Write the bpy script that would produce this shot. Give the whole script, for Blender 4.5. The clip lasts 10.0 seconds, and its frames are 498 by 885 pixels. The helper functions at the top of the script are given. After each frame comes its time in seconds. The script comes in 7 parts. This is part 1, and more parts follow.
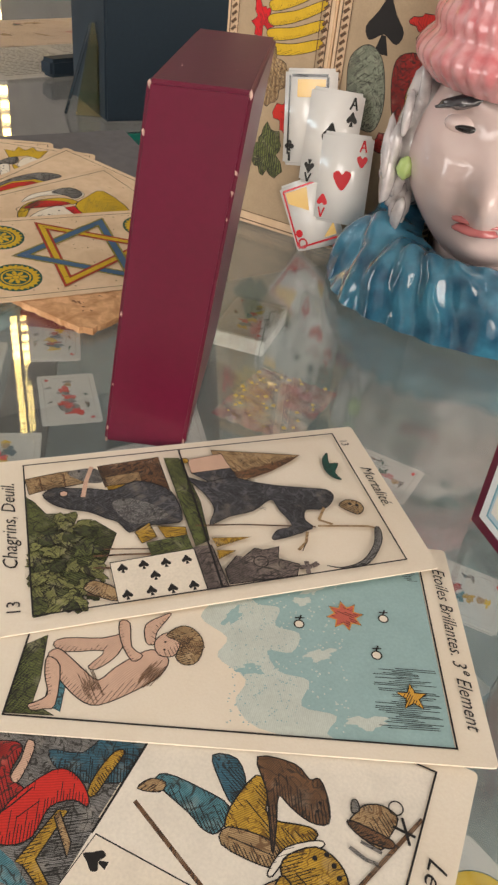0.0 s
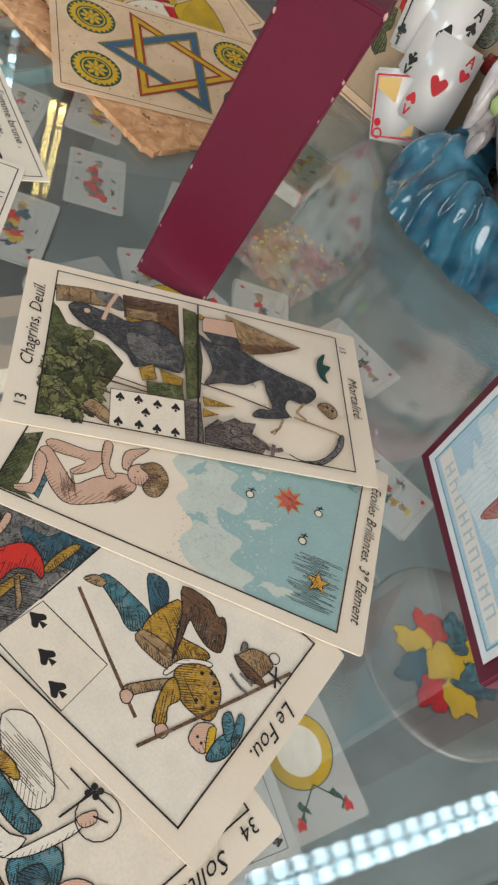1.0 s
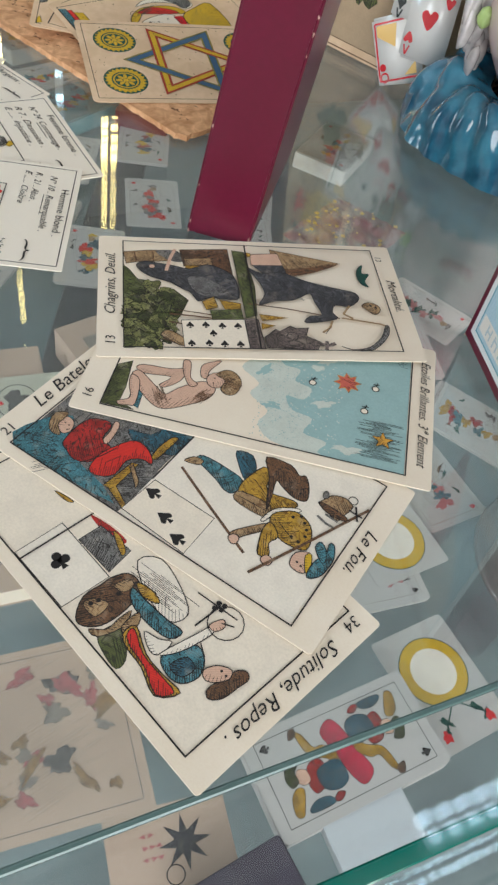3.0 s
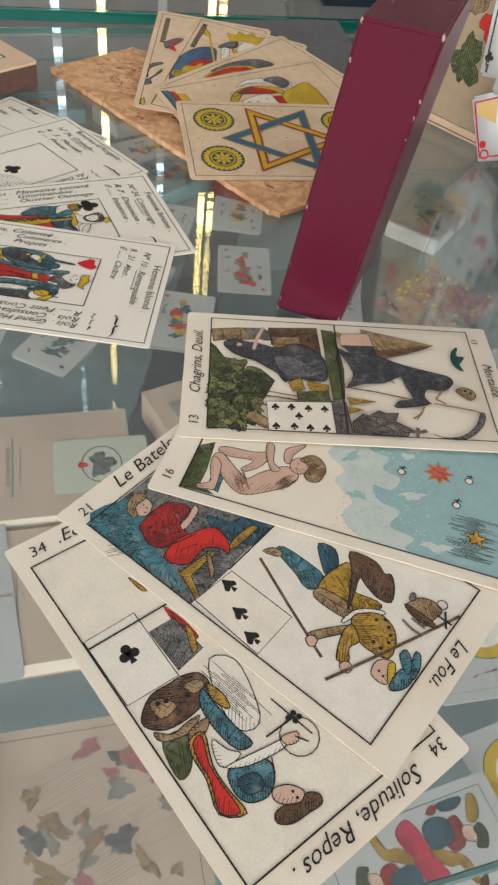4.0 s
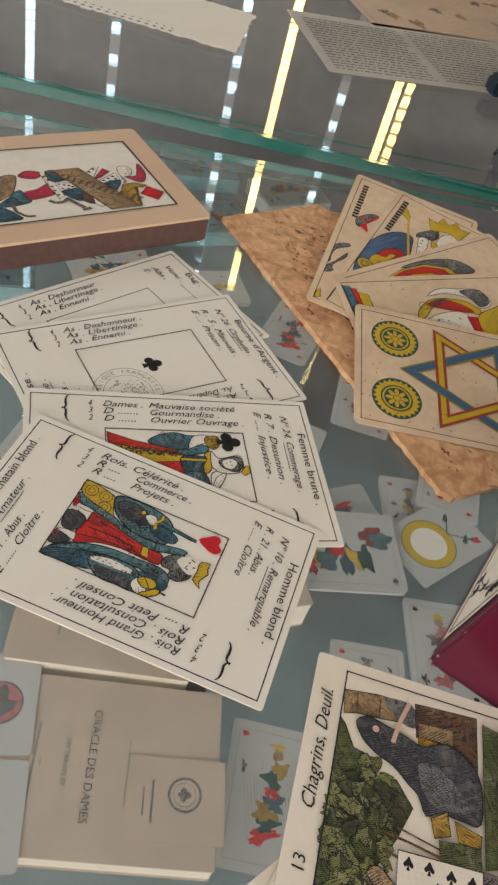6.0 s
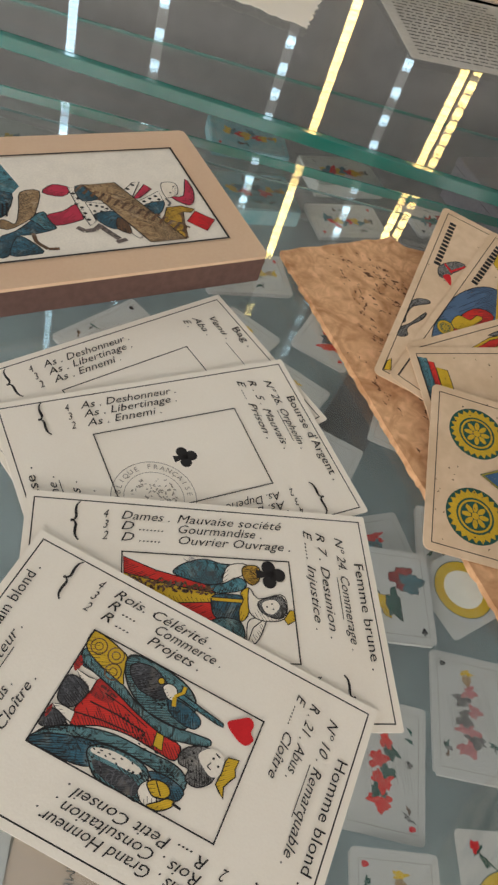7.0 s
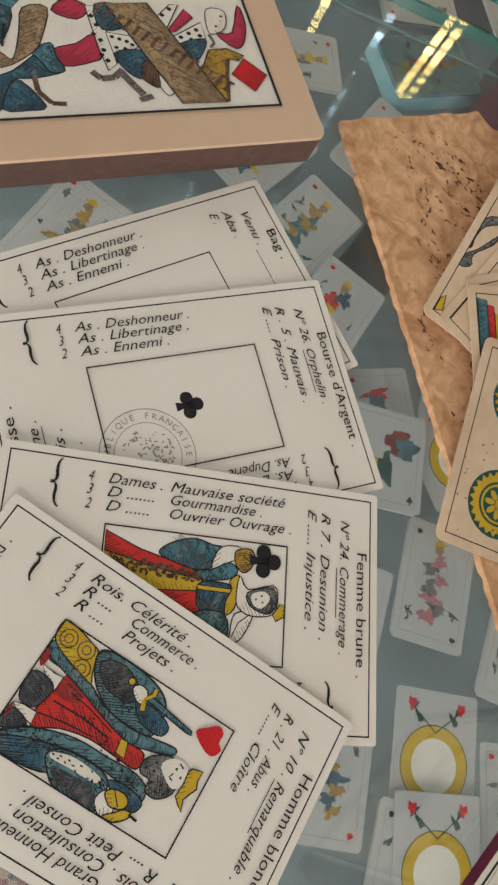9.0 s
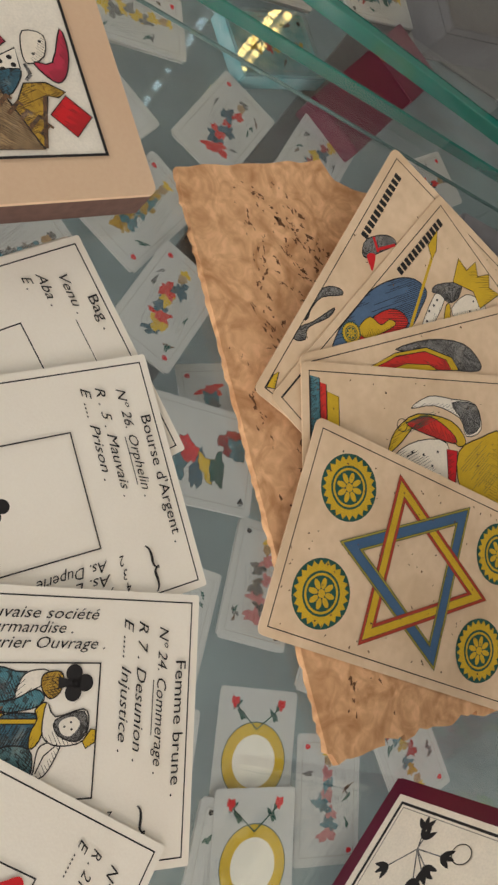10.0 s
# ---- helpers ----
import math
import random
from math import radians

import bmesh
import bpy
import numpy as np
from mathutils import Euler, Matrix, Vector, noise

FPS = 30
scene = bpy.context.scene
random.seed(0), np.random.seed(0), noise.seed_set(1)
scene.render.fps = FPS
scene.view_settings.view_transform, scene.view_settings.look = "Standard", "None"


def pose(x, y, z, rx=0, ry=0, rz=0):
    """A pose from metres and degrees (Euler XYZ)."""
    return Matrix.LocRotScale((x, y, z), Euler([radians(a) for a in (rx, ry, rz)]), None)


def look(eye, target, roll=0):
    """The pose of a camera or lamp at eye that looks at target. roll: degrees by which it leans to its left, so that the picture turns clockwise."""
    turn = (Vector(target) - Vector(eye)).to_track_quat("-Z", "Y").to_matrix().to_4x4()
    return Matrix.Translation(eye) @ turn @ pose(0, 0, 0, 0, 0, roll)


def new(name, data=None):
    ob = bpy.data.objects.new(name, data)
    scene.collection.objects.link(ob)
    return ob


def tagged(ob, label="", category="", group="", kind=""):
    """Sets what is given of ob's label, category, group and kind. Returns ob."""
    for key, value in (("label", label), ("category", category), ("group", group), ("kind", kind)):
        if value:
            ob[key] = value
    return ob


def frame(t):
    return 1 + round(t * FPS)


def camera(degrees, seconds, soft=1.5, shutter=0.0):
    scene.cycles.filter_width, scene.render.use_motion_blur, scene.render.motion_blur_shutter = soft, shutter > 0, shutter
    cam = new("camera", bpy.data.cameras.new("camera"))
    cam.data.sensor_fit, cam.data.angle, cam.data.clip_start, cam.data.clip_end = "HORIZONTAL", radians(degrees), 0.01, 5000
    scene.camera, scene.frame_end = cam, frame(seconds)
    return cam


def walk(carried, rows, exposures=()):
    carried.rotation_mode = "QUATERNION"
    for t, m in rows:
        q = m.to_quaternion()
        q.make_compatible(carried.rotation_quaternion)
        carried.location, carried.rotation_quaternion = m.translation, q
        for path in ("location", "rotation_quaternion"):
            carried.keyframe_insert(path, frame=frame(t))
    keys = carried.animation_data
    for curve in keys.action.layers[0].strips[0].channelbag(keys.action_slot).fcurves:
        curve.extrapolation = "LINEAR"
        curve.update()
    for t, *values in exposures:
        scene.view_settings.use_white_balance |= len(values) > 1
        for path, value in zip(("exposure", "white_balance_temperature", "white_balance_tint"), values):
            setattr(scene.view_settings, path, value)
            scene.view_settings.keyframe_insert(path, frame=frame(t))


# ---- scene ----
cam = camera(35.82, 10.0, soft=2.5)
PATH = [
    (0, (-0.0328, -0.204, 0.1542), (1.1239, 1.4482, -1.323), 6.74),
    (0.5, (-0.0314, -0.2072, 0.1796), (1.0204, 1.25, -1.5583), 15.43),
    (1, (-0.0494, -0.2068, 0.179), (1.1221, 1.0287, -1.6515), 32.74),
    (1.5, (-0.058, -0.2162, 0.1993), (1.1257, 0.9176, -1.6884), 39.7),
    (2, (-0.0686, -0.2419, 0.2074), (1.105, 0.879, -1.6942), 36.49),
    (2.5, (-0.0631, -0.259, 0.2054), (1.0254, 0.9255, -1.7082), 25.99),
    (3, (-0.0592, -0.2625, 0.1877), (0.8063, 1.1311, -1.6988), 13.02),
    (3.2, (-0.0584, -0.2609, 0.186), (0.6974, 1.2343, -1.6696), 8.77),
    (4.3, (-0.0542, -0.2368, 0.1868), (0.5488, 1.4099, -1.5949), 9.46),
    (4.5, (-0.0601, -0.2245, 0.1837), (0.5889, 1.4423, -1.5628), 13.39),
    (5, (-0.0592, -0.192, 0.188), (0.4973, 1.5083, -1.5581), 14.21),
    (5.5, (-0.0638, -0.1585, 0.2097), (0.4419, 1.5562, -1.5379), 16.22),
    (6, (-0.0641, -0.1248, 0.2086), (0.3882, 1.5759, -1.5671), 17.79),
    (6.2, (-0.0661, -0.1056, 0.2089), (0.3657, 1.5785, -1.5876), 18.39),
    (7.3, (-0.076, -0.0261, 0.2007), (0.3617, 1.4574, -1.7634), 25.51),
    (7.5, (-0.0775, -0.0133, 0.1978), (0.3645, 1.402, -1.8151), 27.06),
    (8, (-0.0848, 0.009, 0.1821), (0.3991, 1.2047, -1.9594), 33.38),
    (8.5, (-0.0861, 0.0095, 0.1933), (0.4845, 0.9876, -2.0355), 43.56),
    (9, (-0.0864, 0.0239, 0.2032), (0.5405, 0.9105, -2.0486), 49.05),
    (9.5, (-0.08, 0.051, 0.2077), (0.7198, 0.9022, -2.0026), 56.17),
    (10, (-0.0896, 0.0729, 0.2026), (1.0607, 0.8439, -1.8788), 68.94),
]
EXPOSURES = [(0, -0.04, 7350, 16), (1, -0.09, 6600, 11), (2.5, -0.09, 6150, 8), (3.2, -0.05, 6250, 9), (4.5, -0.15, 6600, 11), (6, -0.32, 6850, 13), (8, -0.30, 6650, 11), (9.3, -0.29, 6700, 12), (10, -0.18, 7000, 13)]
walk(cam, [(t, look(eye, target, roll)) for t, eye, target, roll in PATH], EXPOSURES)

# ---- light ----
world = bpy.data.worlds.new("sky")
world.use_nodes = True
scene.world = world
_wn = world.node_tree
_sky = _wn.nodes.new("ShaderNodeTexSky")
_sky.sky_type = 'NISHITA'
_sky.sun_disc = False
_sky.sun_elevation, _sky.sun_rotation = radians(40), radians(200)
_wn.links.new(_sky.outputs[0], _wn.nodes["Background"].inputs[0])
_wn.nodes["Background"].inputs[1].default_value = 0.12


def area_lamp(name, m, sx, sy, watts, colour):
    d = bpy.data.lights.new(name, 'AREA')
    d.shape, d.size, d.size_y, d.energy, d.color = 'RECTANGLE', sx, sy, watts, colour
    ob = new(name, d)
    ob.matrix_world = m
    return ob


# daylight entering by the shop window in front; the smaller side one is added
area_lamp("window_daylight_front", look((-0.3, -2.44, 0.75), (0, 0, 0.2)), 2.4, 1.5, 66, (1.0, 0.965, 0.92))
# added fill from the left, with no known window behind it
area_lamp("added_side_daylight", look((-2.34, 0.5, 0.75), (0, 0.1, 0.0)), 1.6, 1.3, 30, (0.95, 0.98, 1.0))

# ---- materials ----


def mat(name, colour, rough=0.5, metal=0.0, grain=0.0, scale=200.0, blot=0.0, blot_scale=25.0, tint=None, bump=0.0,
        spec=0.5, coat=0.0):
    m = bpy.data.materials.new(name)
    m.use_nodes = True
    nt = m.node_tree
    b = nt.nodes["Principled BSDF"]
    b.inputs["Roughness"].default_value = rough
    b.inputs["Metallic"].default_value = metal
    b.inputs["Specular IOR Level"].default_value = spec
    b.inputs["Coat Weight"].default_value = coat
    col = nt.nodes.new("ShaderNodeRGB").outputs[0]
    col.default_value = (*colour, 1)
    tc = nt.nodes.new("ShaderNodeTexCoord").outputs["Object"]

    def noise_fac(s, detail, lo, hi):
        n = nt.nodes.new("ShaderNodeTexNoise")
        n.inputs["Scale"].default_value, n.inputs["Detail"].default_value = s, detail
        nt.links.new(tc, n.inputs["Vector"])
        r = nt.nodes.new("ShaderNodeMapRange")
        r.inputs[1].default_value, r.inputs[2].default_value = lo, hi
        nt.links.new(n.outputs[0], r.inputs[0])
        return r.outputs[0], n.outputs[0]

    def mix(fac, amount, a, other):
        k = nt.nodes.new("ShaderNodeMath")
        k.operation = 'MULTIPLY'
        k.inputs[1].default_value = amount
        nt.links.new(fac, k.inputs[0])
        x = nt.nodes.new("ShaderNodeMix")
        x.data_type = 'RGBA'
        nt.links.new(k.outputs[0], x.inputs[0])
        nt.links.new(a, x.inputs[6])
        x.inputs[7].default_value = (*other, 1)
        return x.outputs[2]

    dark = tint or tuple(c * 0.45 for c in colour)
    if blot:
        f, _ = noise_fac(blot_scale, 4, 0.42, 0.72)
        col = mix(f, blot, col, dark)
    if grain:
        f, raw = noise_fac(scale, 6, 0.35, 0.75)
        col = mix(f, grain, col, dark)
        if bump:
            bp = nt.nodes.new("ShaderNodeBump")
            bp.inputs["Strength"].default_value, bp.inputs["Distance"].default_value = bump, 0.0004
            nt.links.new(raw, bp.inputs["Height"])
            nt.links.new(bp.outputs[0], b.inputs["Normal"])
    nt.links.new(col, b.inputs["Base Color"])
    return m


def ink(name, colour, hatch=0.0, angle=35.0, period=0.7, dark=None, rough=0.75):
    """Printing ink with engraved hatching: strokes period mm apart that thin out in patches."""
    m = mat(name, colour, rough, grain=0.2, scale=1400, blot=0.55 if hatch > 0.3 else 0.15, blot_scale=330 if hatch > 0.3 else 120, spec=0.25, tint=tuple(c * 0.28 for c in colour) if hatch > 0.3 else None)
    if hatch:
        nt = m.node_tree
        b = nt.nodes["Principled BSDF"]
        src = b.inputs["Base Color"].links[0].from_socket
        tc = nt.nodes.new("ShaderNodeTexCoord").outputs["Object"]
        mp = nt.nodes.new("ShaderNodeMapping")
        mp.inputs["Rotation"].default_value[2] = radians(angle)
        nt.links.new(tc, mp.inputs["Vector"])
        w = nt.nodes.new("ShaderNodeTexWave")
        w.inputs["Scale"].default_value = 0.314 / (period * 0.00062)
        w.inputs["Distortion"].default_value = 5.0
        w.inputs["Detail"].default_value = 2
        w.inputs["Detail Scale"].default_value = 0.35
        nt.links.new(mp.outputs[0], w.inputs["Vector"])
        n = nt.nodes.new("ShaderNodeTexNoise")
        n.inputs["Scale"].default_value = 160
        nt.links.new(tc, n.inputs["Vector"])
        add = nt.nodes.new("ShaderNodeMath")
        add.operation = 'MULTIPLY_ADD'
        add.inputs[1].default_value = 1.4
        nt.links.new(n.outputs[0], add.inputs[0])
        nt.links.new(w.outputs[1], add.inputs[2])
        r = nt.nodes.new("ShaderNodeMapRange")
        r.inputs[1].default_value, r.inputs[2].default_value = (1.08, 1.34) if hatch > 0.3 else (1.25, 1.5)
        r.inputs[4].default_value = hatch
        nt.links.new(add.outputs[0], r.inputs[0])
        x = nt.nodes.new("ShaderNodeMix")
        x.data_type = 'RGBA'
        nt.links.new(r.outputs[0], x.inputs[0])
        nt.links.new(src, x.inputs[6])
        x.inputs[7].default_value = (*(dark or (0.03, 0.028, 0.025)), 1)
        out = x.outputs[2]
        if hatch > 0.3:
            # wandering contour strokes of the engraving, and a wash that leaves paper showing
            c = nt.nodes.new("ShaderNodeTexNoise")
            c.inputs["Scale"].default_value, c.inputs["Detail"].default_value, c.inputs["Distortion"].default_value = 150, 3, 0.8
            nt.links.new(tc, c.inputs["Vector"])
            d = nt.nodes.new("ShaderNodeMath")
            d.operation = 'PINGPONG'
            d.inputs[1].default_value = 0.06
            nt.links.new(c.outputs[0], d.inputs[0])
            g = nt.nodes.new("ShaderNodeMapRange")
            g.inputs[1].default_value, g.inputs[2].default_value, g.inputs[3].default_value, g.inputs[4].default_value = 0.006, 0.016, 0.85, 0.0
            nt.links.new(d.outputs[0], g.inputs[0])
            wash = nt.nodes.new("ShaderNodeMapRange")
            wash.inputs[1].default_value, wash.inputs[2].default_value, wash.inputs[4].default_value = 0.55, 0.8, 0.2
            n2 = nt.nodes.new("ShaderNodeTexNoise")
            n2.inputs["Scale"].default_value, n2.inputs["Detail"].default_value = 240, 2
            nt.links.new(tc, n2.inputs["Vector"])
            nt.links.new(n2.outputs[0], wash.inputs[0])
            y = nt.nodes.new("ShaderNodeMix")
            y.data_type = 'RGBA'
            nt.links.new(wash.outputs[0], y.inputs[0])
            nt.links.new(out, y.inputs[6])
            y.inputs[7].default_value = (0.74, 0.64, 0.50, 1)
            q = nt.nodes.new("ShaderNodeMix")
            q.data_type = 'RGBA'
            nt.links.new(g.outputs[0], q.inputs[0])
            nt.links.new(y.outputs[2], q.inputs[6])
            q.inputs[7].default_value = (*(dark or (0.03, 0.028, 0.025)), 1)
            out = q.outputs[2]
        nt.links.new(out, b.inputs["Base Color"])
    return m


def glass(name, colour=(0.965, 0.99, 0.985), rough=0.0, ior=1.47):
    m = bpy.data.materials.new(name)
    m.use_nodes = True
    b = m.node_tree.nodes["Principled BSDF"]
    b.inputs["Base Color"].default_value = (*colour, 1)
    b.inputs["Transmission Weight"].default_value = 1
    b.inputs["Roughness"].default_value = rough
    b.inputs["IOR"].default_value = ior
    return m


def glow(name, colour, strength):
    m = bpy.data.materials.new(name)
    m.use_nodes = True
    b = m.node_tree.nodes["Principled BSDF"]
    b.inputs["Base Color"].default_value = (0.8, 0.8, 0.8, 1)
    b.inputs["Emission Color"].default_value = (*colour, 1)
    b.inputs["Emission Strength"].default_value = strength
    return m


PAPER = mat("cream card stock", (0.82, 0.73, 0.60), 0.62, grain=0.12, scale=1500, blot=0.22, blot_scale=28, tint=(0.62, 0.47, 0.30), bump=0.12, spec=0.3)
PAPER_WHITE = mat("ivory card stock", (0.83, 0.77, 0.67), 0.6, grain=0.08, scale=1500, blot=0.12, blot_scale=30, tint=(0.62, 0.50, 0.36), bump=0.1, spec=0.3)
PAPER_OLD = mat("foxed old card stock", (0.75, 0.56, 0.38), 0.7, grain=0.3, scale=260, blot=0.5, blot_scale=45, tint=(0.50, 0.33, 0.19), bump=0.2, spec=0.25)
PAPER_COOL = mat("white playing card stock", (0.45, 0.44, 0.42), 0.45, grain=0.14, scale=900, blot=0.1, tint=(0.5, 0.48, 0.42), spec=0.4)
PAPER_BROWN = mat("faded buff paper", (0.52, 0.40, 0.31), 0.8, grain=0.25, scale=400, blot=0.35, blot_scale=30, tint=(0.34, 0.24, 0.18), bump=0.25)
PAPER_PINK = mat("peach printed card", (0.68, 0.48, 0.32), 0.6, grain=0.2, scale=700, blot=0.35, blot_scale=22, tint=(0.58, 0.34, 0.22), bump=0.1, spec=0.35)
BLACK = ink("black printing ink", (0.022, 0.02, 0.02))
FAINT = ink("faded grey ink", (0.30, 0.27, 0.23))
RED = ink("red ink", (0.52, 0.035, 0.03), 0.55, 30)
SCARLET = ink("vermilion ink", (0.66, 0.04, 0.03), 0.3, 60, 0.9, dark=(0.12, 0.01, 0.01))
PLAINRED = ink("flat red ink", (0.62, 0.02, 0.025))
BLUE = ink("blue ink", (0.05, 0.17, 0.24), 0.75, 60, 0.6)
TEAL = ink("teal ink", (0.10, 0.30, 0.36), 0.7, 20, 0.6)
SKYBLUE = ink("pale sky ink", (0.33, 0.49, 0.48), 0.18, 12, 0.45, dark=(0.2, 0.34, 0.36))
NAVYINK = ink("steel blue ink", (0.09, 0.16, 0.27), 0.3, 45)
YELLOW = ink("ochre ink", (0.60, 0.36, 0.05), 0.6, 40, 0.7, dark=(0.16, 0.08, 0.02))
GOLD = ink("yellow ink", (0.66, 0.42, 0.03), 0.25, 50, 0.8, dark=(0.1, 0.09, 0.02))
GREEN = ink("olive green ink", (0.16, 0.19, 0.06), 0.85, 70, 0.7)
DKGREEN = ink("bottle green ink", (0.02, 0.09, 0.07), 0.2)
BROWN = ink("brown ink", (0.24, 0.12, 0.06), 0.8, 20, 0.6)
TANINK = ink("tan ink", (0.50, 0.34, 0.18), 0.6, 80, 0.6, dark=(0.15, 0.08, 0.04))
GREYINK = ink("grey engraving ink", (0.30, 0.29, 0.28), 0.9, 55, 0.5)
CLOTH = ink("charcoal ink", (0.035, 0.036, 0.04), 0.5, 65, 0.6, dark=(0.12, 0.12, 0.13))
FLESH = ink("pale rose ink", (0.70, 0.46, 0.34), 0.3, 40, 0.8, dark=(0.2, 0.1, 0.07))
CREAM = ink("uninked cream", (0.82, 0.73, 0.60))
WHITEINK = ink("uninked white", (0.82, 0.75, 0.64))
PINKINK = ink("pink ink", (0.55, 0.22, 0.22), 0.5, 30, 0.8, dark=(0.35, 0.1, 0.1))
CLOUD = ink("pale blue ink", (0.62, 0.70, 0.70), 0.3, 15, 0.9, dark=(0.35, 0.5, 0.55))
BURGUNDY = mat("burgundy glazed paper", (0.118, 0.005, 0.026), 0.33, grain=0.25, scale=350, blot=0.35, blot_scale=18, tint=(0.06, 0.005, 0.012), bump=0.1, spec=0.5)
BURGUNDY_DK = mat("dull burgundy paper", (0.13, 0.02, 0.045), 0.5, grain=0.3, scale=300, blot=0.3, blot_scale=20, bump=0.12)
WORN = mat("worn pale cardboard", (0.55, 0.36, 0.30), 0.85, grain=0.4, scale=500)
CORK = mat("cork", (0.84, 0.50, 0.27), 0.9, grain=0.65, scale=190, blot=0.9, blot_scale=70, tint=(0.44, 0.20, 0.08), bump=0.35)
for _n in CORK.node_tree.nodes:
    if _n.type == 'TEX_NOISE':
        _n.inputs["Distortion"].default_value = 2.0 if _n.inputs["Scale"].default_value < 100 else 1.0
CORK_PIT = mat("dark cork pits", (0.16, 0.07, 0.03), 0.95, grain=0.4, scale=400)
DECKSIDE = mat("brown card block side", (0.13, 0.07, 0.055), 0.75, grain=0.5, scale=300, blot=0.3)
GLASS = glass("clear shelf glass")
GLASS_EDGE = mat("green polished glass edge", (0.006, 0.16, 0.12), 0.08, grain=0.2, scale=30, spec=0.8, coat=0.6)
GLASS_RIM = mat("pale ground glass rim", (0.10, 0.17, 0.16), 0.2, grain=0.2, scale=60, spec=0.7)
# LED reflection in the clear stand, put into the tint of a piece
GOLD_REFLECTION = glass("gold reflection tinted acrylic", (0.95, 0.78, 0.40), 0.05, 1.49)
ACRYLIC = glass("clear acrylic", (0.93, 0.96, 0.96), 0.02, 1.49)
GOLDFOIL = mat("gold foil", (0.75, 0.52, 0.16), 0.3, metal=0.9, grain=0.3, scale=90)
NAVY = mat("navy blue box cloth", (0.004, 0.018, 0.032), 0.75, grain=0.3, scale=400, bump=0.2)
GREYBOARD = mat("dark grey board", (0.13, 0.125, 0.13), 0.75, grain=0.3, scale=200, blot=0.3)
WHITEBOX = mat("white box card", (0.52, 0.56, 0.58), 0.5, grain=0.1, scale=300)
PLASTER = mat("painted plaster", (0.62, 0.60, 0.57), 0.85, grain=0.15, scale=20, blot=0.2, blot_scale=2)
CEILPAINT = mat("white ceiling paint", (0.74, 0.75, 0.75), 0.9, grain=0.1, scale=20, blot=0.1, blot_scale=2)
# pale grey puts the bluish reflection before the shelf edge into the floor colour
FLOORWOOD = mat("floor paled for reflection", (0.42, 0.45, 0.46), 0.4, grain=0.4, scale=30, blot=0.3, blot_scale=4)
CASEBACK = mat("dark brown case back", (0.21, 0.20, 0.19), 0.4, grain=0.3, scale=40, blot=0.5, blot_scale=5)
# grey-blue carries the pale reflection seen between the two front shelf edges
CABINET = mat("cabinet paled for reflection", (0.42, 0.47, 0.48), 0.6, grain=0.2, scale=60, blot=0.3, blot_scale=6)
FELT = mat("pale blue grey lining cloth", (0.22, 0.275, 0.28), 0.8, grain=0.25, scale=300, blot=0.85, blot_scale=7, tint=(0.11, 0.125, 0.135))
SKIN = mat("glazed pale rose porcelain", (0.74, 0.60, 0.56), 0.14, blot=0.4, blot_scale=22, tint=(0.68, 0.44, 0.41), coat=0.6)
HAIR = mat("glazed grey white porcelain", (0.64, 0.60, 0.59), 0.12, grain=0.75, scale=130, tint=(0.28, 0.27, 0.28), coat=0.7)
HATRED = mat("glazed pink red porcelain", (0.60, 0.16, 0.17), 0.14, grain=0.7, scale=150, blot=0.5, blot_scale=90, tint=(0.72, 0.45, 0.45), coat=0.7)
SCARF = mat("glazed blue porcelain", (0.04, 0.22, 0.33), 0.1, grain=0.5, scale=120, blot=0.9, blot_scale=70, tint=(0.008, 0.045, 0.10), coat=0.8)
PORCELAIN = mat("white glazed porcelain", (0.78, 0.76, 0.72), 0.1, blot=0.1, coat=0.7)
EARGREEN = mat("glazed lime green", (0.45, 0.62, 0.22), 0.12, coat=0.6)
LIPRED = mat("glazed rose red", (0.56, 0.17, 0.17), 0.12, coat=0.6)
DARKGLAZE = mat("glazed charcoal", (0.05, 0.05, 0.055), 0.12, coat=0.6)
GLAZEBLACK = mat("glazed black", (0.015, 0.015, 0.015), 0.12, coat=0.6)
GLAZERED = mat("glazed scarlet", (0.58, 0.03, 0.04), 0.12, coat=0.6)
GLAZEYEL = mat("glazed amber", (0.75, 0.50, 0.18), 0.12, coat=0.6)
LED_WARM = glow("warm led chip", (1.0, 0.70, 0.22), 12)
LED_COOL = glow("cool led chip", (0.50, 0.80, 1.0), 7)
LED_RAIL = glow("pale blue rail led chip", (0.62, 0.85, 1.0), 9)
STRIP = mat("white led tape", (0.7, 0.7, 0.68), 0.5)
METAL = mat("brushed steel", (0.55, 0.56, 0.57), 0.35, metal=1.0, grain=0.2, scale=80)

# ---- helpers for building ----
MM = 0.001


def mesh_of(name, bm, material):
    me = bpy.data.meshes.new(name)
    bm.to_mesh(me)
    bm.free()
    for m in (material if isinstance(material, (list, tuple)) else [material]):
        me.materials.append(m)
    return me


def part(name, bm, material, parent, label=""):
    ob = new(name, mesh_of(name, bm, material))
    ob.parent = parent
    return tagged(ob, label)


def thing(name, m, label, category, group=""):
    ob = new(name)
    ob.empty_display_size = 0.02
    ob.matrix_world = m
    return tagged(ob, label, category, group)


def box_bm(x0, y0, z0, x1, y1, z1, bevel=0.0, segs=2, bm=None):
    own = bmesh.new()
    bmesh.ops.create_cube(own, size=1)
    for v in own.verts:
        v.co = Vector(((x0 + x1) / 2 + v.co.x * (x1 - x0), (y0 + y1) / 2 + v.co.y * (y1 - y0), (z0 + z1) / 2 + v.co.z * (z1 - z0)))
    if bevel:
        bmesh.ops.bevel(own, geom=own.edges[:], offset=bevel, segments=segs, affect='EDGES')
    if bm is None:
        return own
    add_bm(bm, own)
    return bm


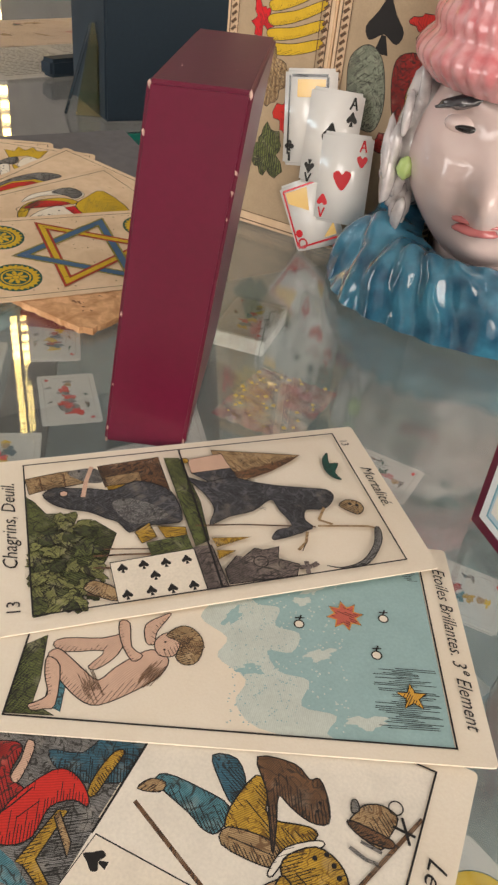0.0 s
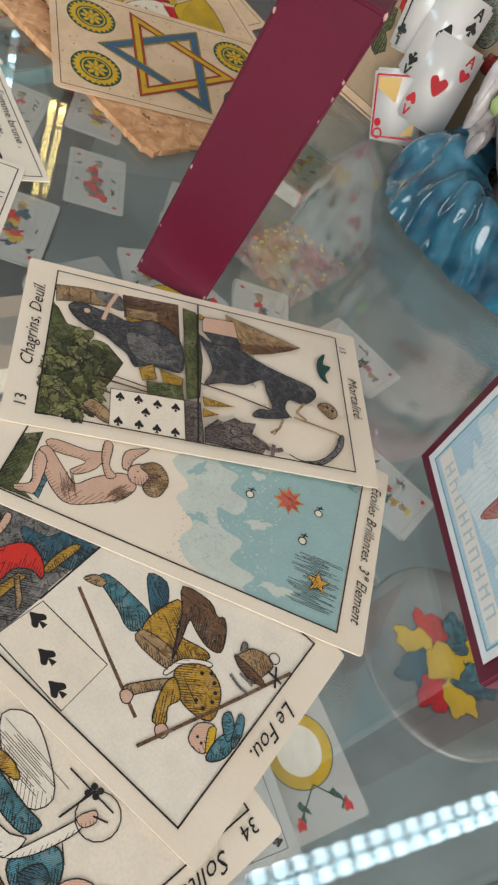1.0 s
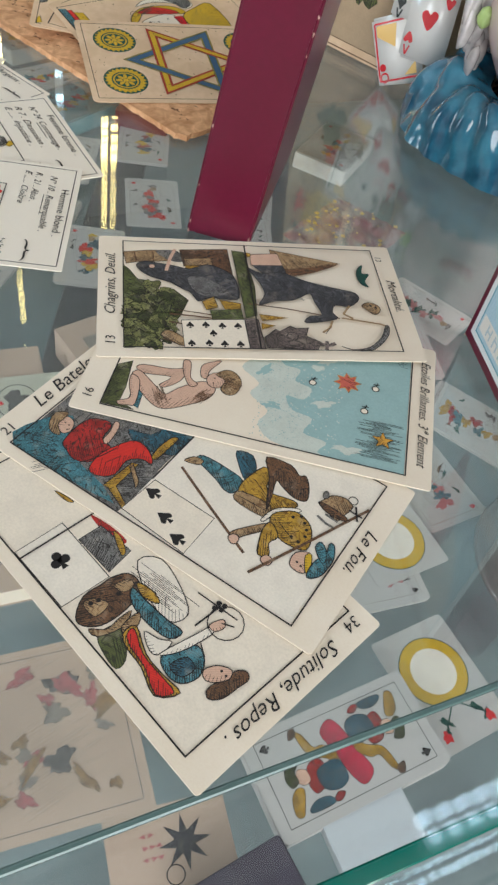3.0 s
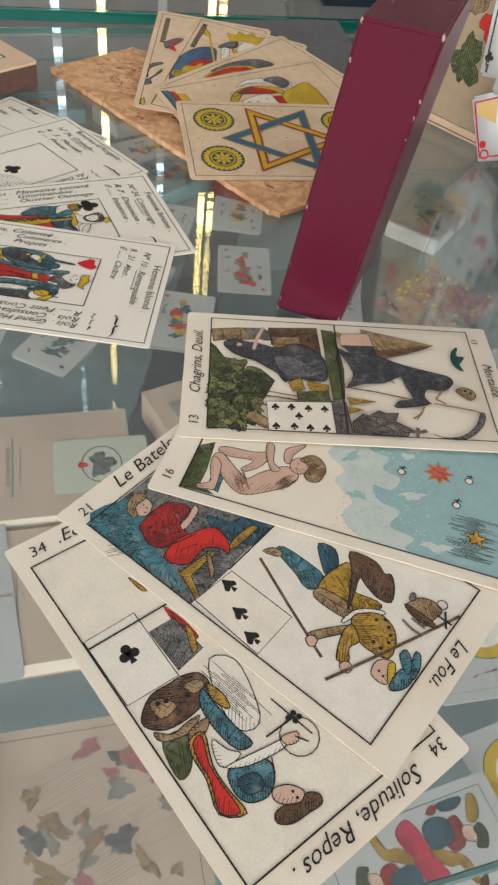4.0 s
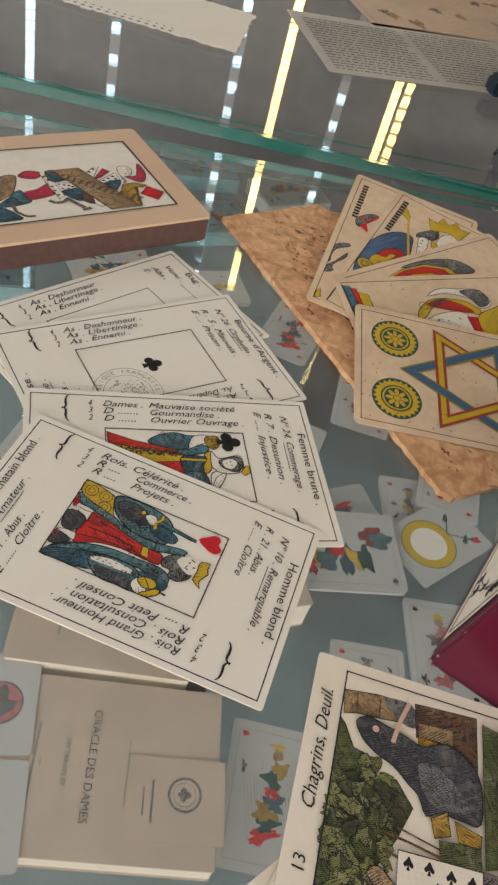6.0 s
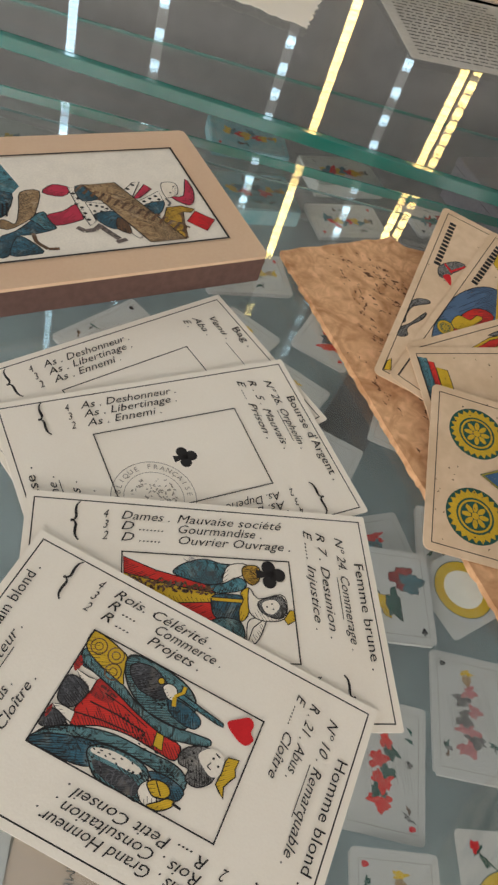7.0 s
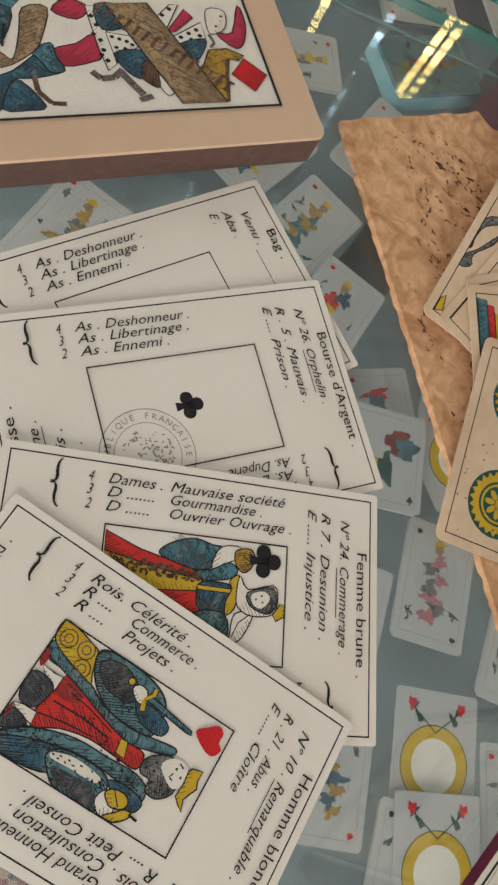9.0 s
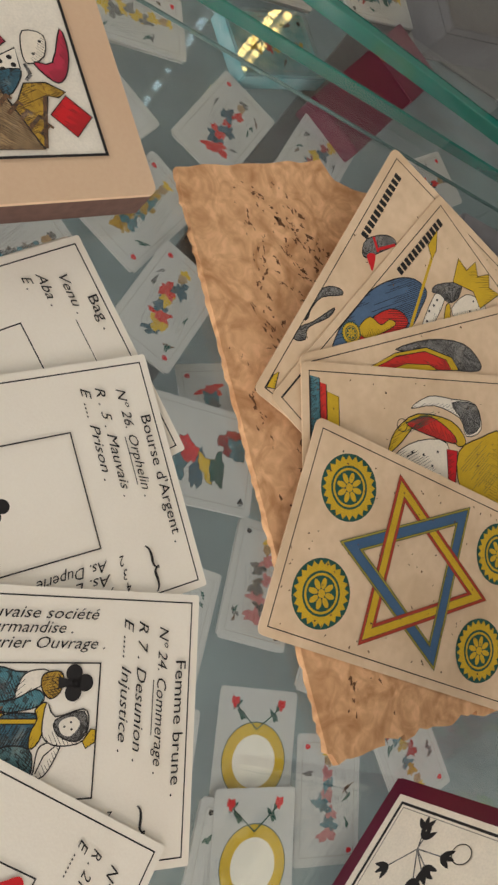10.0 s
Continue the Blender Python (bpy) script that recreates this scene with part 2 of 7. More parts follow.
def add_bm(bm, other, m=None, index=None):
    """Pour the mesh other into bm."""
    if m is not None:
        bmesh.ops.transform(other, matrix=m, verts=other.verts)
    if index is not None:
        for f in other.faces:
            f.material_index = index
    me = bpy.data.meshes.new("tmp")
    other.to_mesh(me)
    other.free()
    bm.from_mesh(me)
    bpy.data.meshes.remove(me)


def structure(name, bm, material, label):
    return tagged(new(name, mesh_of(name, bm, material)), label, name.split("_")[0], kind="structure")


# plane figures in millimetres
def rect(x0, y0, x1, y1):
    return [(x0, y0), (x1, y0), (x1, y1), (x0, y1)]


def line(x0, y0, x1, y1, w):
    d = Vector((x1 - x0, y1 - y0)).normalized() * w / 2
    return [(x0 - d.y, y0 + d.x), (x0 + d.y, y0 - d.x), (x1 + d.y, y1 - d.x), (x1 - d.y, y1 + d.x)]


def disc(x, y, r, n=20, ry=None):
    return [(x + r * math.cos(k * math.tau / n), y + (ry or r) * math.sin(k * math.tau / n)) for k in range(n)]


def blob(x, y, rx, ry, turn=0.0, rough=0.18, seed=0, n=26):
    rnd = random.Random(seed)
    p = [rnd.uniform(0, 6.28) for _ in range(4)]
    a, out = radians(turn), []
    for k in range(n):
        t = k * math.tau / n
        s = 1 + rough * (0.6 * math.sin(3 * t + p[0]) + 0.5 * math.sin(5 * t + p[1]) + 0.4 * math.sin(9 * t + p[2]))
        u, v = rx * s * math.cos(t), ry * s * math.sin(t)
        out.append((x + u * math.cos(a) - v * math.sin(a), y + u * math.sin(a) + v * math.cos(a)))
    return out


def smooth(pts, n=5):
    out, k = [], len(pts)
    for i in range(k):
        p0, p1, p2, p3 = (Vector(pts[(i + j - 1) % k]) for j in range(4))
        for s in range(n):
            t = s / n
            q = 0.5 * ((2 * p1) + (p2 - p0) * t + (2 * p0 - 5 * p1 + 4 * p2 - p3) * t * t + (3 * p1 - p0 - 3 * p2 + p3) * t ** 3)
            out.append((q.x, q.y))
    return out


def star(x, y, r, q, n, turn=0.0):
    return [(x + (r if k % 2 == 0 else q) * math.cos(radians(turn) + k * math.pi / n),
             y + (r if k % 2 == 0 else q) * math.sin(radians(turn) + k * math.pi / n)) for k in range(2 * n)]


def ring(poly, w):
    """Quads that draw the outline of a closed figure w wide."""
    k, out = len(poly), []
    cx, cy = sum(p[0] for p in poly) / k, sum(p[1] for p in poly) / k
    nrm = []
    for i in range(k):
        d = Vector(poly[(i + 1) % k]) - Vector(poly[i - 1])
        v = Vector((d.y, -d.x))
        nrm.append(v.normalized() * w / 2 if v.length > 1e-9 else Vector((0, 0)))
    for i in range(k):
        j = (i + 1) % k
        a, b, na, nb = Vector(poly[i]), Vector(poly[j]), nrm[i], nrm[j]
        out.append([tuple(a + na), tuple(b + nb), tuple(b - nb), tuple(a - na)])
    return out


def frame_lines(x0, y0, x1, y1, w):
    return [rect(x0 - w / 2, y0 - w / 2, x1 + w / 2, y0 + w / 2), rect(x0 - w / 2, y1 - w / 2, x1 + w / 2, y1 + w / 2),
            rect(x0 - w / 2, y0 + w / 2, x0 + w / 2, y1 - w / 2), rect(x1 - w / 2, y0 + w / 2, x1 + w / 2, y1 - w / 2)]


def turned(polys, x, y, deg, s=1.0):
    c, n = math.cos(radians(deg)) * s, math.sin(radians(deg)) * s
    return [[(x + px * c - py * n, y + px * n + py * c) for px, py in p] for p in polys]


def spade(x, y, s, deg=0):
    return turned([smooth([(0, 0.55), (0.2, 0.25), (0.42, -0.05), (0.3, -0.28), (0.05, -0.15), (-0.05, -0.15), (-0.3, -0.28), (-0.42, -0.05), (-0.2, 0.25)], 3),
                   [(0.05, -0.15), (0.16, -0.5), (-0.16, -0.5), (-0.05, -0.15)]], x, y, deg, s)


def club(x, y, s, deg=0):
    return turned([disc(0, 0.24, 0.23), disc(-0.25, -0.08, 0.23), disc(0.25, -0.08, 0.23), rect(-0.1, -0.1, 0.1, 0.1),
                   [(0.05, -0.05), (0.16, -0.5), (-0.16, -0.5), (-0.05, -0.05)]], x, y, deg, s)


def heart(x, y, s, deg=0):
    return turned([smooth([(0, 0.25), (0.2, 0.42), (0.45, 0.3), (0.4, 0.0), (0, -0.5), (-0.4, 0.0), (-0.45, 0.3), (-0.2, 0.42)], 4)], x, y, deg, s)


PALE_INKS = ("uninked cream", "uninked white", "yellow ink", "pale rose ink", "pale blue ink")


def shading(poly, seed, material):
    """Engraver's strokes along one side of a figure: thin parallel lines, clipped by its outline, of uneven length."""
    k = len(poly)
    area = abs(sum(poly[i - 1][0] * poly[i][1] - poly[i][0] * poly[i - 1][1] for i in range(k))) / 2
    if area < 9 or area > 900:
        return []
    rnd = random.Random(seed * 31 + k)
    light = material.name.split(".")[0] in PALE_INKS
    if light and k <= 4:
        return []
    a = radians(rnd.choice((25, 40, 62, 118, 140, 155)))
    c, n = math.cos(a), math.sin(a)
    pts = [(x * c + y * n, -x * n + y * c) for x, y in poly]
    v, top, out = min(p[1] for p in pts) + 0.3, max(p[1] for p in pts), []
    while v < top:
        cuts = sorted(p[0] + (v - p[1]) * (q[0] - p[0]) / (q[1] - p[1]) for p, q in zip(pts, pts[1:] + pts[:1]) if (p[1] > v) != (q[1] > v))
        for u0, u1 in zip(cuts[::2], cuts[1::2]):
            span = u1 - u0
            if span > 1.0:
                e = u0 + span * rnd.uniform(0.2, 0.45 if light else 0.75)
                b = v + rnd.uniform(-0.12, 0.12)
                out.append(line(u0 * c - v * n, u0 * n + v * c, e * c - b * n, e * n + b * c, 0.13 if light else 0.19))
                if not light and rnd.random() < 0.4 and span > 3:
                    f = u1 - span * rnd.uniform(0.05, 0.2)
                    out.append(line(f * c - v * n, f * n + v * c, u1 * c - v * n, u1 * n + v * c, 0.16))
        v += rnd.uniform(0.5, 0.75) * (1.5 if light else 1.0)
    return out


class Prints:
    """Collects flat printed figures, ink by ink, and lays them on a sheet as thin layers."""

    def __init__(self):
        self.jobs = []

    def put(self, material, *polys):
        self.jobs.append((material, [p for q in polys for p in (q if isinstance(q[0], list) else [q])]))
        return self

    def drawn(self, material, poly, w=0.35, edge=None):
        self.put(material, poly)
        strokes = shading(poly, len(self.jobs), material)
        if strokes:
            self.put(edge or BLACK, *strokes)
        return self.put(edge or BLACK, ring(poly, w))

    def lay(self, parent, m, z, name="printed_figure"):
        """m: the pose of the sheet's lower corner; z: height of its face, in millimetres."""
        fine = {}
        for k, (material, polys) in enumerate(self.jobs):
            rows = [(k, p) for p in polys]
            big = len(polys) == 1 and max(p[0] for p in polys[0]) - min(p[0] for p in polys[0]) > 2.4 and max(p[1] for p in polys[0]) - min(p[1] for p in polys[0]) > 2.4
            if big:
                self.layer(parent, m, z, rows, material, name)
            else:
                fine.setdefault(material.name, (material, []))[1].extend(rows)
        for material, rows in fine.values():
            tagged(self.layer(parent, m, z, rows, material, "ink_hatching"), kind="stuff")
        return len(self.jobs)


def _layer(self, parent, m, z, rows, material, name):
    bm = bmesh.new()
    for k, p in rows:
        h = (z + 0.02 + 0.004 * k) * MM
        vs = [bm.verts.new(m @ Vector((x * MM, y * MM, h))) for x, y in p]
        bm.faces.new(vs)
    bmesh.ops.recalc_face_normals(bm, faces=bm.faces[:])
    return part(name, bm, material, parent)


Prints.layer = _layer


def lettering(parent, m, z, text, x, y, size, deg=0.0, material=None, shear=0.25, align='LEFT', width=1.0, long=None):
    """Printed words, size in millimetres, on the sheet that m and z give as in Prints.lay."""
    cu = bpy.data.curves.new("words", 'FONT')
    cu.body, cu.size, cu.shear, cu.align_x, cu.space_character = text, size * MM * 1.35, shear, align, 1.0
    cu.resolution_u = 2
    tmp = bpy.data.objects.new("words", cu)
    scene.collection.objects.link(tmp)
    bpy.context.view_layer.update()
    me = bpy.data.meshes.new_from_object(tmp.evaluated_get(bpy.context.evaluated_depsgraph_get()))
    bpy.data.objects.remove(tmp)
    bpy.data.curves.remove(cu)
    if long:
        width = long * MM / max(1e-6, max(v.co.x for v in me.vertices))
    me.transform(m @ pose(x * MM, y * MM, (z + 0.32) * MM, 0, 0, deg) @ Matrix.Diagonal((width, 1, 1, 1)))
    me.materials.clear()
    me.materials.append(material or BLACK)
    ob = new("lettering", me)
    ob.parent = parent
    return ob


def sheet_bm(w, h, t, r, bend=0.0, nx=12, ny=8, seed=0, ragged=0.0):
    """A card w by h mm and t thick with rounded corners, its lower corner at the origin, curling up by bend mm at its ends."""
    rnd = random.Random(seed)
    pts = []
    for cx, cy, a0 in ((w - r, r, -90), (w - r, h - r, 0), (r, h - r, 90), (r, r, 180)):
        for k in range(4):
            a = radians(a0 + 30 * k)
            pts.append((cx + r * math.cos(a), cy + r * math.sin(a)))
    if ragged:
        dense = []
        for i, p in enumerate(pts):
            q = pts[(i + 1) % len(pts)]
            n = max(1, int(math.dist(p, q) / 3))
            for s in range(n):
                dense.append((p[0] + (q[0] - p[0]) * s / n + rnd.uniform(-1, 1) * ragged, p[1] + (q[1] - p[1]) * s / n + rnd.uniform(-1, 1) * ragged))
        pts = dense
    bm = bmesh.new()
    lo = [bm.verts.new((x * MM, y * MM, 0)) for x, y in pts]
    hi = [bm.verts.new((x * MM, y * MM, t * MM)) for x, y in pts]
    bm.faces.new(lo[::-1])
    bm.faces.new(hi)
    for i in range(len(pts)):
        j = (i + 1) % len(pts)
        bm.faces.new((lo[i], lo[j], hi[j], hi[i]))
    return bm


def card(name, m, w, h, material, label, group="", t=0.45, r=1.2, category="card"):
    """A card of its own: m is the pose of its centre. Returns the thing and the pose of the lower corner in it."""
    ob = thing(name, m, label, category, group)
    corner = pose(-w / 2 * MM, -h / 2 * MM, 0)
    bm = sheet_bm(w, h, t, r)
    bmesh.ops.transform(bm, matrix=corner, verts=bm.verts)
    part("card_stock", bm, material, ob)
    return ob, corner

# ---- the room and the glass case ----
FLOOR, CEIL = -0.95, 1.75
structure("floor", box_bm(-2.6, -2.6, FLOOR - 0.1, 2.6, 2.6, FLOOR), FLOORWOOD, "shop floor in pale grey that imitates a bluish reflection")
structure("ceiling", box_bm(-2.6, -2.6, CEIL, 2.6, 2.6, CEIL + 0.1), CEILPAINT, "plain white painted shop ceiling")


def wall_with_window(name, axis, at, sign, x0, x1, z0, z1, has=True):
    bm = bmesh.new()

    def slab(a0, a1, c0, c1):
        lo, hi = sorted((at, at + 0.12 * sign))
        if axis == 'y':
            box_bm(a0, lo, c0, a1, hi, c1, bm=bm)
        else:
            box_bm(lo, a0, c0, hi, a1, c1, bm=bm)
    if has:
        slab(-2.5, x0, FLOOR, CEIL)
        slab(x1, 2.5, FLOOR, CEIL)
        slab(x0, x1, FLOOR, z0)
        slab(x0, x1, z1, CEIL)
    else:
        slab(-2.5, 2.5, FLOOR, CEIL)
    return structure(name, bm, PLASTER, "painted plaster shop wall" + (" with a window opening" if has else ""))


wall_with_window("wall_south", 'y', -2.5, -1, -1.5, 0.9, 0.0, 1.5)
# unseen wall; its opening is added to go with the side lamp
wall_with_window("wall_west", 'x', -2.5, -1, -0.3, 1.3, 0.1, 1.4)
wall_with_window("wall_north", 'y', 2.5, 1, 0, 0, 0, 0, has=False)
wall_with_window("wall_east", 'x', 2.5, 1, 0, 0, 0, 0, has=False)


def glass_shelf(name, x0, x1, y0, y1, top, thick, label, edge=GLASS_EDGE, deg=0.0):
    ob = thing(name, pose(0, 0, top, 0, 0, deg), label, "glass shelf")
    deep = 0.0045 if edge is GLASS_EDGE else 0.0018
    p = part("pane", box_bm(x0, y0 + deep - 0.0008, -thick, x1, y1 - 0.0010, 0), GLASS, ob)
    p.visible_shadow = False
    for yy, d in ((y0, deep), (y1 - 0.0018, 0.0018)):
        q = part("polished_edge", box_bm(x0, yy, -thick + 0.0004, x1, yy + d, -0.0002, 0.0004, 1), edge, ob, "green polished glass edge" if edge is GLASS_EDGE else "")
        q.visible_shadow = False
    return ob


SX0, SX1 = -0.95, 1.25
glass_shelf("glass_shelf", SX0, SX1, -0.25, 0.31, -0.0028, 0.012, "thick clear glass shelf with green edges")
glass_shelf("glass_plate", SX0 + 0.02, SX1 - 0.02, -0.221, 0.287, 0.0, 0.0024, "thin clear glass plate lying on the shelf", GLASS_RIM)
glass_shelf("glass_shelf", SX0 + 0.06, SX1 - 0.06, 0.341, 0.95, -0.0028, 0.008, "thick clear glass shelf behind the first one", deg=-4.5)
LOW = -0.29
glass_shelf("glass_shelf", SX0, SX1, -0.29, 1.00, LOW, 0.012, "lower glass shelf of the display case")

case = thing("display_case", pose(0, 0, FLOOR), "grey lined shop display case with glass shelves", "display case")
part("plinth", box_bm(SX0 - 0.03, -0.30, 0, SX1 + 0.03, 1.06, 0.42, 0.004), CABINET, case)
part("lining", box_bm(SX0, -0.28, 0.421, SX1, 1.02, 0.427), FELT, case, "pale blue grey lining cloth")
part("back_panel", box_bm(SX0 - 0.03, 1.025, 0.425, SX1 + 0.03, 1.045, 1.45, 0.002), CASEBACK, case, "dark brown case back")
for xx in (SX0 - 0.028, SX1 + 0.002):
    for yy in (0.0, 0.60):
        part("shelf_post", box_bm(xx, yy, 0.42, xx + 0.026, yy + 0.02, 1.45, 0.002), METAL, case, "brushed steel upright")


def bar_under_shelf(x, y, deg):
    """A flat bar under the lower shelf, in the case's own coordinates."""
    bm = box_bm(-0.42, -0.024, -0.022, 0.42, 0.024, -0.0125, 0.001, 1)
    bmesh.ops.transform(bm, matrix=pose(x, y, LOW - FLOOR, 0, 0, deg), verts=bm.verts)
    return bm


def led_strip(m, n, chip, label, pitch=0.014):
    ob = thing("led_strip", m, label, "led strip", "led strips of the case")
    part("tape", box_bm(-0.007, 0, 0, 0.007, 0.0012, n * pitch, 0.0004, 1), STRIP, ob)
    me = mesh_of("led", box_bm(-0.0058, -0.002, -0.0055, 0.0058, -0.0001, 0.0055, 0.0015, 1), chip)
    for k in range(n):
        o = new("led", me)
        o.parent = ob
        o.location = (0, 0, (k + 0.5) * pitch)
    return ob


for x, chip, word, n, pitch in ((-0.34, LED_COOL, "cool white", 42, 0.014), (-0.235, LED_COOL, "cool white", 42, 0.014), (0.120, LED_WARM, "warm yellow", 42, 0.014), (0.292, LED_WARM, "warm yellow", 42, 0.014),
                                (0.310, LED_WARM, "warm yellow", 30, 0.020), (0.052, LED_COOL, "sparse cool white", 16, 0.037), (0.214, LED_COOL, "sparse cool white", 15, 0.041), (-0.120, LED_COOL, "sparse cool white", 14, 0.043)):
    led_strip(pose(x, 1.022, 0.0), n, chip, word + " led strip fixed upright to the case back", pitch)

# rail over the front edge of the case with two rows of small lights looking down
for yy in (-0.195,):
    for xx in (SX0 - 0.028, SX1 + 0.002):
        part("rail_post", box_bm(xx, yy - 0.01, 0.42, xx + 0.026, yy + 0.01, 1.45, 0.002), METAL, case, "brushed steel upright")
    part("top_rail", box_bm(SX0 - 0.028, yy - 0.014, 1.4502, SX1 + 0.028, yy + 0.014, 1.466, 0.002), METAL, case, "brushed steel top rail")
for yy in (-0.188, -0.203):
    led_strip(Matrix.Translation((0.24, yy, 0.5001)) @ Matrix(((0, 0, 1, 0), (1, 0, 0, 0), (0, 1, 0, 0), (0, 0, 0, 1))), 44, LED_RAIL, "cool white led strip under the front top rail", 0.0205)
part("shelf_bar", bar_under_shelf(0.150, 0.455, 66.0), GREYBOARD, case, "dark grey bar under the lower shelf")

# ---- the large cards of the first fan ----
FAN1 = "fan of large engraved fortune cards"
W1, H1 = 118, 68


def sloped(gx, gy):
    """A turn that makes a level plane rise by gx and gy metres for each metre in x and y."""
    return Vector((0, 0, 1)).rotation_difference(Vector((-gx, -gy, 1))).to_matrix().to_4x4()


def fan_card(name, x, y, z, deg, label, group, w=W1, h=H1, material=PAPER, tilt=None, slope=(0, 0), **k):
    m = Matrix.Translation((x, y, z)) @ sloped(*slope) @ pose(0, 0, 0, 0, 0, deg)
    if tilt is not None:
        m = tilt @ m
    return card(name, m, w, h, material, label, group, **k)


c13, K13 = fan_card("fortune_card", 0.0550, -0.0605, 0.0037, -15.7, "cream fortune card printed with a tree and black robes", FAN1, slope=(0.020, -0.008))
cst, KST = fan_card("fortune_card", 0.0429, -0.0996, 0.0022, -32.7, "cream fortune card printed with stars on blue sky", FAN1, slope=(0.004, -0.012))
cfo, KFO = fan_card("fortune_card", 0.0085, -0.1296, 0.0011, -54.8, "cream fortune card printed with yellow coat and three spades", FAN1, slope=(0.003, -0.004))
cso, KSO = fan_card("fortune_card", -0.0155, -0.1527, 0.0001, -68.1, "cream fortune card printed with a red chair and one club", FAN1)

# ---- the smaller lettered cards of the second fan ----
FAN2 = "fan of lettered oracle cards"
W2, H2 = 108, 70
kin, KKI = fan_card("oracle_card", -0.0504, 0.0190, 0.0047, -20.4, "ivory oracle card with a heart and crowned robes", FAN2, W2, H2, PAPER_WHITE, r=0.8, slope=(-0.016, 0.006))
fem, KFE = fan_card("oracle_card", -0.0376, 0.0561, 0.0036, 7.4, "ivory oracle card with a club and red robes", FAN2, W2, H2, PAPER_WHITE, r=0.8, slope=(-0.013, 0.003))
bou, KBO = fan_card("oracle_card", -0.0502, 0.1074, 0.0024, 27.4, "ivory oracle card with one club and a round stamp", FAN2, W2, H2, PAPER_WHITE, r=0.8, slope=(-0.004, 0.003))
des, KDE = fan_card("oracle_card", -0.0635, 0.1312, 0.0012, 40.1, "ivory oracle card with an empty ruled frame", FAN2, W2, H2, PAPER_WHITE, r=0.8)
de2, KD2 = fan_card("oracle_card", -0.0650, 0.1300, 0.0001, 41.0, "ivory oracle card lying under the fan", FAN2, W2, H2, PAPER_WHITE, r=0.8)

# ---- cork slab and the third fan ----
cork = thing("cork_slab", pose(-0.0200, 0.2290, 0.0001, 0, 0, -64.0), "torn slab of pitted brown cork", "cork slab")
_rnd = random.Random(5)
_bm = bmesh.new()
_out = []
for a, b, n, rag in (((0, 0), (0.191, 0), 90, 0.00018), ((0.191, 0), (0.203, 0.078), 26, 0.0022), ((0.203, 0.078), (0.01, 0.092), 26, 0.0012), ((0.01, 0.092), (0.004, 0.066), 6, 0.002), ((0.004, 0.066), (-0.004, 0.062), 3, 0.001), ((-0.004, 0.062), (0, 0), 12, 0.0006)):
    for k in range(n):
        _out.append((a[0] + (b[0] - a[0]) * k / n + _rnd.uniform(-rag, rag), a[1] + (b[1] - a[1]) * k / n + _rnd.uniform(-rag, rag)))
_lo = [_bm.verts.new((x + _rnd.uniform(-.0005, .0005), y + _rnd.uniform(-.0005, .0005), 0)) for x, y in _out]
_hi = [_bm.verts.new((x, y, 0.0026)) for x, y in _out]
_bm.faces.new(_lo[::-1])
_bm.faces.new(_hi)
for i in range(len(_out)):
    j = (i + 1) % len(_out)
    _bm.faces.new((_lo[i], _lo[j], _hi[j], _hi[i]))
bmesh.ops.recalc_face_normals(_bm, faces=_bm.faces[:])
part("slab", _bm, CORK, cork)
_bm = bmesh.new()
_seams = [(_rnd.uniform(0.006, 0.18), _rnd.uniform(0.006, 0.058), _rnd.uniform(-0.4, 0.9)) for _ in range(34)]
for k in range(620):
    sx, sy, sa = _seams[k % 34]
    d = _rnd.gauss(0, 0.010)
    x, y = sx + d * math.cos(sa), sy + d * math.sin(sa) + 0.0016 * math.sin(d * 700 + k % 34) + _rnd.gauss(0, 0.0006)
    if not (0.004 < x < 0.188 and 0.001 < y < 0.064):
        continue
    q = blob(0, 0, _rnd.uniform(0.3, 1.1) * (2.4 if k % 13 == 0 else 1), _rnd.uniform(0.12, 0.45) * (1.7 if k % 13 == 0 else 1), math.degrees(sa) + _rnd.uniform(-40, 40), 0.5, k, 9)
    _bm.faces.new([_bm.verts.new((x + u * MM, y + v * MM, 0.00266)) for u, v in q])
tagged(part("pits", _bm, CORK_PIT, cork, "dark pits and cracks in the cork"), kind="stuff")

prop = thing("card_rest", pose(0.118, 0.205, 0), "dark grey board wedge under the fanned cards", "card rest")
_bm = box_bm(-0.03, -0.035, 0.0001, 0.05, 0.05, 0.020, 0.001)
for v in _bm.verts:
    if v.co.z > 0.005:
        v.co.z += (v.co.y - 0.05) * 0.15 + 0.0012
part("board", _bm, GREYBOARD, prop)

FAN3 = "fan of old coin suit cards on cork"
W3, H3 = 107, 70


def corner_card(name, x, y, layer, deg, label):
    """A card of the third fan whose upper left corner lies at x, y; the fan climbs away from the front."""
    a = radians(deg)
    u, v = W3 / 2 * MM, -H3 / 2 * MM
    cx, cy = x + u * math.cos(a) - v * math.sin(a), y + u * math.sin(a) + v * math.cos(a)
    return fan_card(name, cx, cy, 0.0045 + 0.15 * (cy - 0.14) + 0.0008 * layer, deg, label, FAN3, w=W3, h=H3, material=PAPER_OLD, slope=(0, 0.15), r=2.5)


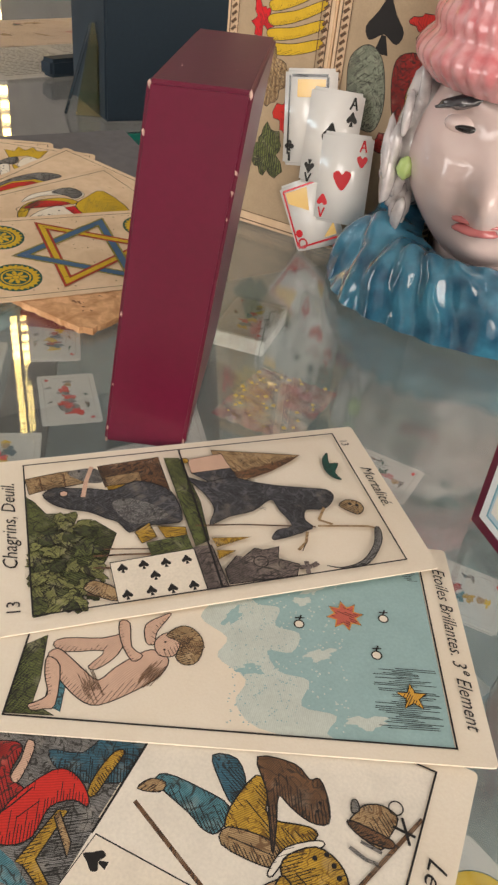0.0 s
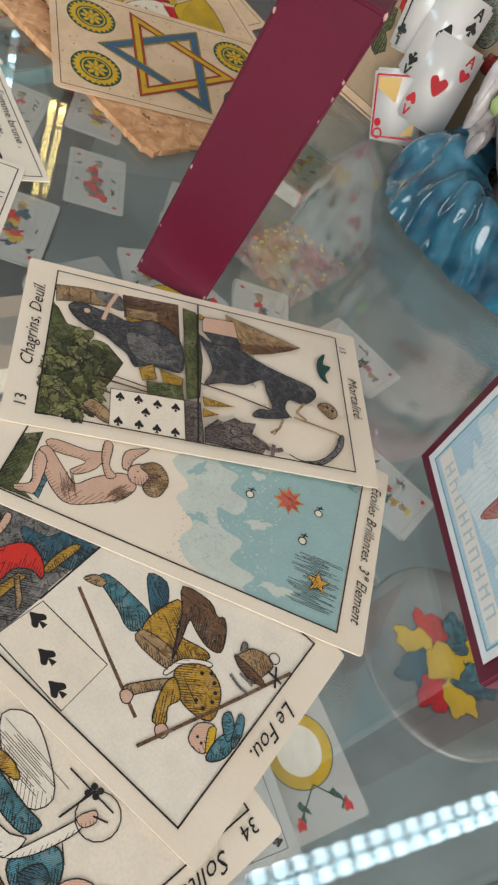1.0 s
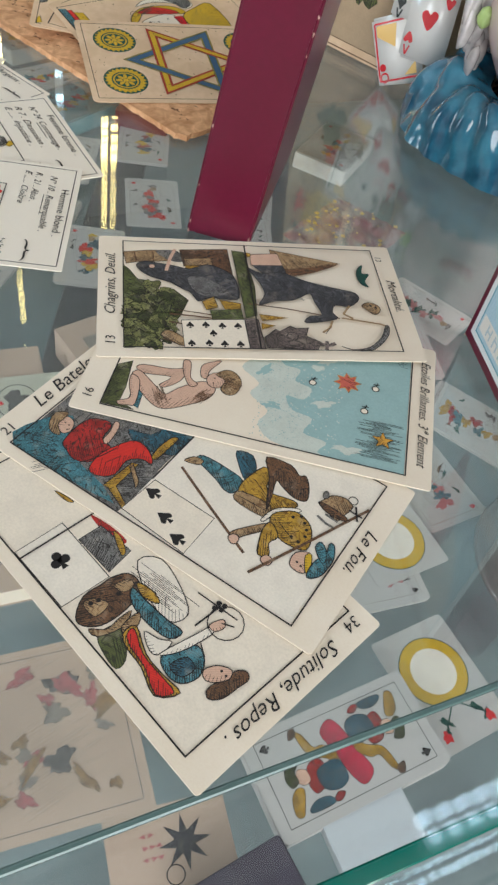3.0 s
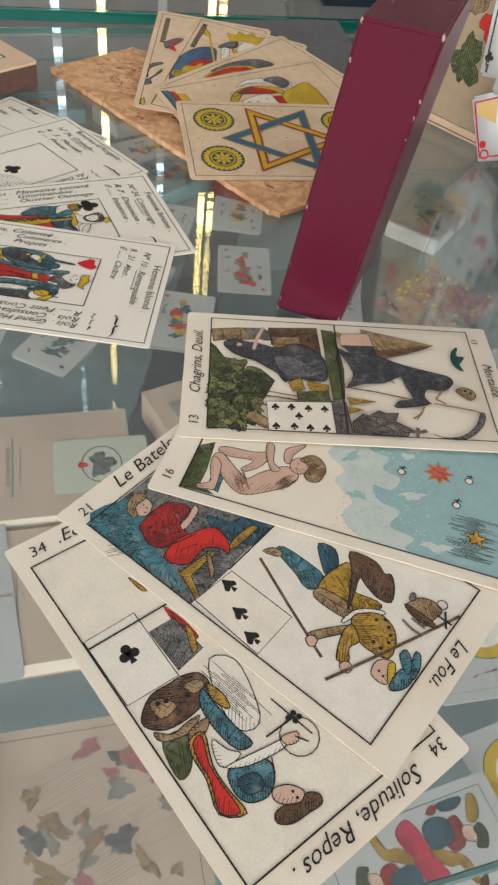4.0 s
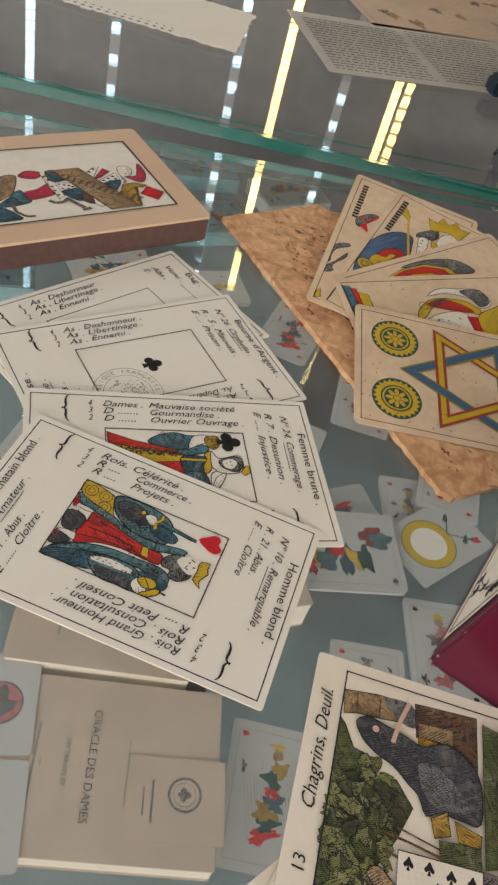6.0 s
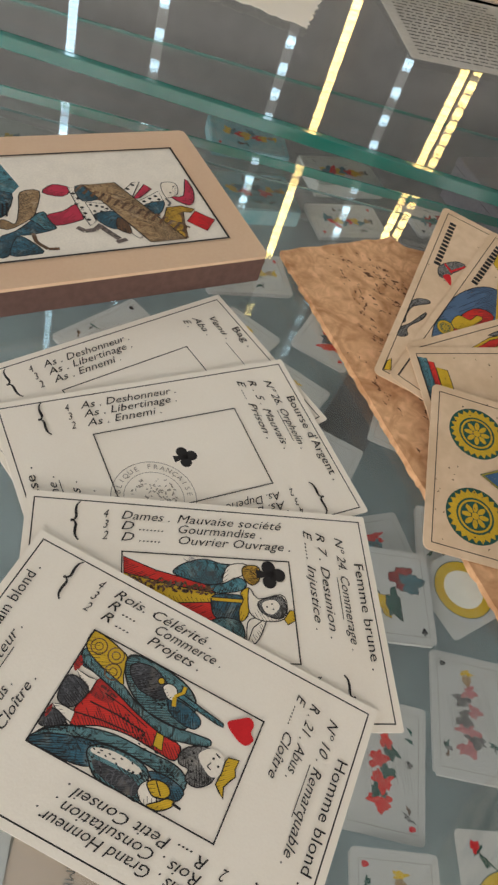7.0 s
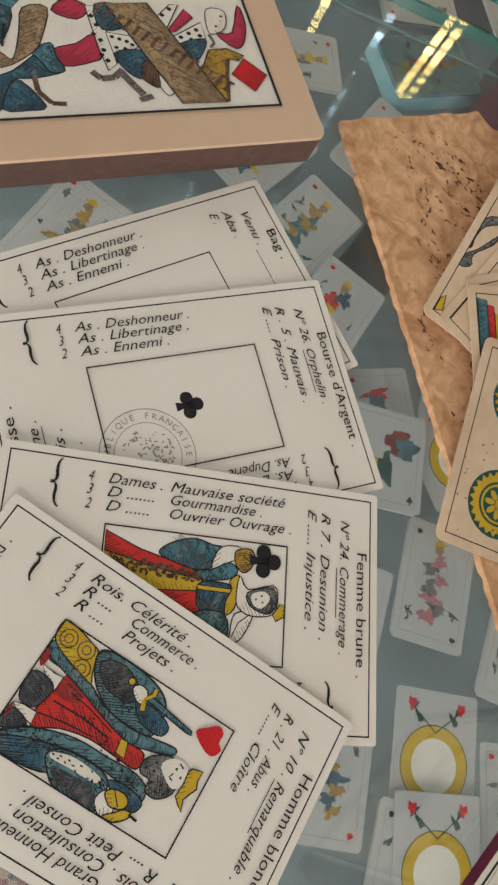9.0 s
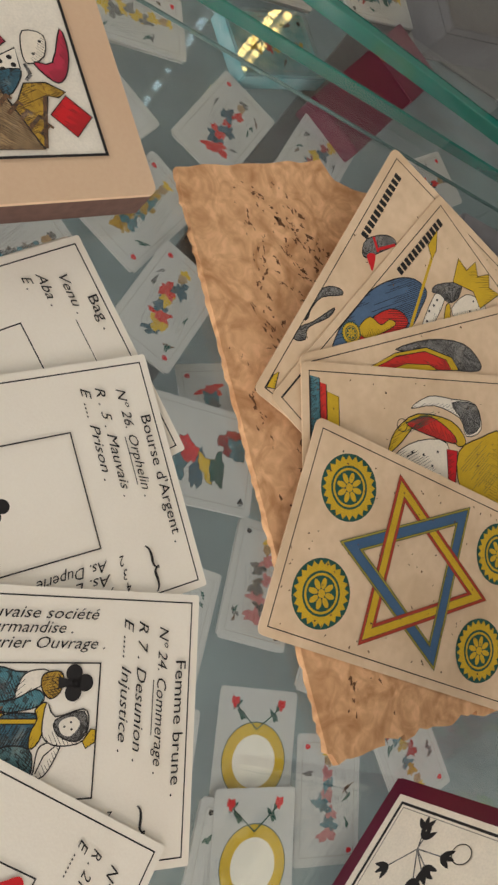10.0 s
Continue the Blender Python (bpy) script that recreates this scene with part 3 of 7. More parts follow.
coi, KCO = fan_card("coin_card", 0.0888, 0.1192, 0.0072, -6.0, "foxed old card with a star and four wheels", FAN3, w=W3, h=H3, material=PAPER_OLD, slope=(0.01, 0.12), r=2.5)
ca4, KC4 = corner_card("coin_card", 0.0299, 0.1754, 3, 15.0, "foxed old card with a green and red figure")
ca3, KC3 = corner_card("coin_card", 0.0290, 0.1770, 2, 30.5, "foxed old card with a red and grey arc")
ca2, KC2 = corner_card("coin_card", 0.0225, 0.1610, 1, 61.3, "foxed old card with blue robes and spear")
ca1, KC1 = corner_card("coin_card", 0.0167, 0.1616, 0, 71.4, "foxed old card with a grey horse")

# ---- the boxes ----


def tarot_box(m, label, lean=(0.0, 0.0), w=0.0255, d=0.083, h=0.112, seed=1):
    """A tall burgundy card box: narrow front w, broad sides d, its front left foot at the origin, broad side along y."""
    ob = thing("card_box", m, label, "card box", "burgundy card boxes")
    bm = box_bm(0, 0, 0.0002, w, d, h, 0.0011, 3)
    for v in bm.verts:
        v.co.x += lean[0] * v.co.z / h
        v.co.y += lean[1] * v.co.z / h
    part("body", bm, BURGUNDY, ob)
    rnd = random.Random(seed)
    bm = bmesh.new()
    for k in range(46):
        z = rnd.choice((h, h, h, rnd.uniform(0.02, h), rnd.uniform(0, 0.006)))
        ex = rnd.choice((0, 1))
        yy = 0 if z < h - 0.001 else rnd.choice((0, 0, d * rnd.random()))
        xx = w * ex if yy == 0 and rnd.random() < 0.8 else w * rnd.random()
        s = rnd.uniform(0.00025, 0.0008)
        c = bmesh.new()
        bmesh.ops.create_icosphere(c, subdivisions=1, radius=s)
        for v in c.verts:
            v.co = Vector((v.co.x * rnd.uniform(0.4, 1), v.co.y * 0.5, v.co.z * rnd.uniform(0.5, 2.4)))
        zz = min(z, h - 0.0009)
        cx, cy = min(max(xx, 0.0007), w - 0.0007) + lean[0] * zz / h, max(yy, 0.0006) + lean[1] * zz / h
        add_bm(bm, c, Matrix.Translation((cx, cy, zz)))
    tagged(part("scuffs", bm, WORN, ob, "pale worn spots on the box edges"), kind="stuff")
    return ob


tall = tarot_box(pose(0.0438, -0.0115, 0, 0, 0, -36.5), "upright burgundy card box with worn corners", (0.0125, 0.0005), 0.0265)
gbox = tarot_box(pose(0.1297, -0.0938, 0, 0, 0, 166.4) @ pose(-0.026, 0, 0), "upright burgundy card box with a pale blue picture label", seed=8)

deck = thing("card_block", pose(-0.0285, 0.2085, 0, 0, 0, 30.0), "thick block of peach bordered picture cards", "card block")
_bm = box_bm(-0.128, 0, 0.0002, 0, 0.085, 0.0126, 0.0004, 1)
part("card_edges", _bm, DECKSIDE, deck, "dark brown stacked card edges")
_bm = sheet_bm(129.5, 86, 1.4, 2.5)
bmesh.ops.transform(_bm, matrix=pose(-0.1288, -0.0005, 0.0127), verts=_bm.verts)
part("top_card", _bm, PAPER_PINK, deck)
KDK = pose(-0.1288, -0.0005, 0.0127) @ Matrix.Diagonal((1.022, 0.90, 1, 1))

# ---- printing on the large fortune cards (millimetres on the card) ----
T = 0.45


def hair_lines(x, y, w, h, n, seed, deg=0):
    """Loose engraved strokes."""
    rnd = random.Random(seed)
    return [turned([line(-rnd.uniform(0.2, 1) * w / 2, -h / 2 + h * k / n, rnd.uniform(0.2, 1) * w / 2, -h / 2 + h * (k + rnd.uniform(-.3, .3)) / n, 0.16)], x, y, deg)[0] for k in range(n)]


def foliage(P, x, y, rx, ry, n, seed, colours):
    rnd = random.Random(seed)
    for k in range(n):
        a, r = rnd.uniform(0, 6.28), math.sqrt(rnd.random())
        P.drawn(rnd.choice(colours), blob(x + rx * r * math.cos(a), y + ry * r * math.sin(a), rnd.uniform(1.6, 3.4), rnd.uniform(1.2, 2.4), rnd.uniform(0, 180), 0.3, seed + k, 14), 0.18)


def border(P, w, h, l, b, r, t, lw=0.4):
    P.put(BLACK, frame_lines(l, b, w - r, h - t, lw))


LIGHTOLIVE = ink("light olive ink", (0.30, 0.31, 0.11), 0.6, 60, 0.7)
DARKOLIVE = ink("dark olive ink", (0.09, 0.11, 0.04), 0.7)
STONEINK = ink("brown grey ink", (0.27, 0.21, 0.19), 0.8, 70, 0.5)
# trees, cloaked shape, tomb and pyramid
P = Prints()
P.drawn(TANINK, [(9.4, 58.3), (19.6, 59.9), (29.5, 60.1), (31.9, 54.2), (22.5, 52.9), (14.6, 52.2), (10.4, 50.9)], 0.3)
P.put(BROWN, line(13.7, 58.1, 14.2, 52.0, 0.5))
P.put(BROWN, line(20.7, 59.0, 20.9, 52.8, 0.5))
P.put(GREYINK, smooth([(21.7, 59.4), (30.4, 59.9), (32.4, 53.6), (27.6, 53.5)], 3))
P.drawn(BROWN, [(31.1, 60.8), (50.2, 62.3), (51.1, 42.7), (41.5, 49.9), (32.3, 50.5)], 0.25)
P.drawn(TANINK, [(32.6, 55.1), (43.1, 56.2), (43.5, 51.3), (33.1, 50.8)], 0.25)
P.drawn(YELLOW, [(32.7, 50.9), (37.6, 51.1), (41.5, 49.9), (38.0, 47.6), (33.5, 47.1)], 0.2)
P.drawn(GREEN, [(9.4, 4.2), (9.4, 50.1), (11.3, 47.9), (14.6, 41.8), (19.2, 41.0), (19.0, 35.1), (27.7, 36.6), (33.0, 30.3), (29.5, 21.5), (26.5, 15.9), (21.1, 7.7), (12.7, 4.5)], 0.2)
foliage(P, 19, 22, 9, 17, 60, 3, [GREEN, LIGHTOLIVE, LIGHTOLIVE, LIGHTOLIVE, DARKOLIVE])
P.drawn(CLOTH, smooth([(14.2, 49.3), (17.6, 51.9), (22.8, 50.8), (28.1, 49.7), (34.4, 48.0), (41.4, 51.0), (48.1, 47.6), (51.7, 42.2), (51.9, 31.6), (47.4, 30.7), (40.3, 31.1), (36.5, 29.1), (34.0, 33.8), (30.7, 36.2), (26.3, 39.7), (21.0, 41.8), (16.7, 44.8)], 3), 0.35)
P.put(GREYINK, smooth([(33.2, 42.3), (39.0, 43.3), (45.7, 38.5), (48.2, 34.1), (41.2, 32.0), (36.2, 33.9)], 3))
P.put(CLOTH, *hair_lines(40.6, 37.8, 14,8,14,66,25))
P.drawn(FLESH, disc(20.1, 48.8, 1.2, 16), 0.3)
P.put(FLESH, line(25.4, 46.4, 27.0, 53.5, 1.3), line(27.0, 53.5, 29.3, 60.0, 1.3))
P.put(BROWN, line(25.7, 21.7, 33.5, 20.9, 0.7), line(33.5, 20.9, 42.0, 19.6, 0.7))
P.put(BROWN, line(25.3, 17.5, 38.0, 14.8, 0.7))
P.put(BROWN, line(22.8, 8.7, 30.3, 5.1, 0.6))
P.put(BROWN, line(28.3, 24.0, 41.8, 21.5, 0.5))
P.drawn(TANINK, smooth([(22.1, 10.8), (25.0, 13.0), (30.2, 9.0), (29.9, 4.9), (24.8, 7.8)], 3), 0.3)
P.drawn(YELLOW, [(37.9, 28.9), (42.4, 31.9), (43.6, 25.9), (39.2, 24.1)], 0.3)
P.drawn(YELLOW, [(44.4, 30.1), (52.2, 28.3), (52.0, 24.7), (45.9, 25.0)], 0.3)
P.drawn(GREEN, [(40.4, 24.0), (52.0, 25.2), (52.5, 18.9), (41.0, 18.3)], 0.2)
P.drawn(CREAM, [(29.7, 18.4), (53.5, 19.5), (53.1, 4.0), (30.1, 4.0)], 0.35)
P.put(BLACK, *[p for x, y in [(32.7, 15.8), (38.3, 16.1), (44.2, 15.7), (49.9, 15.8), (40.7, 11.7)] for p in spade(x, y, 3.3,0)])
P.put(BLACK, *[p for x, y in [(32.7, 6.4), (38.9, 6.6), (44.3, 6.3), (49.9, 6.3)] for p in spade(x, y, 3.3,0)])
P.drawn(GREEN, [(51.7, 60.5), (56.4, 59.6), (58.6, 38.1), (57.6, 21.7), (53.4, 20.2)], 0.2)
P.drawn(TANINK, [(67.1, 61.9), (94.9, 54.4), (74.6, 45.4), (67.8, 47.2)], 0.3)
P.put(BROWN, smooth([(67.6, 51.3), (74.4, 49.8), (94.5, 54.2), (76.8, 45.9)], 3))
P.drawn(FLESH, [(58.7, 58.3), (70.0, 59.5), (71.2, 51.9), (58.7, 51.4)], 0.3)
P.drawn(CLOTH, [(58.7, 51.4), (71.2, 51.9), (72.3, 46.1), (63.4, 46.0)], 0.3)
P.drawn(YELLOW, disc(57.8, 57.9, 1.3, 16), 0.3)
P.put(BROWN, line(54.9, 28.3, 68.7, 26.1, 0.6), line(68.7, 26.1, 88.8, 21.3, 0.6))
P.drawn(YELLOW, [(58.4, 22.5), (69.3, 20.8), (59.0, 18.7)], 0.2)
P.drawn(YELLOW, [(58.7, 17.6), (63.9, 16.4), (58.5, 14.1)], 0.2)
P.drawn(CLOTH, smooth([(57.0, 49.6), (62.3, 46.4), (70.0, 47.5), (76.9, 43.7), (83.7, 40.8), (91.8, 38.3), (97.6, 36.3), (98.4, 32.6), (94.0, 28.2), (88.4, 28.8), (86.6, 24.6), (87.5, 20.8), (75.4, 18.3), (77.4, 22.0), (82.2, 23.1), (80.5, 30.3), (79.3, 35.1), (72.8, 31.2), (65.3, 30.1), (59.1, 27.8), (61.9, 34.0), (60.6, 41.1)], 3), 0.3)
P.put(CLOTH, *hair_lines(70.3, 38.5, 20,6,10,67,-35))
P.put(TANINK, line(94.0, 28.7, 90.6, 23.9, 0.9), line(90.6, 23.9, 94.0, 21.4, 0.9))
P.put(TANINK, line(85.7, 19.8, 84.0, 15.7, 0.9), line(84.0, 15.7, 80.9, 13.2, 0.9))
P.put(BLACK, line(84.0, 15.7, 81.9, 12.6, 0.3))
P.put(TANINK, line(89.5, 21.5, 97.3, 20.0, 0.8), line(97.3, 20.0, 104.1, 18.6, 0.8), line(104.1, 18.6, 106.8, 17.0, 0.8))
P.drawn(TANINK, smooth([(98.8, 28.8), (101.6, 30.8), (104.9, 29.5), (105.7, 26.4), (103.3, 24.0), (100.8, 25.8)], 3), 0.35)
P.put(BLACK, *[disc(x, y, 0.6, 9) for x, y in [(102.3, 28.9), (104.1, 27.9)]])
P.drawn(GREYINK, smooth([(86.7, 6.1), (90.6, 4.5), (97.1, 5.9), (102.8, 11.3), (105.7, 17.6), (107.0, 17.0), (105.2, 11.5), (98.6, 4.7), (91.7, 4.0)], 3), 0.3)
P.drawn(DKGREEN, smooth([(101.4, 51.1), (104.1, 53.9), (102.8, 48.8), (105.7, 48.1), (103.1, 43.8), (104.0, 40.0), (101.4, 41.8), (100.3, 46.1)], 3), 0.2)
P.drawn(STONEINK, [(52.6, 19.7), (57.7, 19.7), (58.8, 4.0), (53.1, 4.0)], 0.3)
P.put(BLACK, line(53.1, 16.9, 57.9, 16.8, 0.22))
P.put(BLACK, line(52.9, 13.2, 58.2, 13.3, 0.22))
P.put(BLACK, line(53.0, 9.6, 58.4, 9.8, 0.22))
P.put(BLACK, line(53.1, 6.1, 58.6, 6.3, 0.22))
P.drawn(STONEINK, [(59.1, 4.6), (59.2, 10.0), (63.4, 14.3), (65.1, 13.4), (69.1, 16.2), (71.3, 15.0), (75.9, 15.5), (74.3, 11.1), (79.5, 7.9), (77.5, 4.0)], 0.35)
P.put(BLACK, *ring(disc(69.4, 10.9, 2, 16), 0.3))
P.put(STONEINK, line(78.9, 6.8, 82.5, 6.5, 1.6), line(82.5, 6.5, 84.6, 7.4, 1.6))
P.put(STONEINK, line(81.6, 8.6, 80.8, 4.0, 1.3))
border(P, W1, H1, 9.3, 3.9, 8.6, 4.3, 0.45)
P.put(BLACK, rect(56.7, 4.0, 57.3, 63.6))
P.lay(c13, K13, T)
lettering(c13, K13, T, "Chagrins, Deuil.", 6.3, 21, 4.1, 90, shear=0.35)
lettering(c13, K13, T, "13", 6.4, 5.5, 3.6, 90, shear=0.1)
lettering(c13, K13, T, "Mortalité.", 112.5, 46, 3.6, -90, shear=0.35)
lettering(c13, K13, T, "13", 111, 61, 2.6, -90, shear=0.1)

# sky with stars
P = Prints()
_rk = random.Random(61)
PALESKY = ink("very pale sky ink", (0.60, 0.65, 0.58), 0.1, 12, 0.7)
P.put(PALESKY, [(min(109, x), min(62.8, max(4.0, y))) for x, y in smooth([(109, 4.2), (109, 62.8), (57, 62.8), (55, 56), (50, 50), (54, 44), (50, 36), (57, 30), (55, 24), (62, 18), (60, 11), (70, 4.2)], 4)])
P.put(SKYBLUE, [(min(109, x), min(62.8, max(4.0, y))) for x, y in smooth([(109, 4.2), (109, 62.8), (70, 62.8), (72, 58), (66, 55), (67, 49), (61, 48), (64, 42), (70, 41), (69, 35), (75, 33), (73, 27), (67, 27), (70, 21), (77, 19), (75, 12), (83, 10), (82, 4.2)], 4)])
P.put(SKYBLUE, blob(60, 55, 3.6, 1.8, 30, 0.35, 51), blob(58, 37, 3.4, 1.6, 60, 0.35, 52), blob(63, 21, 3.0, 1.5, 10, 0.35, 53))
P.put(PALESKY, blob(80, 50, 4.5, 1.7, 50, 0.35, 54), blob(80, 27, 3.6, 1.6, 20, 0.35, 55), blob(90, 9, 4.6, 1.6, 5, 0.35, 56), blob(76, 44, 2.4, 1.4, 10, 0.3, 57))
P.put(SKYBLUE, *[disc(_rk.uniform(58, 74), _rk.uniform(6, 61), _rk.uniform(0.12, 0.24), 6) for _ in range(420)])
P.put(PALESKY, *[disc(_rk.uniform(62, 86), _rk.uniform(6, 61), _rk.uniform(0.16, 0.32), 6) for _ in range(330)])
P.drawn(GREEN, [(9.4, 4.4), (9.4, 23.2), (13.7, 26.5), (15.0, 13.7), (14.8, 7.4), (20.2, 4.7)], 0.2)
P.drawn(TEAL, [(17.3, 7.4), (17.1, 19.7), (20.8, 16.3), (21.3, 5.7)], 0.2)
P.drawn(FLESH, smooth([(15.7, 23.7), (17.8, 25.9), (27.0, 26.8), (32.2, 28.6), (31.3, 22.3), (27.2, 17.7), (25.1, 18.3), (27.9, 23.0), (19.2, 21.9)], 3), 0.28)
P.drawn(FLESH, smooth([(15.1, 20.0), (17.0, 22.7), (20.8, 20.1), (24.7, 16.8), (28.2, 14.7), (31.5, 18.7), (37.4, 23.8), (41.0, 24.2), (43.5, 21.7), (42.0, 17.3), (37.0, 12.7), (29.4, 8.1), (24.5, 9.4), (19.1, 14.3)], 3), 0.28)
P.drawn(FLESH, smooth([(14.0, 6.9), (16.6, 8.5), (17.5, 10.4), (15.7, 15.2), (15.1, 20.0), (18.6, 17.8), (19.9, 7.4), (17.5, 6.1), (15.1, 5.5)], 3), 0.28)
P.drawn(FLESH, smooth([(30.1, 32.2), (32.7, 32.0), (34.2, 24.9), (37.2, 22.5), (34.9, 20.7), (31.4, 26.2)], 3), 0.28)
P.drawn(FLESH, smooth([(37.5, 26.4), (36.6, 31.7), (39.9, 34.8), (42.6, 36.1), (39.7, 30.0), (39.7, 26.2)], 3), 0.28)
P.put(BROWN, *hair_lines(40.1, 17.7, 9,4,16,31,60))
P.put(BROWN, *hair_lines(26.9, 12.9, 10,4,14,32,-60))
P.drawn(FLESH, smooth([(39.5, 26.8), (42.2, 29.9), (45.7, 27.1), (44.6, 23.1), (41.0, 23.0)], 3), 0.28)
P.drawn(TANINK, smooth([(42.1, 29.0), (45.3, 32.3), (48.7, 31.6), (51.3, 27.7), (50.4, 22.1), (47.4, 20.7), (45.0, 22.8), (45.7, 27.1)], 3), 0.28)
P.put(BROWN, *hair_lines(48.2, 26.8, 4.5, 6, 16, 41, 60), *hair_lines(48.4, 26.4, 4, 6, 12, 42, 110))
P.put(BLACK, *[disc(x, y, 0.3, 9) for x, y in [(42.1, 27.0), (42.1, 24.7)]])
P.drawn(ink("rose star ink", (0.62, 0.14, 0.10), 0.2), star(87, 40, 5.0, 2.6, 8, 10), 0.3)
P.put(ink("orange ray ink", (0.68, 0.30, 0.07)), *[q for q in ring(star(87, 40, 4.6, 2.7, 8, 10), 0.5)])
P.put(BLACK, *hair_lines(100, 16.5, 16, 17, 34, 5, 0))
P.drawn(ink("orange star ink", (0.68, 0.36, 0.06), 0.2), star(101.2, 16.5, 3.8, 1.6, 5, 20), 0.3)
for x, y in ((75, 36), (97, 40), (94, 28)):
    P.drawn(CREAM, disc(x, y, 1.25, 12), 0.35)
    P.put(BLACK, line(x, y + 1.2, x + 0.6, y + 3, 0.4), line(x - 1, y + 2, x + 1.4, y + 2.2, 0.35))
P.put(BLACK, *hair_lines(106, 57, 4, 5, 7, 8, 0))
border(P, W1, H1, 9.3, 3.9, 8.6, 4.3, 0.45)
P.lay(cst, KST, T)
lettering(cst, KST, T, "Etoiles Brillantes. 3ᵉ Element", 112.8, 60, 3.6, -90, shear=0.35, width=0.9)
lettering(cst, KST, T, "16", 5.8, 5, 3.4, 90, shear=0.1)

# red coat by a table, yellow coat with bundle, three spades
P = Prints()
P.put(GREYINK, rect(9.5, 4.2, 50, 63.4))
P.put(TEAL, smooth([(9.9, 4.4), (9.4, 16.4), (16.2, 24.2), (22.3, 15.9), (28.9, 11.7), (39.8, 9.7), (49.6, 6.1)], 3))
P.put(GREYINK, smooth([(28.9, 11.7), (36.5, 14.1), (41.2, 15.0), (47.1, 24.9), (51.3, 20.2), (50.1, 6.0), (40.4, 9.1)], 3))
P.drawn(BLUE, smooth([(32.8, 31.0), (39.5, 33.6), (42.8, 40.0), (57.2, 43.4), (55.0, 35.7), (45.8, 28.9), (38.0, 27.8)], 3), 0.2)
P.put(BLACK, *hair_lines(18.2, 8.8, 11, 16, 26, 15, 55))
P.put(BLACK, *hair_lines(45.7, 17.0, 14,14,22,16,35))
P.drawn(GREEN, [(51.1, 19.7), (51.5, 23.6), (55.2, 35.4), (57.2, 43.4), (63.7, 45.9), (57.4, 32.7), (54.7, 21.1)], 0.25)
P.put(BLACK, *hair_lines(54.9, 30.7, 16,4,9,17,15))
P.drawn(YELLOW, smooth([(45.2, 26.7), (44.6, 31.5), (45.4, 36.9), (47.4, 37.6), (47.2, 31.5), (46.9, 26.6)], 3), 0.3)
P.drawn(YELLOW, [(40.7, 9.2), (42.0, 21.0), (44.0, 21.7), (43.9, 11.2), (50.1, 7.8), (50.0, 6.1), (42.4, 9.2)], 0.3)
P.drawn(TANINK, [(42.3, 19.5), (42.6, 20.9), (48.0, 16.8), (48.9, 14.0)], 0.3)
P.drawn(RED, smooth([(20.9, 13.9), (19.9, 20.5), (20.9, 26.6), (25.6, 29.4), (28.1, 28.2), (29.1, 22.9), (34.4, 21.1), (33.4, 16.2), (31.4, 12.6), (27.3, 11.1), (23.4, 12.6)], 3), 0.3)
P.drawn(SCARLET, smooth([(33.6, 11.1), (32.6, 18.2), (36.2, 27.4), (40.4, 28.9), (45.0, 26.8), (47.0, 24.1), (43.6, 24.0), (40.3, 20.6), (40.8, 14.3), (37.5, 10.9)], 3), 0.3)
P.put(BLACK, line(30.7, 12.2, 33.3, 17.5, 0.35), line(33.3, 17.5, 34.9, 22.7, 0.35))
P.put(BLACK, line(35.8, 16.0, 37.8, 20.8, 0.25))
P.drawn(FLESH, smooth([(29.5, 22.5), (29.0, 26.6), (27.6, 30.7), (29.6, 30.6), (31.1, 26.1), (31.5, 22.0)], 3), 0.25)
P.drawn(FLESH, smooth([(14.6, 18.8), (14.8, 22.7), (18.0, 22.4), (19.7, 18.9), (18.1, 16.6)], 3), 0.25)
P.drawn(TANINK, smooth([(12.7, 16.9), (11.0, 21.7), (14.2, 24.2), (14.8, 20.9), (15.1, 18.3), (18.2, 15.8), (15.8, 14.9)], 3), 0.25)
P.put(BLACK, *[disc(x, y, 0.3, 9) for x, y in [(16.2, 20.5), (17.7, 20.4)]])
P.put(BLACK, line(18.2, 18.5, 19.0, 19.3, 0.3))
P.put(WHITEINK, rect(50.5, 4.2, 109, 63.4))
P.put(BLACK, rect(50.3, 20, 50.8, 63.4))
P.drawn(CREAM, [(50.1, 5.9), (51.4, 20.2), (73.4, 19.8), (73.3, 4.5)], 0.35)
P.put(BLACK, *[p for x, y in [(54.0, 16.0), (62.0, 11.1), (69.1, 7.4)] for p in spade(x, y, 5,90)])
P.put(BROWN, line(54.7, 29.3, 69.8, 22.5, 0.9), line(69.8, 22.5, 86.7, 15.2, 0.9))
P.drawn(TEAL, smooth([(56.8, 34.6), (57.5, 37.3), (65.6, 37.7), (72.6, 36.7), (72.6, 31.0), (69.7, 30.3), (65.6, 32.0)], 3), 0.3)
P.drawn(TANINK, smooth([(53.8, 31.8), (55.2, 34.9), (58.4, 35.6), (58.3, 33.2)], 3), 0.25)
P.drawn(BLUE, smooth([(64.4, 45.5), (69.5, 47.1), (73.7, 42.3), (73.1, 37.4), (68.2, 41.0)], 3), 0.3)
P.drawn(YELLOW, smooth([(74.1, 31.8), (72.6, 36.7), (74.6, 45.5), (78.1, 43.7), (80.5, 38.3), (88.7, 40.2), (90.5, 38.3), (84.4, 30.9), (79.7, 32.0)], 3), 0.35)
P.drawn(TANINK, smooth([(74.2, 29.2), (74.0, 33.0), (83.7, 34.2), (85.0, 30.4), (82.8, 29.0)], 3), 0.3)
P.put(BLACK, line(74.7, 31.2, 84.2, 31.7, 0.25))
P.put(BLACK, line(74.9, 39.6, 81.2, 36.5, 0.25))
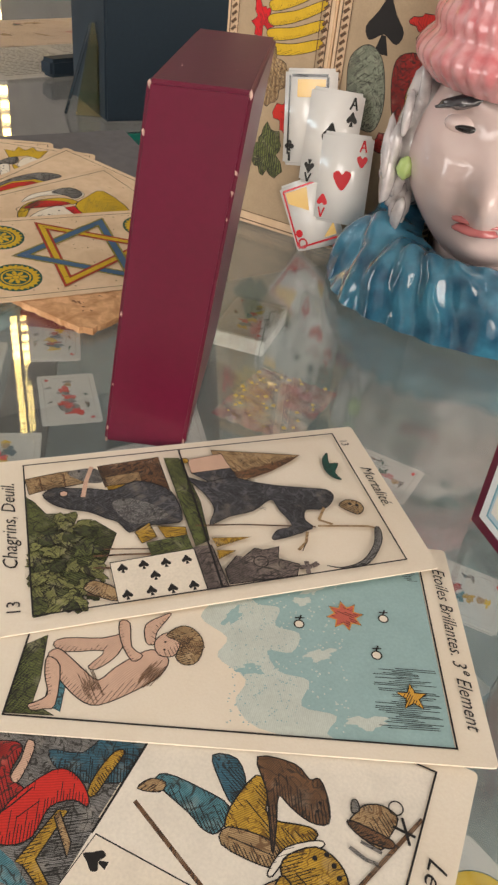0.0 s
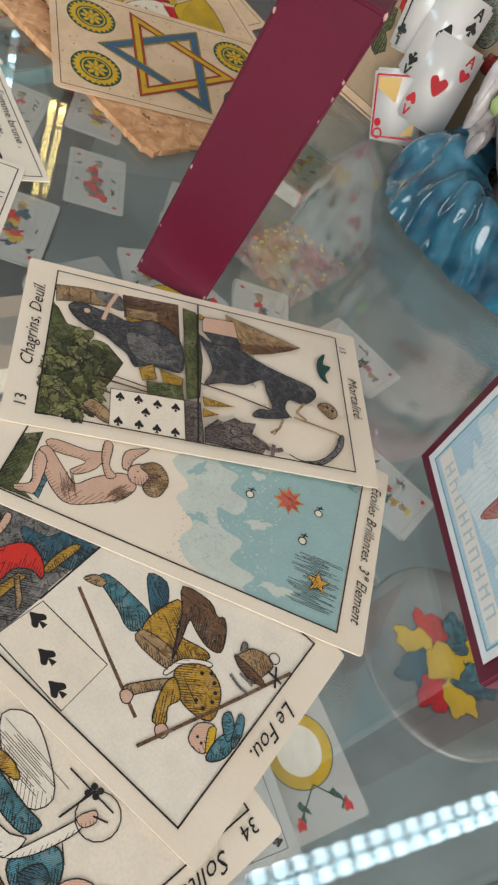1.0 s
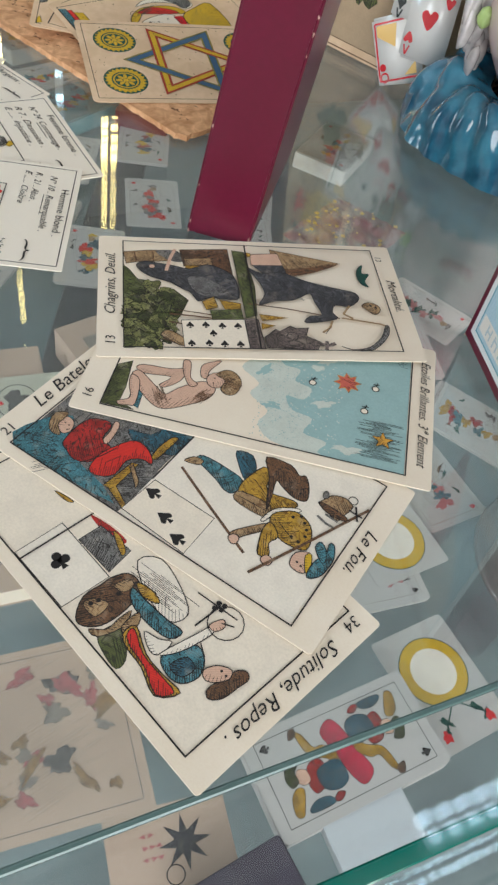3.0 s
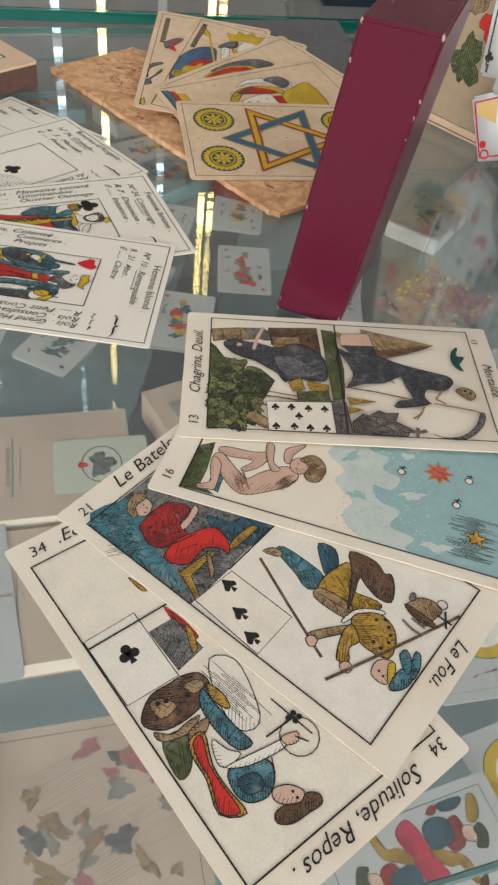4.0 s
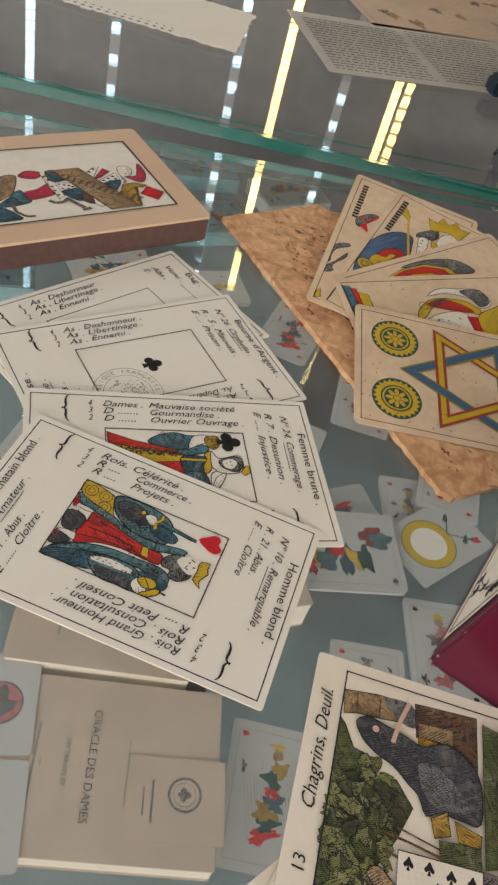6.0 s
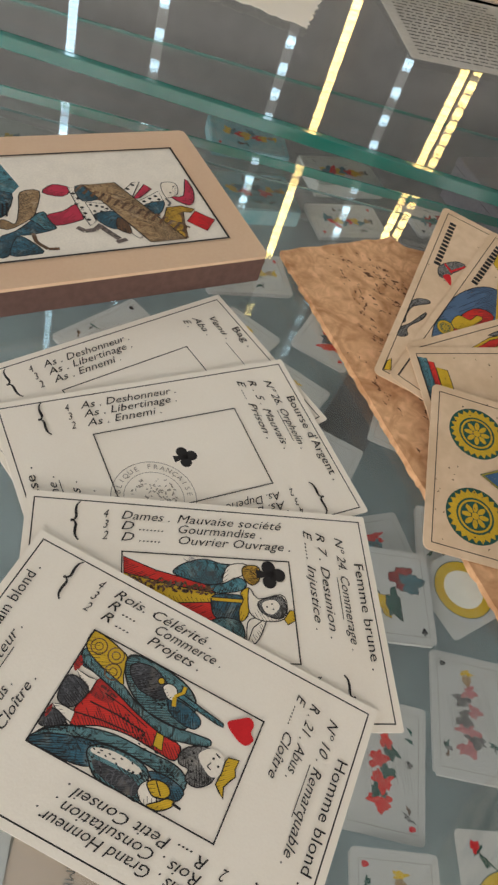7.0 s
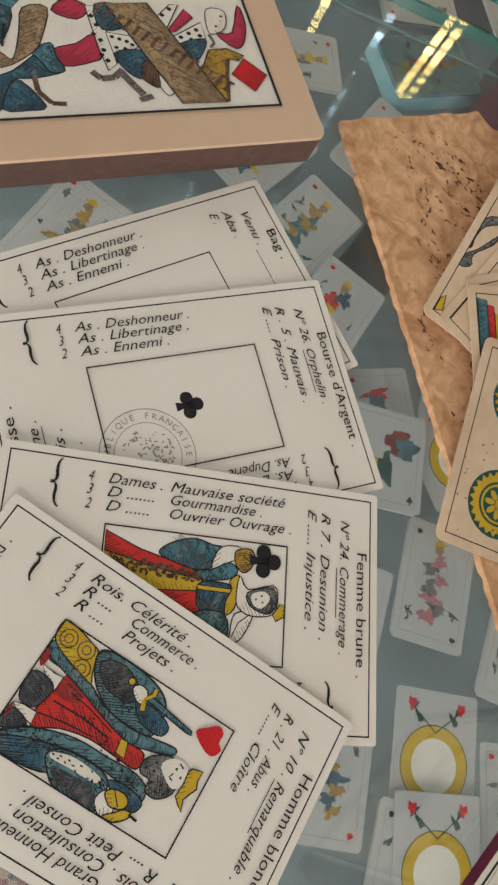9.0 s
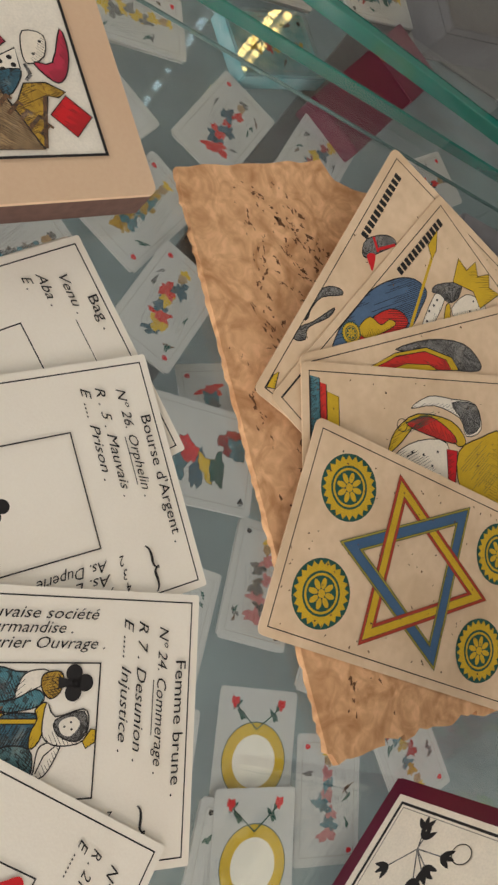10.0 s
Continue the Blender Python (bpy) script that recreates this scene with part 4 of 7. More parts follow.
P.drawn(BROWN, smooth([(73.2, 49.5), (81.0, 51.6), (85.2, 49.7), (87.0, 50.8), (90.1, 47.4), (91.9, 42.6), (88.4, 41.2), (83.8, 42.3), (80.6, 43.4), (82.5, 37.5), (84.0, 32.0), (81.8, 35.8), (77.9, 43.4)], 3), 0.35)
P.put(BLACK, *[disc(x, y, 0.4, 9) for x, y in [(88.9, 45.9), (89.0, 43.9)]])
P.drawn(WHITEINK, smooth([(84.4, 28.5), (85.8, 34.2), (91.1, 38.4), (92.4, 37.6), (87.1, 32.8), (85.5, 28.1)], 3), 0.3)
P.drawn(YELLOW, smooth([(86.5, 29.9), (86.8, 33.1), (91.2, 37.0), (96.2, 36.2), (99.5, 32.7), (100.6, 27.2), (95.4, 25.5), (89.9, 26.5)], 3), 0.35)
P.drawn(TANINK, smooth([(79.8, 18.5), (81.8, 22.1), (86.9, 28.3), (88.9, 27.7), (83.7, 20.2), (82.0, 17.5)], 3), 0.3)
P.drawn(YELLOW, smooth([(87.5, 29.1), (86.6, 26.3), (87.9, 21.7), (90.1, 17.3), (92.9, 19.0), (90.7, 22.5), (91.7, 26.1)], 3), 0.35)
P.put(BLACK, line(89.3, 30.6, 95.4, 27.9, 0.25))
P.drawn(FLESH, smooth([(80.1, 17.0), (80.9, 18.8), (82.8, 18.7), (83.3, 16.5), (81.9, 15.7)], 3), 0.3)
P.drawn(FLESH, smooth([(91.4, 16.9), (92.5, 18.8), (94.6, 18.2), (94.5, 16.0), (92.7, 15.6)], 3), 0.3)
P.drawn(FLESH, smooth([(99.0, 20.4), (98.6, 24.5), (101.9, 27.0), (104.2, 23.9), (104.0, 20.1), (101.4, 19.4)], 3), 0.3)
P.put(BLACK, *[disc(x, y, 0.4, 9) for x, y in [(100.5, 22.1), (102.1, 21.6)]])
P.drawn(GOLD, smooth([(101.4, 25.4), (102.8, 26.8), (105.0, 22.1), (104.1, 20.7)], 3), 0.25)
P.drawn(TEAL, smooth([(104.9, 19.9), (104.4, 24.6), (105.7, 27.8), (108.5, 26.3), (108.4, 22.7), (106.5, 19.9)], 3), 0.35)
P.drawn(TEAL, smooth([(105.7, 26.6), (102.3, 29.8), (103.0, 32.5), (106.4, 29.7), (107.0, 26.7)], 3), 0.3)
P.drawn(TEAL, smooth([(107.3, 27.3), (105.1, 33.2), (106.7, 33.6), (108.6, 29.8), (108.8, 25.9)], 3), 0.3)
P.put(BLACK, *[disc(x, y, 0.55, 9) for x, y in [(91.7, 34.8), (93.6, 36.5), (95.6, 35.1), (97.3, 33.3), (98.1, 31.0), (94.8, 28.5), (97.3, 28.2)]])
P.put(BROWN, line(91.1, 10.5, 99.2, 28.7, 0.9), line(99.2, 28.7, 109.1, 52.0, 0.9))
P.drawn(TANINK, smooth([(95.6, 44.5), (96.4, 47.4), (97.5, 49.6), (101.0, 51.1), (104.5, 49.8), (103.8, 45.1), (103.0, 42.1), (98.7, 43.0)], 3), 0.3)
P.drawn(BROWN, smooth([(95.1, 44.5), (97.3, 45.3), (104.7, 44.9), (104.5, 43.1), (99.1, 42.7)], 3), 0.3)
P.drawn(GREYINK, smooth([(95.5, 46.8), (94.7, 49.2), (95.7, 49.8), (96.8, 47.9)], 3), 0.25)
P.put(BLACK, *ring(disc(103.5, 51.8, 1.5, 16), 0.3))
P.put(BLACK, line(103.9, 47.8, 108.7, 47.7, 0.6))
P.put(BLACK, line(105.2, 50.4, 108.1, 45.5, 0.6))
P.put(GREYINK, line(97.2, 39.9, 100.7, 39.0, 0.8), line(100.7, 39.0, 103.4, 39.1, 0.8))
P.put(GREYINK, line(98.9, 41.9, 103.4, 41.6, 0.7))
border(P, W1, H1, 9.3, 3.9, 8.6, 4.3, 0.45)
P.lay(cfo, KFO, T)
lettering(cfo, KFO, T, "Le Bateleur", 6.2, 20, 5.2, 90, shear=0.35)
lettering(cfo, KFO, T, "21", 6.6, 5, 3.6, 90, shear=0.1)
lettering(cfo, KFO, T, "Le Fou.", 112.2, 45.5, 4.3, -90, shear=0.4)

# empty panel with a club, red chair, blue dress
P = Prints()
P.put(CREAM, rect(9.5, 4.2, 109, 63.4))
P.drawn(YELLOW, smooth([(27.0, 24.6), (30.2, 25.9), (33.7, 26.6), (32.1, 25.1)], 3), 0.25)
P.put(RED, smooth([(40.2, 27.6), (46.2, 29.7), (53.2, 30.4), (53.3, 28.6), (47.5, 27.1)], 3))
P.drawn(GREYINK, [(44.9, 20.1), (45.0, 27.8), (56.9, 29.2), (58.6, 20.3)], 0.25)
P.drawn(YELLOW, smooth([(48.8, 29.2), (51.8, 29.7), (56.1, 27.9), (56.0, 26.3)], 3), 0.25)
P.drawn(WHITEINK, [(37.8, 4.3), (37.7, 19.8), (59.7, 19.5), (59.2, 4.4)], 0.35)
P.put(BLACK, *[p for x, y in [(47.2, 12.2)] for p in club(x, y, 6,90)])
P.drawn(GREEN, smooth([(71.8, 6.5), (71.4, 10.5), (73.2, 13.3), (77.8, 11.2), (81.5, 8.0), (81.7, 4.9), (76.9, 4.9)], 3), 0.2)
P.drawn(TANINK, smooth([(68.6, 6.1), (71.6, 9.6), (71.2, 13.8), (71.5, 17.9), (73.7, 13.0), (71.8, 6.5)], 3), 0.25)
P.drawn(BROWN, smooth([(63.9, 5.5), (60.2, 10.6), (60.3, 16.6), (60.3, 19.9), (62.1, 24.1), (66.2, 24.7), (69.4, 20.9), (70.5, 15.0), (69.9, 9.1), (67.0, 5.5)], 3), 0.35)
P.drawn(TANINK, smooth([(62.0, 9.2), (62.3, 12.2), (66.2, 14.5), (66.9, 9.4)], 3), 0.25)
P.put(BLACK, *[disc(x, y, 0.7, 9) for x, y in [(63.1, 10.9), (63.6, 13.0), (63.2, 20.0), (64.1, 22.0), (65.4, 18.3)]])
P.drawn(TANINK, smooth([(62.7, 18.7), (63.5, 23.1), (66.0, 23.1), (66.0, 19.8)], 3), 0.25)
P.drawn(WHITEINK, smooth([(60.5, 28.7), (64.4, 34.1), (74.4, 32.5), (81.9, 28.7), (79.9, 23.2), (69.4, 24.2)], 3), 0.3)
P.put(BLACK, *hair_lines(71.7, 28.2, 22,7,14,61,10))
P.drawn(YELLOW, smooth([(65.9, 24.2), (70.2, 25.8), (74.0, 25.4), (73.9, 24.1), (69.8, 22.7)], 3), 0.3)
P.drawn(TEAL, smooth([(66.3, 22.3), (71.3, 22.6), (79.7, 23.4), (84.8, 24.2), (84.0, 20.3), (77.0, 18.7), (69.6, 19.3)], 3), 0.35)
P.drawn(TANINK, smooth([(73.4, 13.2), (73.1, 19.1), (75.8, 16.8), (76.2, 12.3)], 3), 0.3)
P.drawn(YELLOW, smooth([(75.3, 11.9), (75.7, 16.1), (83.4, 13.1), (90.2, 12.8), (96.9, 13.1), (93.3, 7.7), (85.5, 9.9), (79.0, 10.3)], 3), 0.35)
P.drawn(SCARLET, smooth([(76.1, 12.7), (76.2, 15.1), (83.0, 12.5), (89.9, 12.3), (95.8, 12.0), (93.2, 8.1), (86.0, 10.5), (79.3, 11.2)], 3), 0.3)
P.drawn(WHITEINK, smooth([(78.3, 16.6), (82.4, 18.2), (85.2, 20.3), (85.9, 15.8), (83.5, 14.3)], 3), 0.3)
P.drawn(TEAL, smooth([(86.6, 15.4), (88.1, 20.8), (90.3, 24.7), (94.3, 23.5), (96.8, 19.4), (95.2, 14.7), (91.0, 13.6)], 3), 0.35)
P.drawn(BLUE, smooth([(89.7, 15.6), (90.8, 20.4), (94.5, 20.1), (93.9, 15.9)], 3), 0.3)
P.drawn(WHITEINK, smooth([(85.6, 15.4), (87.5, 26.2), (88.6, 31.8), (90.3, 29.6), (88.7, 20.3)], 3), 0.3)
P.drawn(FLESH, smooth([(87.8, 30.9), (89.0, 34.9), (91.0, 33.7), (90.2, 30.8)], 3), 0.25)
P.put(BLACK, line(89.6, 33.8, 92.6, 35.7, 0.4))
P.drawn(FLESH, smooth([(96.2, 21.4), (97.6, 25.0), (100.9, 27.0), (102.3, 24.7), (100.5, 21.4), (98.3, 20.0)], 3), 0.3)
P.drawn(BROWN, smooth([(100.7, 21.2), (102.3, 24.7), (101.6, 27.3), (103.5, 29.6), (105.6, 28.6), (105.3, 24.8), (104.9, 20.3), (102.8, 17.4), (100.8, 18.3)], 3), 0.3)
P.put(BLACK, *[disc(x, y, 0.4, 9) for x, y in [(99.4, 24.8), (101.1, 24.8)]])
P.put(BLACK, line(90.2, 25.8, 93.8, 24.0, 0.3))
P.put(BLACK, *ring(disc(90.3, 34.7, 5, 16), 0.3))
P.put(BLACK, *[disc(x, y, 0.8, 9) for x, y in [(84.8, 37.3), (86.4, 37.9), (86.7, 36.4), (85.1, 35.4)]])
P.put(BLACK, line(85.6, 27.8, 85.7, 37.0, 0.5))
P.put(BLACK, line(78.6, 35.0, 91.7, 37.7, 0.4))
border(P, W1, H1, 9.3, 3.9, 8.6, 4.3, 0.45)
P.put(BLACK, rect(40.2, 4.2, 40.7, 62.8))
P.lay(cso, KSO, T)
lettering(cso, KSO, T, "34", 6.5, 5.5, 3.8, 90, shear=0.15)
lettering(cso, KSO, T, ".Econome", 6.2, 14, 4.6, 90, shear=0.35)
lettering(cso, KSO, T, "Solitude, Repos .", 112.0, 54, 4.4, -90, shear=0.4)
lettering(cso, KSO, T, "34", 111.0, 64, 3.6, -90, shear=0.15)

# ---- printing on the lettered oracle cards ----


FUR = ink("ermine teal ink", (0.15, 0.33, 0.36), 0.75, 20, 0.55)
CRIMSON = ink("crimson ink", (0.55, 0.04, 0.08), 0.2)


def oracle(ob, K, first, second, picture=None):
    """Ruled border, inner frame, and the words of the two halves of a card, each turned half round from the other."""
    P = Prints()
    border(P, W2, H2, 2.3, 2.3, 2.3, 2.3, 0.4)
    x0, y0, x1, y1 = 28.4, 18.75, 79.6, 51.25
    if picture:
        picture(P, x0, y0, x1, y1)
    P.put(BLACK, frame_lines(x0, y0, x1, y1, 0.4))
    for flip in (0, 1):
        pts = [(14.4 + 1.3 * x, 60.6 + 6.2 * y) for x, y in smooth([(1.0, 1), (0.3, 0.86), (0.1, 0.55), (0.25, 0.25), (0, 0.08), (-0.9, 0)], 4)[:21]]
        pts += [(x, 121.2 - y) for x, y in pts[-2::-1]]
        strokes = [line(*a, *b, 0.22 + 0.6 * abs(math.sin(math.tau * n / 40))) for n, (a, b) in enumerate(zip(pts, pts[1:]))]
        strokes.append(line(95.0, 47, 95.0, 33, 0.25))
        P.put(BLACK, *([[(W2 - x, H2 - y) for x, y in p] for p in strokes] if flip else strokes))
    P.lay(ob, K, T)

    def write(flip, text, x, y, size, deg, long, shear):
        if flip:
            x, y, deg = W2 - x, H2 - y, deg + 180
        lettering(ob, K, T, text, x, y, size, deg, shear=shear, long=long)

    for flip, (rows, columns) in ((0, first), (1, second)):
        for k, words in enumerate(rows):
            for x, text, long in words:
                write(flip, text, x, (62.2, 58.6, 54.8)[k], 3.1, 0, long, 0.35)
        for k, (text, long) in enumerate(columns):
            write(flip, text, (101.4, 96.0, 89.9, 85.6)[k], (52.4, 61.3, 62.7, 63.2)[k], (3.3, 3.0, 3.0, 2.9)[k], -90, long, 0.0 if k == 0 else 0.35)


def king_picture(P, x0, y0, x1, y1):
    P.drawn(BLUE, smooth([(28.7, 18.9), (29.3, 21.6), (31.6, 24.6), (37.2, 27.5), (45.2, 29.2), (44.3, 23.8), (44.7, 20.6), (39.3, 19.2), (34.1, 19.1)], 3), 0.35)
    P.drawn(SCARLET, smooth([(35.7, 27.0), (34.5, 31.3), (35.6, 36.4), (36.2, 40.5), (41.2, 39.9), (49.2, 37.4), (57.5, 35.7), (62.6, 35.2), (62.7, 31.4), (57.2, 31.3), (49.1, 31.5), (41.7, 29.9)], 3), 0.35)
    P.put(RED, smooth([(35.6, 36.4), (36.2, 40.5), (42.1, 39.7), (41.8, 36.5), (38.5, 35.7)], 3))
    P.put(BLACK, line(35.2, 30.3, 42.1, 31.6, 0.35), line(42.1, 31.6, 49.5, 32.2, 0.35))
    P.put(BLACK, line(37.0, 34.3, 44.7, 34.6, 0.4), line(44.7, 34.6, 53.1, 33.9, 0.4))
    P.put(BLACK, line(39.3, 37.9, 45.3, 37.2, 0.3), line(45.3, 37.2, 53.0, 35.3, 0.3))
    P.drawn(BLUE, smooth([(28.7, 44.1), (32.0, 44.0), (37.0, 42.5), (41.7, 40.2), (36.6, 40.8), (33.8, 41.3), (30.2, 41.6)], 3), 0.3)
    P.drawn(FUR, smooth([(29.0, 45.9), (34.8, 43.4), (42.2, 42.0), (47.8, 39.5), (55.8, 38.4), (63.9, 39.6), (68.8, 40.2), (68.7, 38.4), (62.7, 36.4), (57.6, 35.5), (49.4, 37.1), (41.4, 39.5), (35.7, 40.9), (29.8, 42.5)], 3), 0.35)
    P.drawn(FUR, smooth([(28.6, 20.5), (32.8, 25.0), (38.5, 27.9), (46.3, 30.0), (55.5, 30.3), (63.2, 30.6), (67.6, 28.6), (67.3, 24.6), (63.4, 26.5), (57.5, 27.3), (49.5, 27.5), (42.6, 26.3), (33.9, 23.6)], 3), 0.35)
    P.drawn(GOLD, smooth([(28.5, 51.1), (32.6, 51.1), (37.6, 49.9), (39.7, 48.9), (41.1, 44.3), (42.2, 42.0), (38.5, 42.7), (32.5, 44.3), (28.7, 46.5)], 3), 0.35)
    P.put(BROWN, *[q for x, y in [(31.7, 48.0), (36.9, 47.9), (38.3, 43.7)] for q in (*ring(disc(x, y, 2.2, 14), 0.35), *ring(disc(x, y, 1.1, 10), 0.3))])
    P.drawn(FUR, smooth([(39.8, 48.6), (40.7, 50.3), (43.9, 51.1), (51.4, 51.1), (57.4, 49.9), (61.0, 47.5), (62.2, 43.7), (61.6, 39.4), (56.4, 38.7), (49.7, 39.1), (44.3, 41.8), (41.1, 45.2)], 3), 0.45)
    P.drawn(CLOTH, smooth([(41.6, 47.0), (43.1, 49.2), (47.5, 49.9), (52.0, 48.1), (54.3, 45.7), (52.7, 43.2), (47.2, 42.8), (43.7, 44.5)], 3), 0.3)
    P.drawn(BLUE, smooth([(54.1, 44.8), (59.6, 45.2), (64.4, 43.5), (64.0, 40.8), (60.2, 40.3), (56.2, 41.6)], 3), 0.3)
    P.drawn(FUR, smooth([(42.3, 24.0), (44.8, 26.5), (50.4, 27.3), (56.0, 27.1), (58.8, 25.2), (58.4, 22.3), (59.2, 18.9), (54.4, 18.9), (47.7, 18.9), (44.0, 21.5)], 3), 0.4)
    P.put(CLOTH, smooth([(44.6, 22.3), (48.0, 22.9), (54.1, 23.0), (57.6, 21.9), (57.3, 19.3), (52.0, 19.3), (46.8, 20.2)], 3))
    P.put(WHITEINK, smooth([(43.5, 25.0), (48.7, 26.4), (56.1, 25.8), (55.6, 24.1), (48.8, 23.9), (43.7, 23.7)], 3))
    P.drawn(BLUE, smooth([(58.1, 26.2), (62.2, 27.2), (67.8, 26.3), (67.7, 23.5), (65.1, 22.7), (60.7, 24.3)], 3), 0.3)
    P.drawn(WHITEINK, smooth([(57.7, 21.3), (58.3, 23.6), (60.1, 24.4), (62.4, 22.5), (62.9, 20.1), (61.2, 18.9), (59.2, 19.4)], 3), 0.3)
    P.drawn(GOLD, smooth([(59.0, 23.7), (60.6, 25.3), (63.6, 25.5), (65.2, 24.1), (64.5, 22.4), (61.9, 21.6), (60.3, 22.3)], 3), 0.35)
    P.drawn(GOLD, smooth([(61.2, 19.2), (63.4, 21.1), (65.1, 22.7), (66.9, 22.8), (66.8, 21.4), (64.5, 19.3), (62.4, 18.9)], 3), 0.35)
    P.put(BLACK, line(66.6, 22.3, 69.1, 22.0, 0.6))
    P.put(BLACK, line(60.7, 25.2, 63.4, 22.4, 0.3))
    P.drawn(GOLD, [(56.2, 32.1), (55.6, 35.4), (57.6, 35.5), (58.8, 32.0)], 0.3)
    P.drawn(WHITEINK, smooth([(51.7, 46.4), (52.8, 48.1), (55.2, 47.8), (56.2, 45.3), (54.4, 44.3)], 3), 0.3)
    P.drawn(GOLD, disc(50.6, 47.7, 0.9, 16), 0.3)
    P.put(GOLD, line(57.1, 49.4, 57.3, 47.5, 1.1), line(57.3, 47.5, 55.6, 45.6, 1.1), line(55.6, 45.6, 56.5, 43.3, 1.1))
    P.put(BLACK, line(57.6, 49.4, 57.8, 47.5, 0.25), line(57.8, 47.5, 56.1, 45.6, 0.25))
    P.drawn(TEAL, [(56.3, 45.9), (57.4, 47.3), (70.2, 45.5), (70.5, 44.7), (68.7, 44.6)], 0.35)
    P.put(RED, smooth([(28.5, 40.6), (28.8, 43.5), (30.4, 41.7), (29.8, 39.2)], 3))
    P.drawn(WHITEINK, [(29.7, 39.9), (33.5, 39.5), (35.8, 39.8), (35.7, 36.3), (32.3, 37.8)], 0.3)
    P.drawn(CLOTH, smooth([(28.9, 32.2), (28.7, 37.3), (32.2, 38.0), (35.4, 36.3), (34.0, 31.0), (30.6, 30.4)], 3), 0.3)
    P.drawn(WHITEINK, [(29.0, 29.4), (31.4, 30.2), (35.0, 30.2), (35.4, 27.4), (31.5, 28.0)], 0.3)
    P.drawn(CLOTH, smooth([(28.5, 24.0), (29.7, 28.4), (34.5, 27.0), (30.7, 23.8)], 3), 0.3)
    P.put(RED, smooth([(28.6, 27.7), (29.1, 29.4), (29.7, 27.7), (29.3, 25.7)], 3))
    P.drawn(GREYINK, smooth([(63.1, 33.3), (64.5, 36.0), (68.2, 38.0), (71.7, 37.6), (73.1, 34.8), (73.3, 31.0), (70.3, 28.2), (67.0, 28.6), (66.7, 31.1), (64.0, 31.3)], 3), 0.35)
    P.put(WHITEINK, smooth([(67.5, 35.6), (69.9, 38.4), (73.7, 38.0), (74.6, 34.2), (72.8, 32.1), (69.7, 33.4)], 3))
    P.put(BLACK, *[disc(x, y, 0.35, 9) for x, y in [(71.4, 36.4), (73.3, 35.2), (66.3, 35.2), (66.7, 33.3), (69.8, 31.5), (69.4, 29.6), (67.5, 30.9), (71.5, 30.1), (64.7, 33.1), (72.3, 31.3)]])
    P.put(BLACK, line(71.2, 35.2, 70.7, 34.0, 0.3), line(70.7, 34.0, 71.9, 33.6, 0.3))
    P.put(BLACK, line(71.5, 37.9, 72.9, 37.3, 0.4))
    P.drawn(GOLD, [(74.4, 31.1), (74.7, 34.3), (74.4, 37.0), (74.8, 38.4), (77.6, 39.1), (77.5, 36.6), (78.3, 35.0), (77.3, 33.2), (76.5, 31.4), (77.5, 28.8), (76.0, 29.8)], 0.35)
    P.put(PLAINRED, smooth([(70.9, 46.2), (73.3, 48.6), (75.7, 50.3), (77.6, 49.2), (77.6, 46.9), (79.0, 45.5), (77.6, 43.2), (74.6, 43.7)], 3))
    _e = random.Random(8)
    for cx, cy, w, h, a, n in ((45, 25.5, 26, 2.6, -4, 46), (55, 31, 22, 2.6, -24, 40), (50, 43.5, 9, 2.4, -30, 16), (46, 21, 6, 2, -20, 10)):
        P.put(BLACK, *turned([blob(_e.uniform(-w / 2, w / 2), _e.uniform(-h / 2, h / 2), 0.42, 0.2, _e.uniform(-30, 30), 0.2, k, 7) for k in range(n)], cx, cy, a))


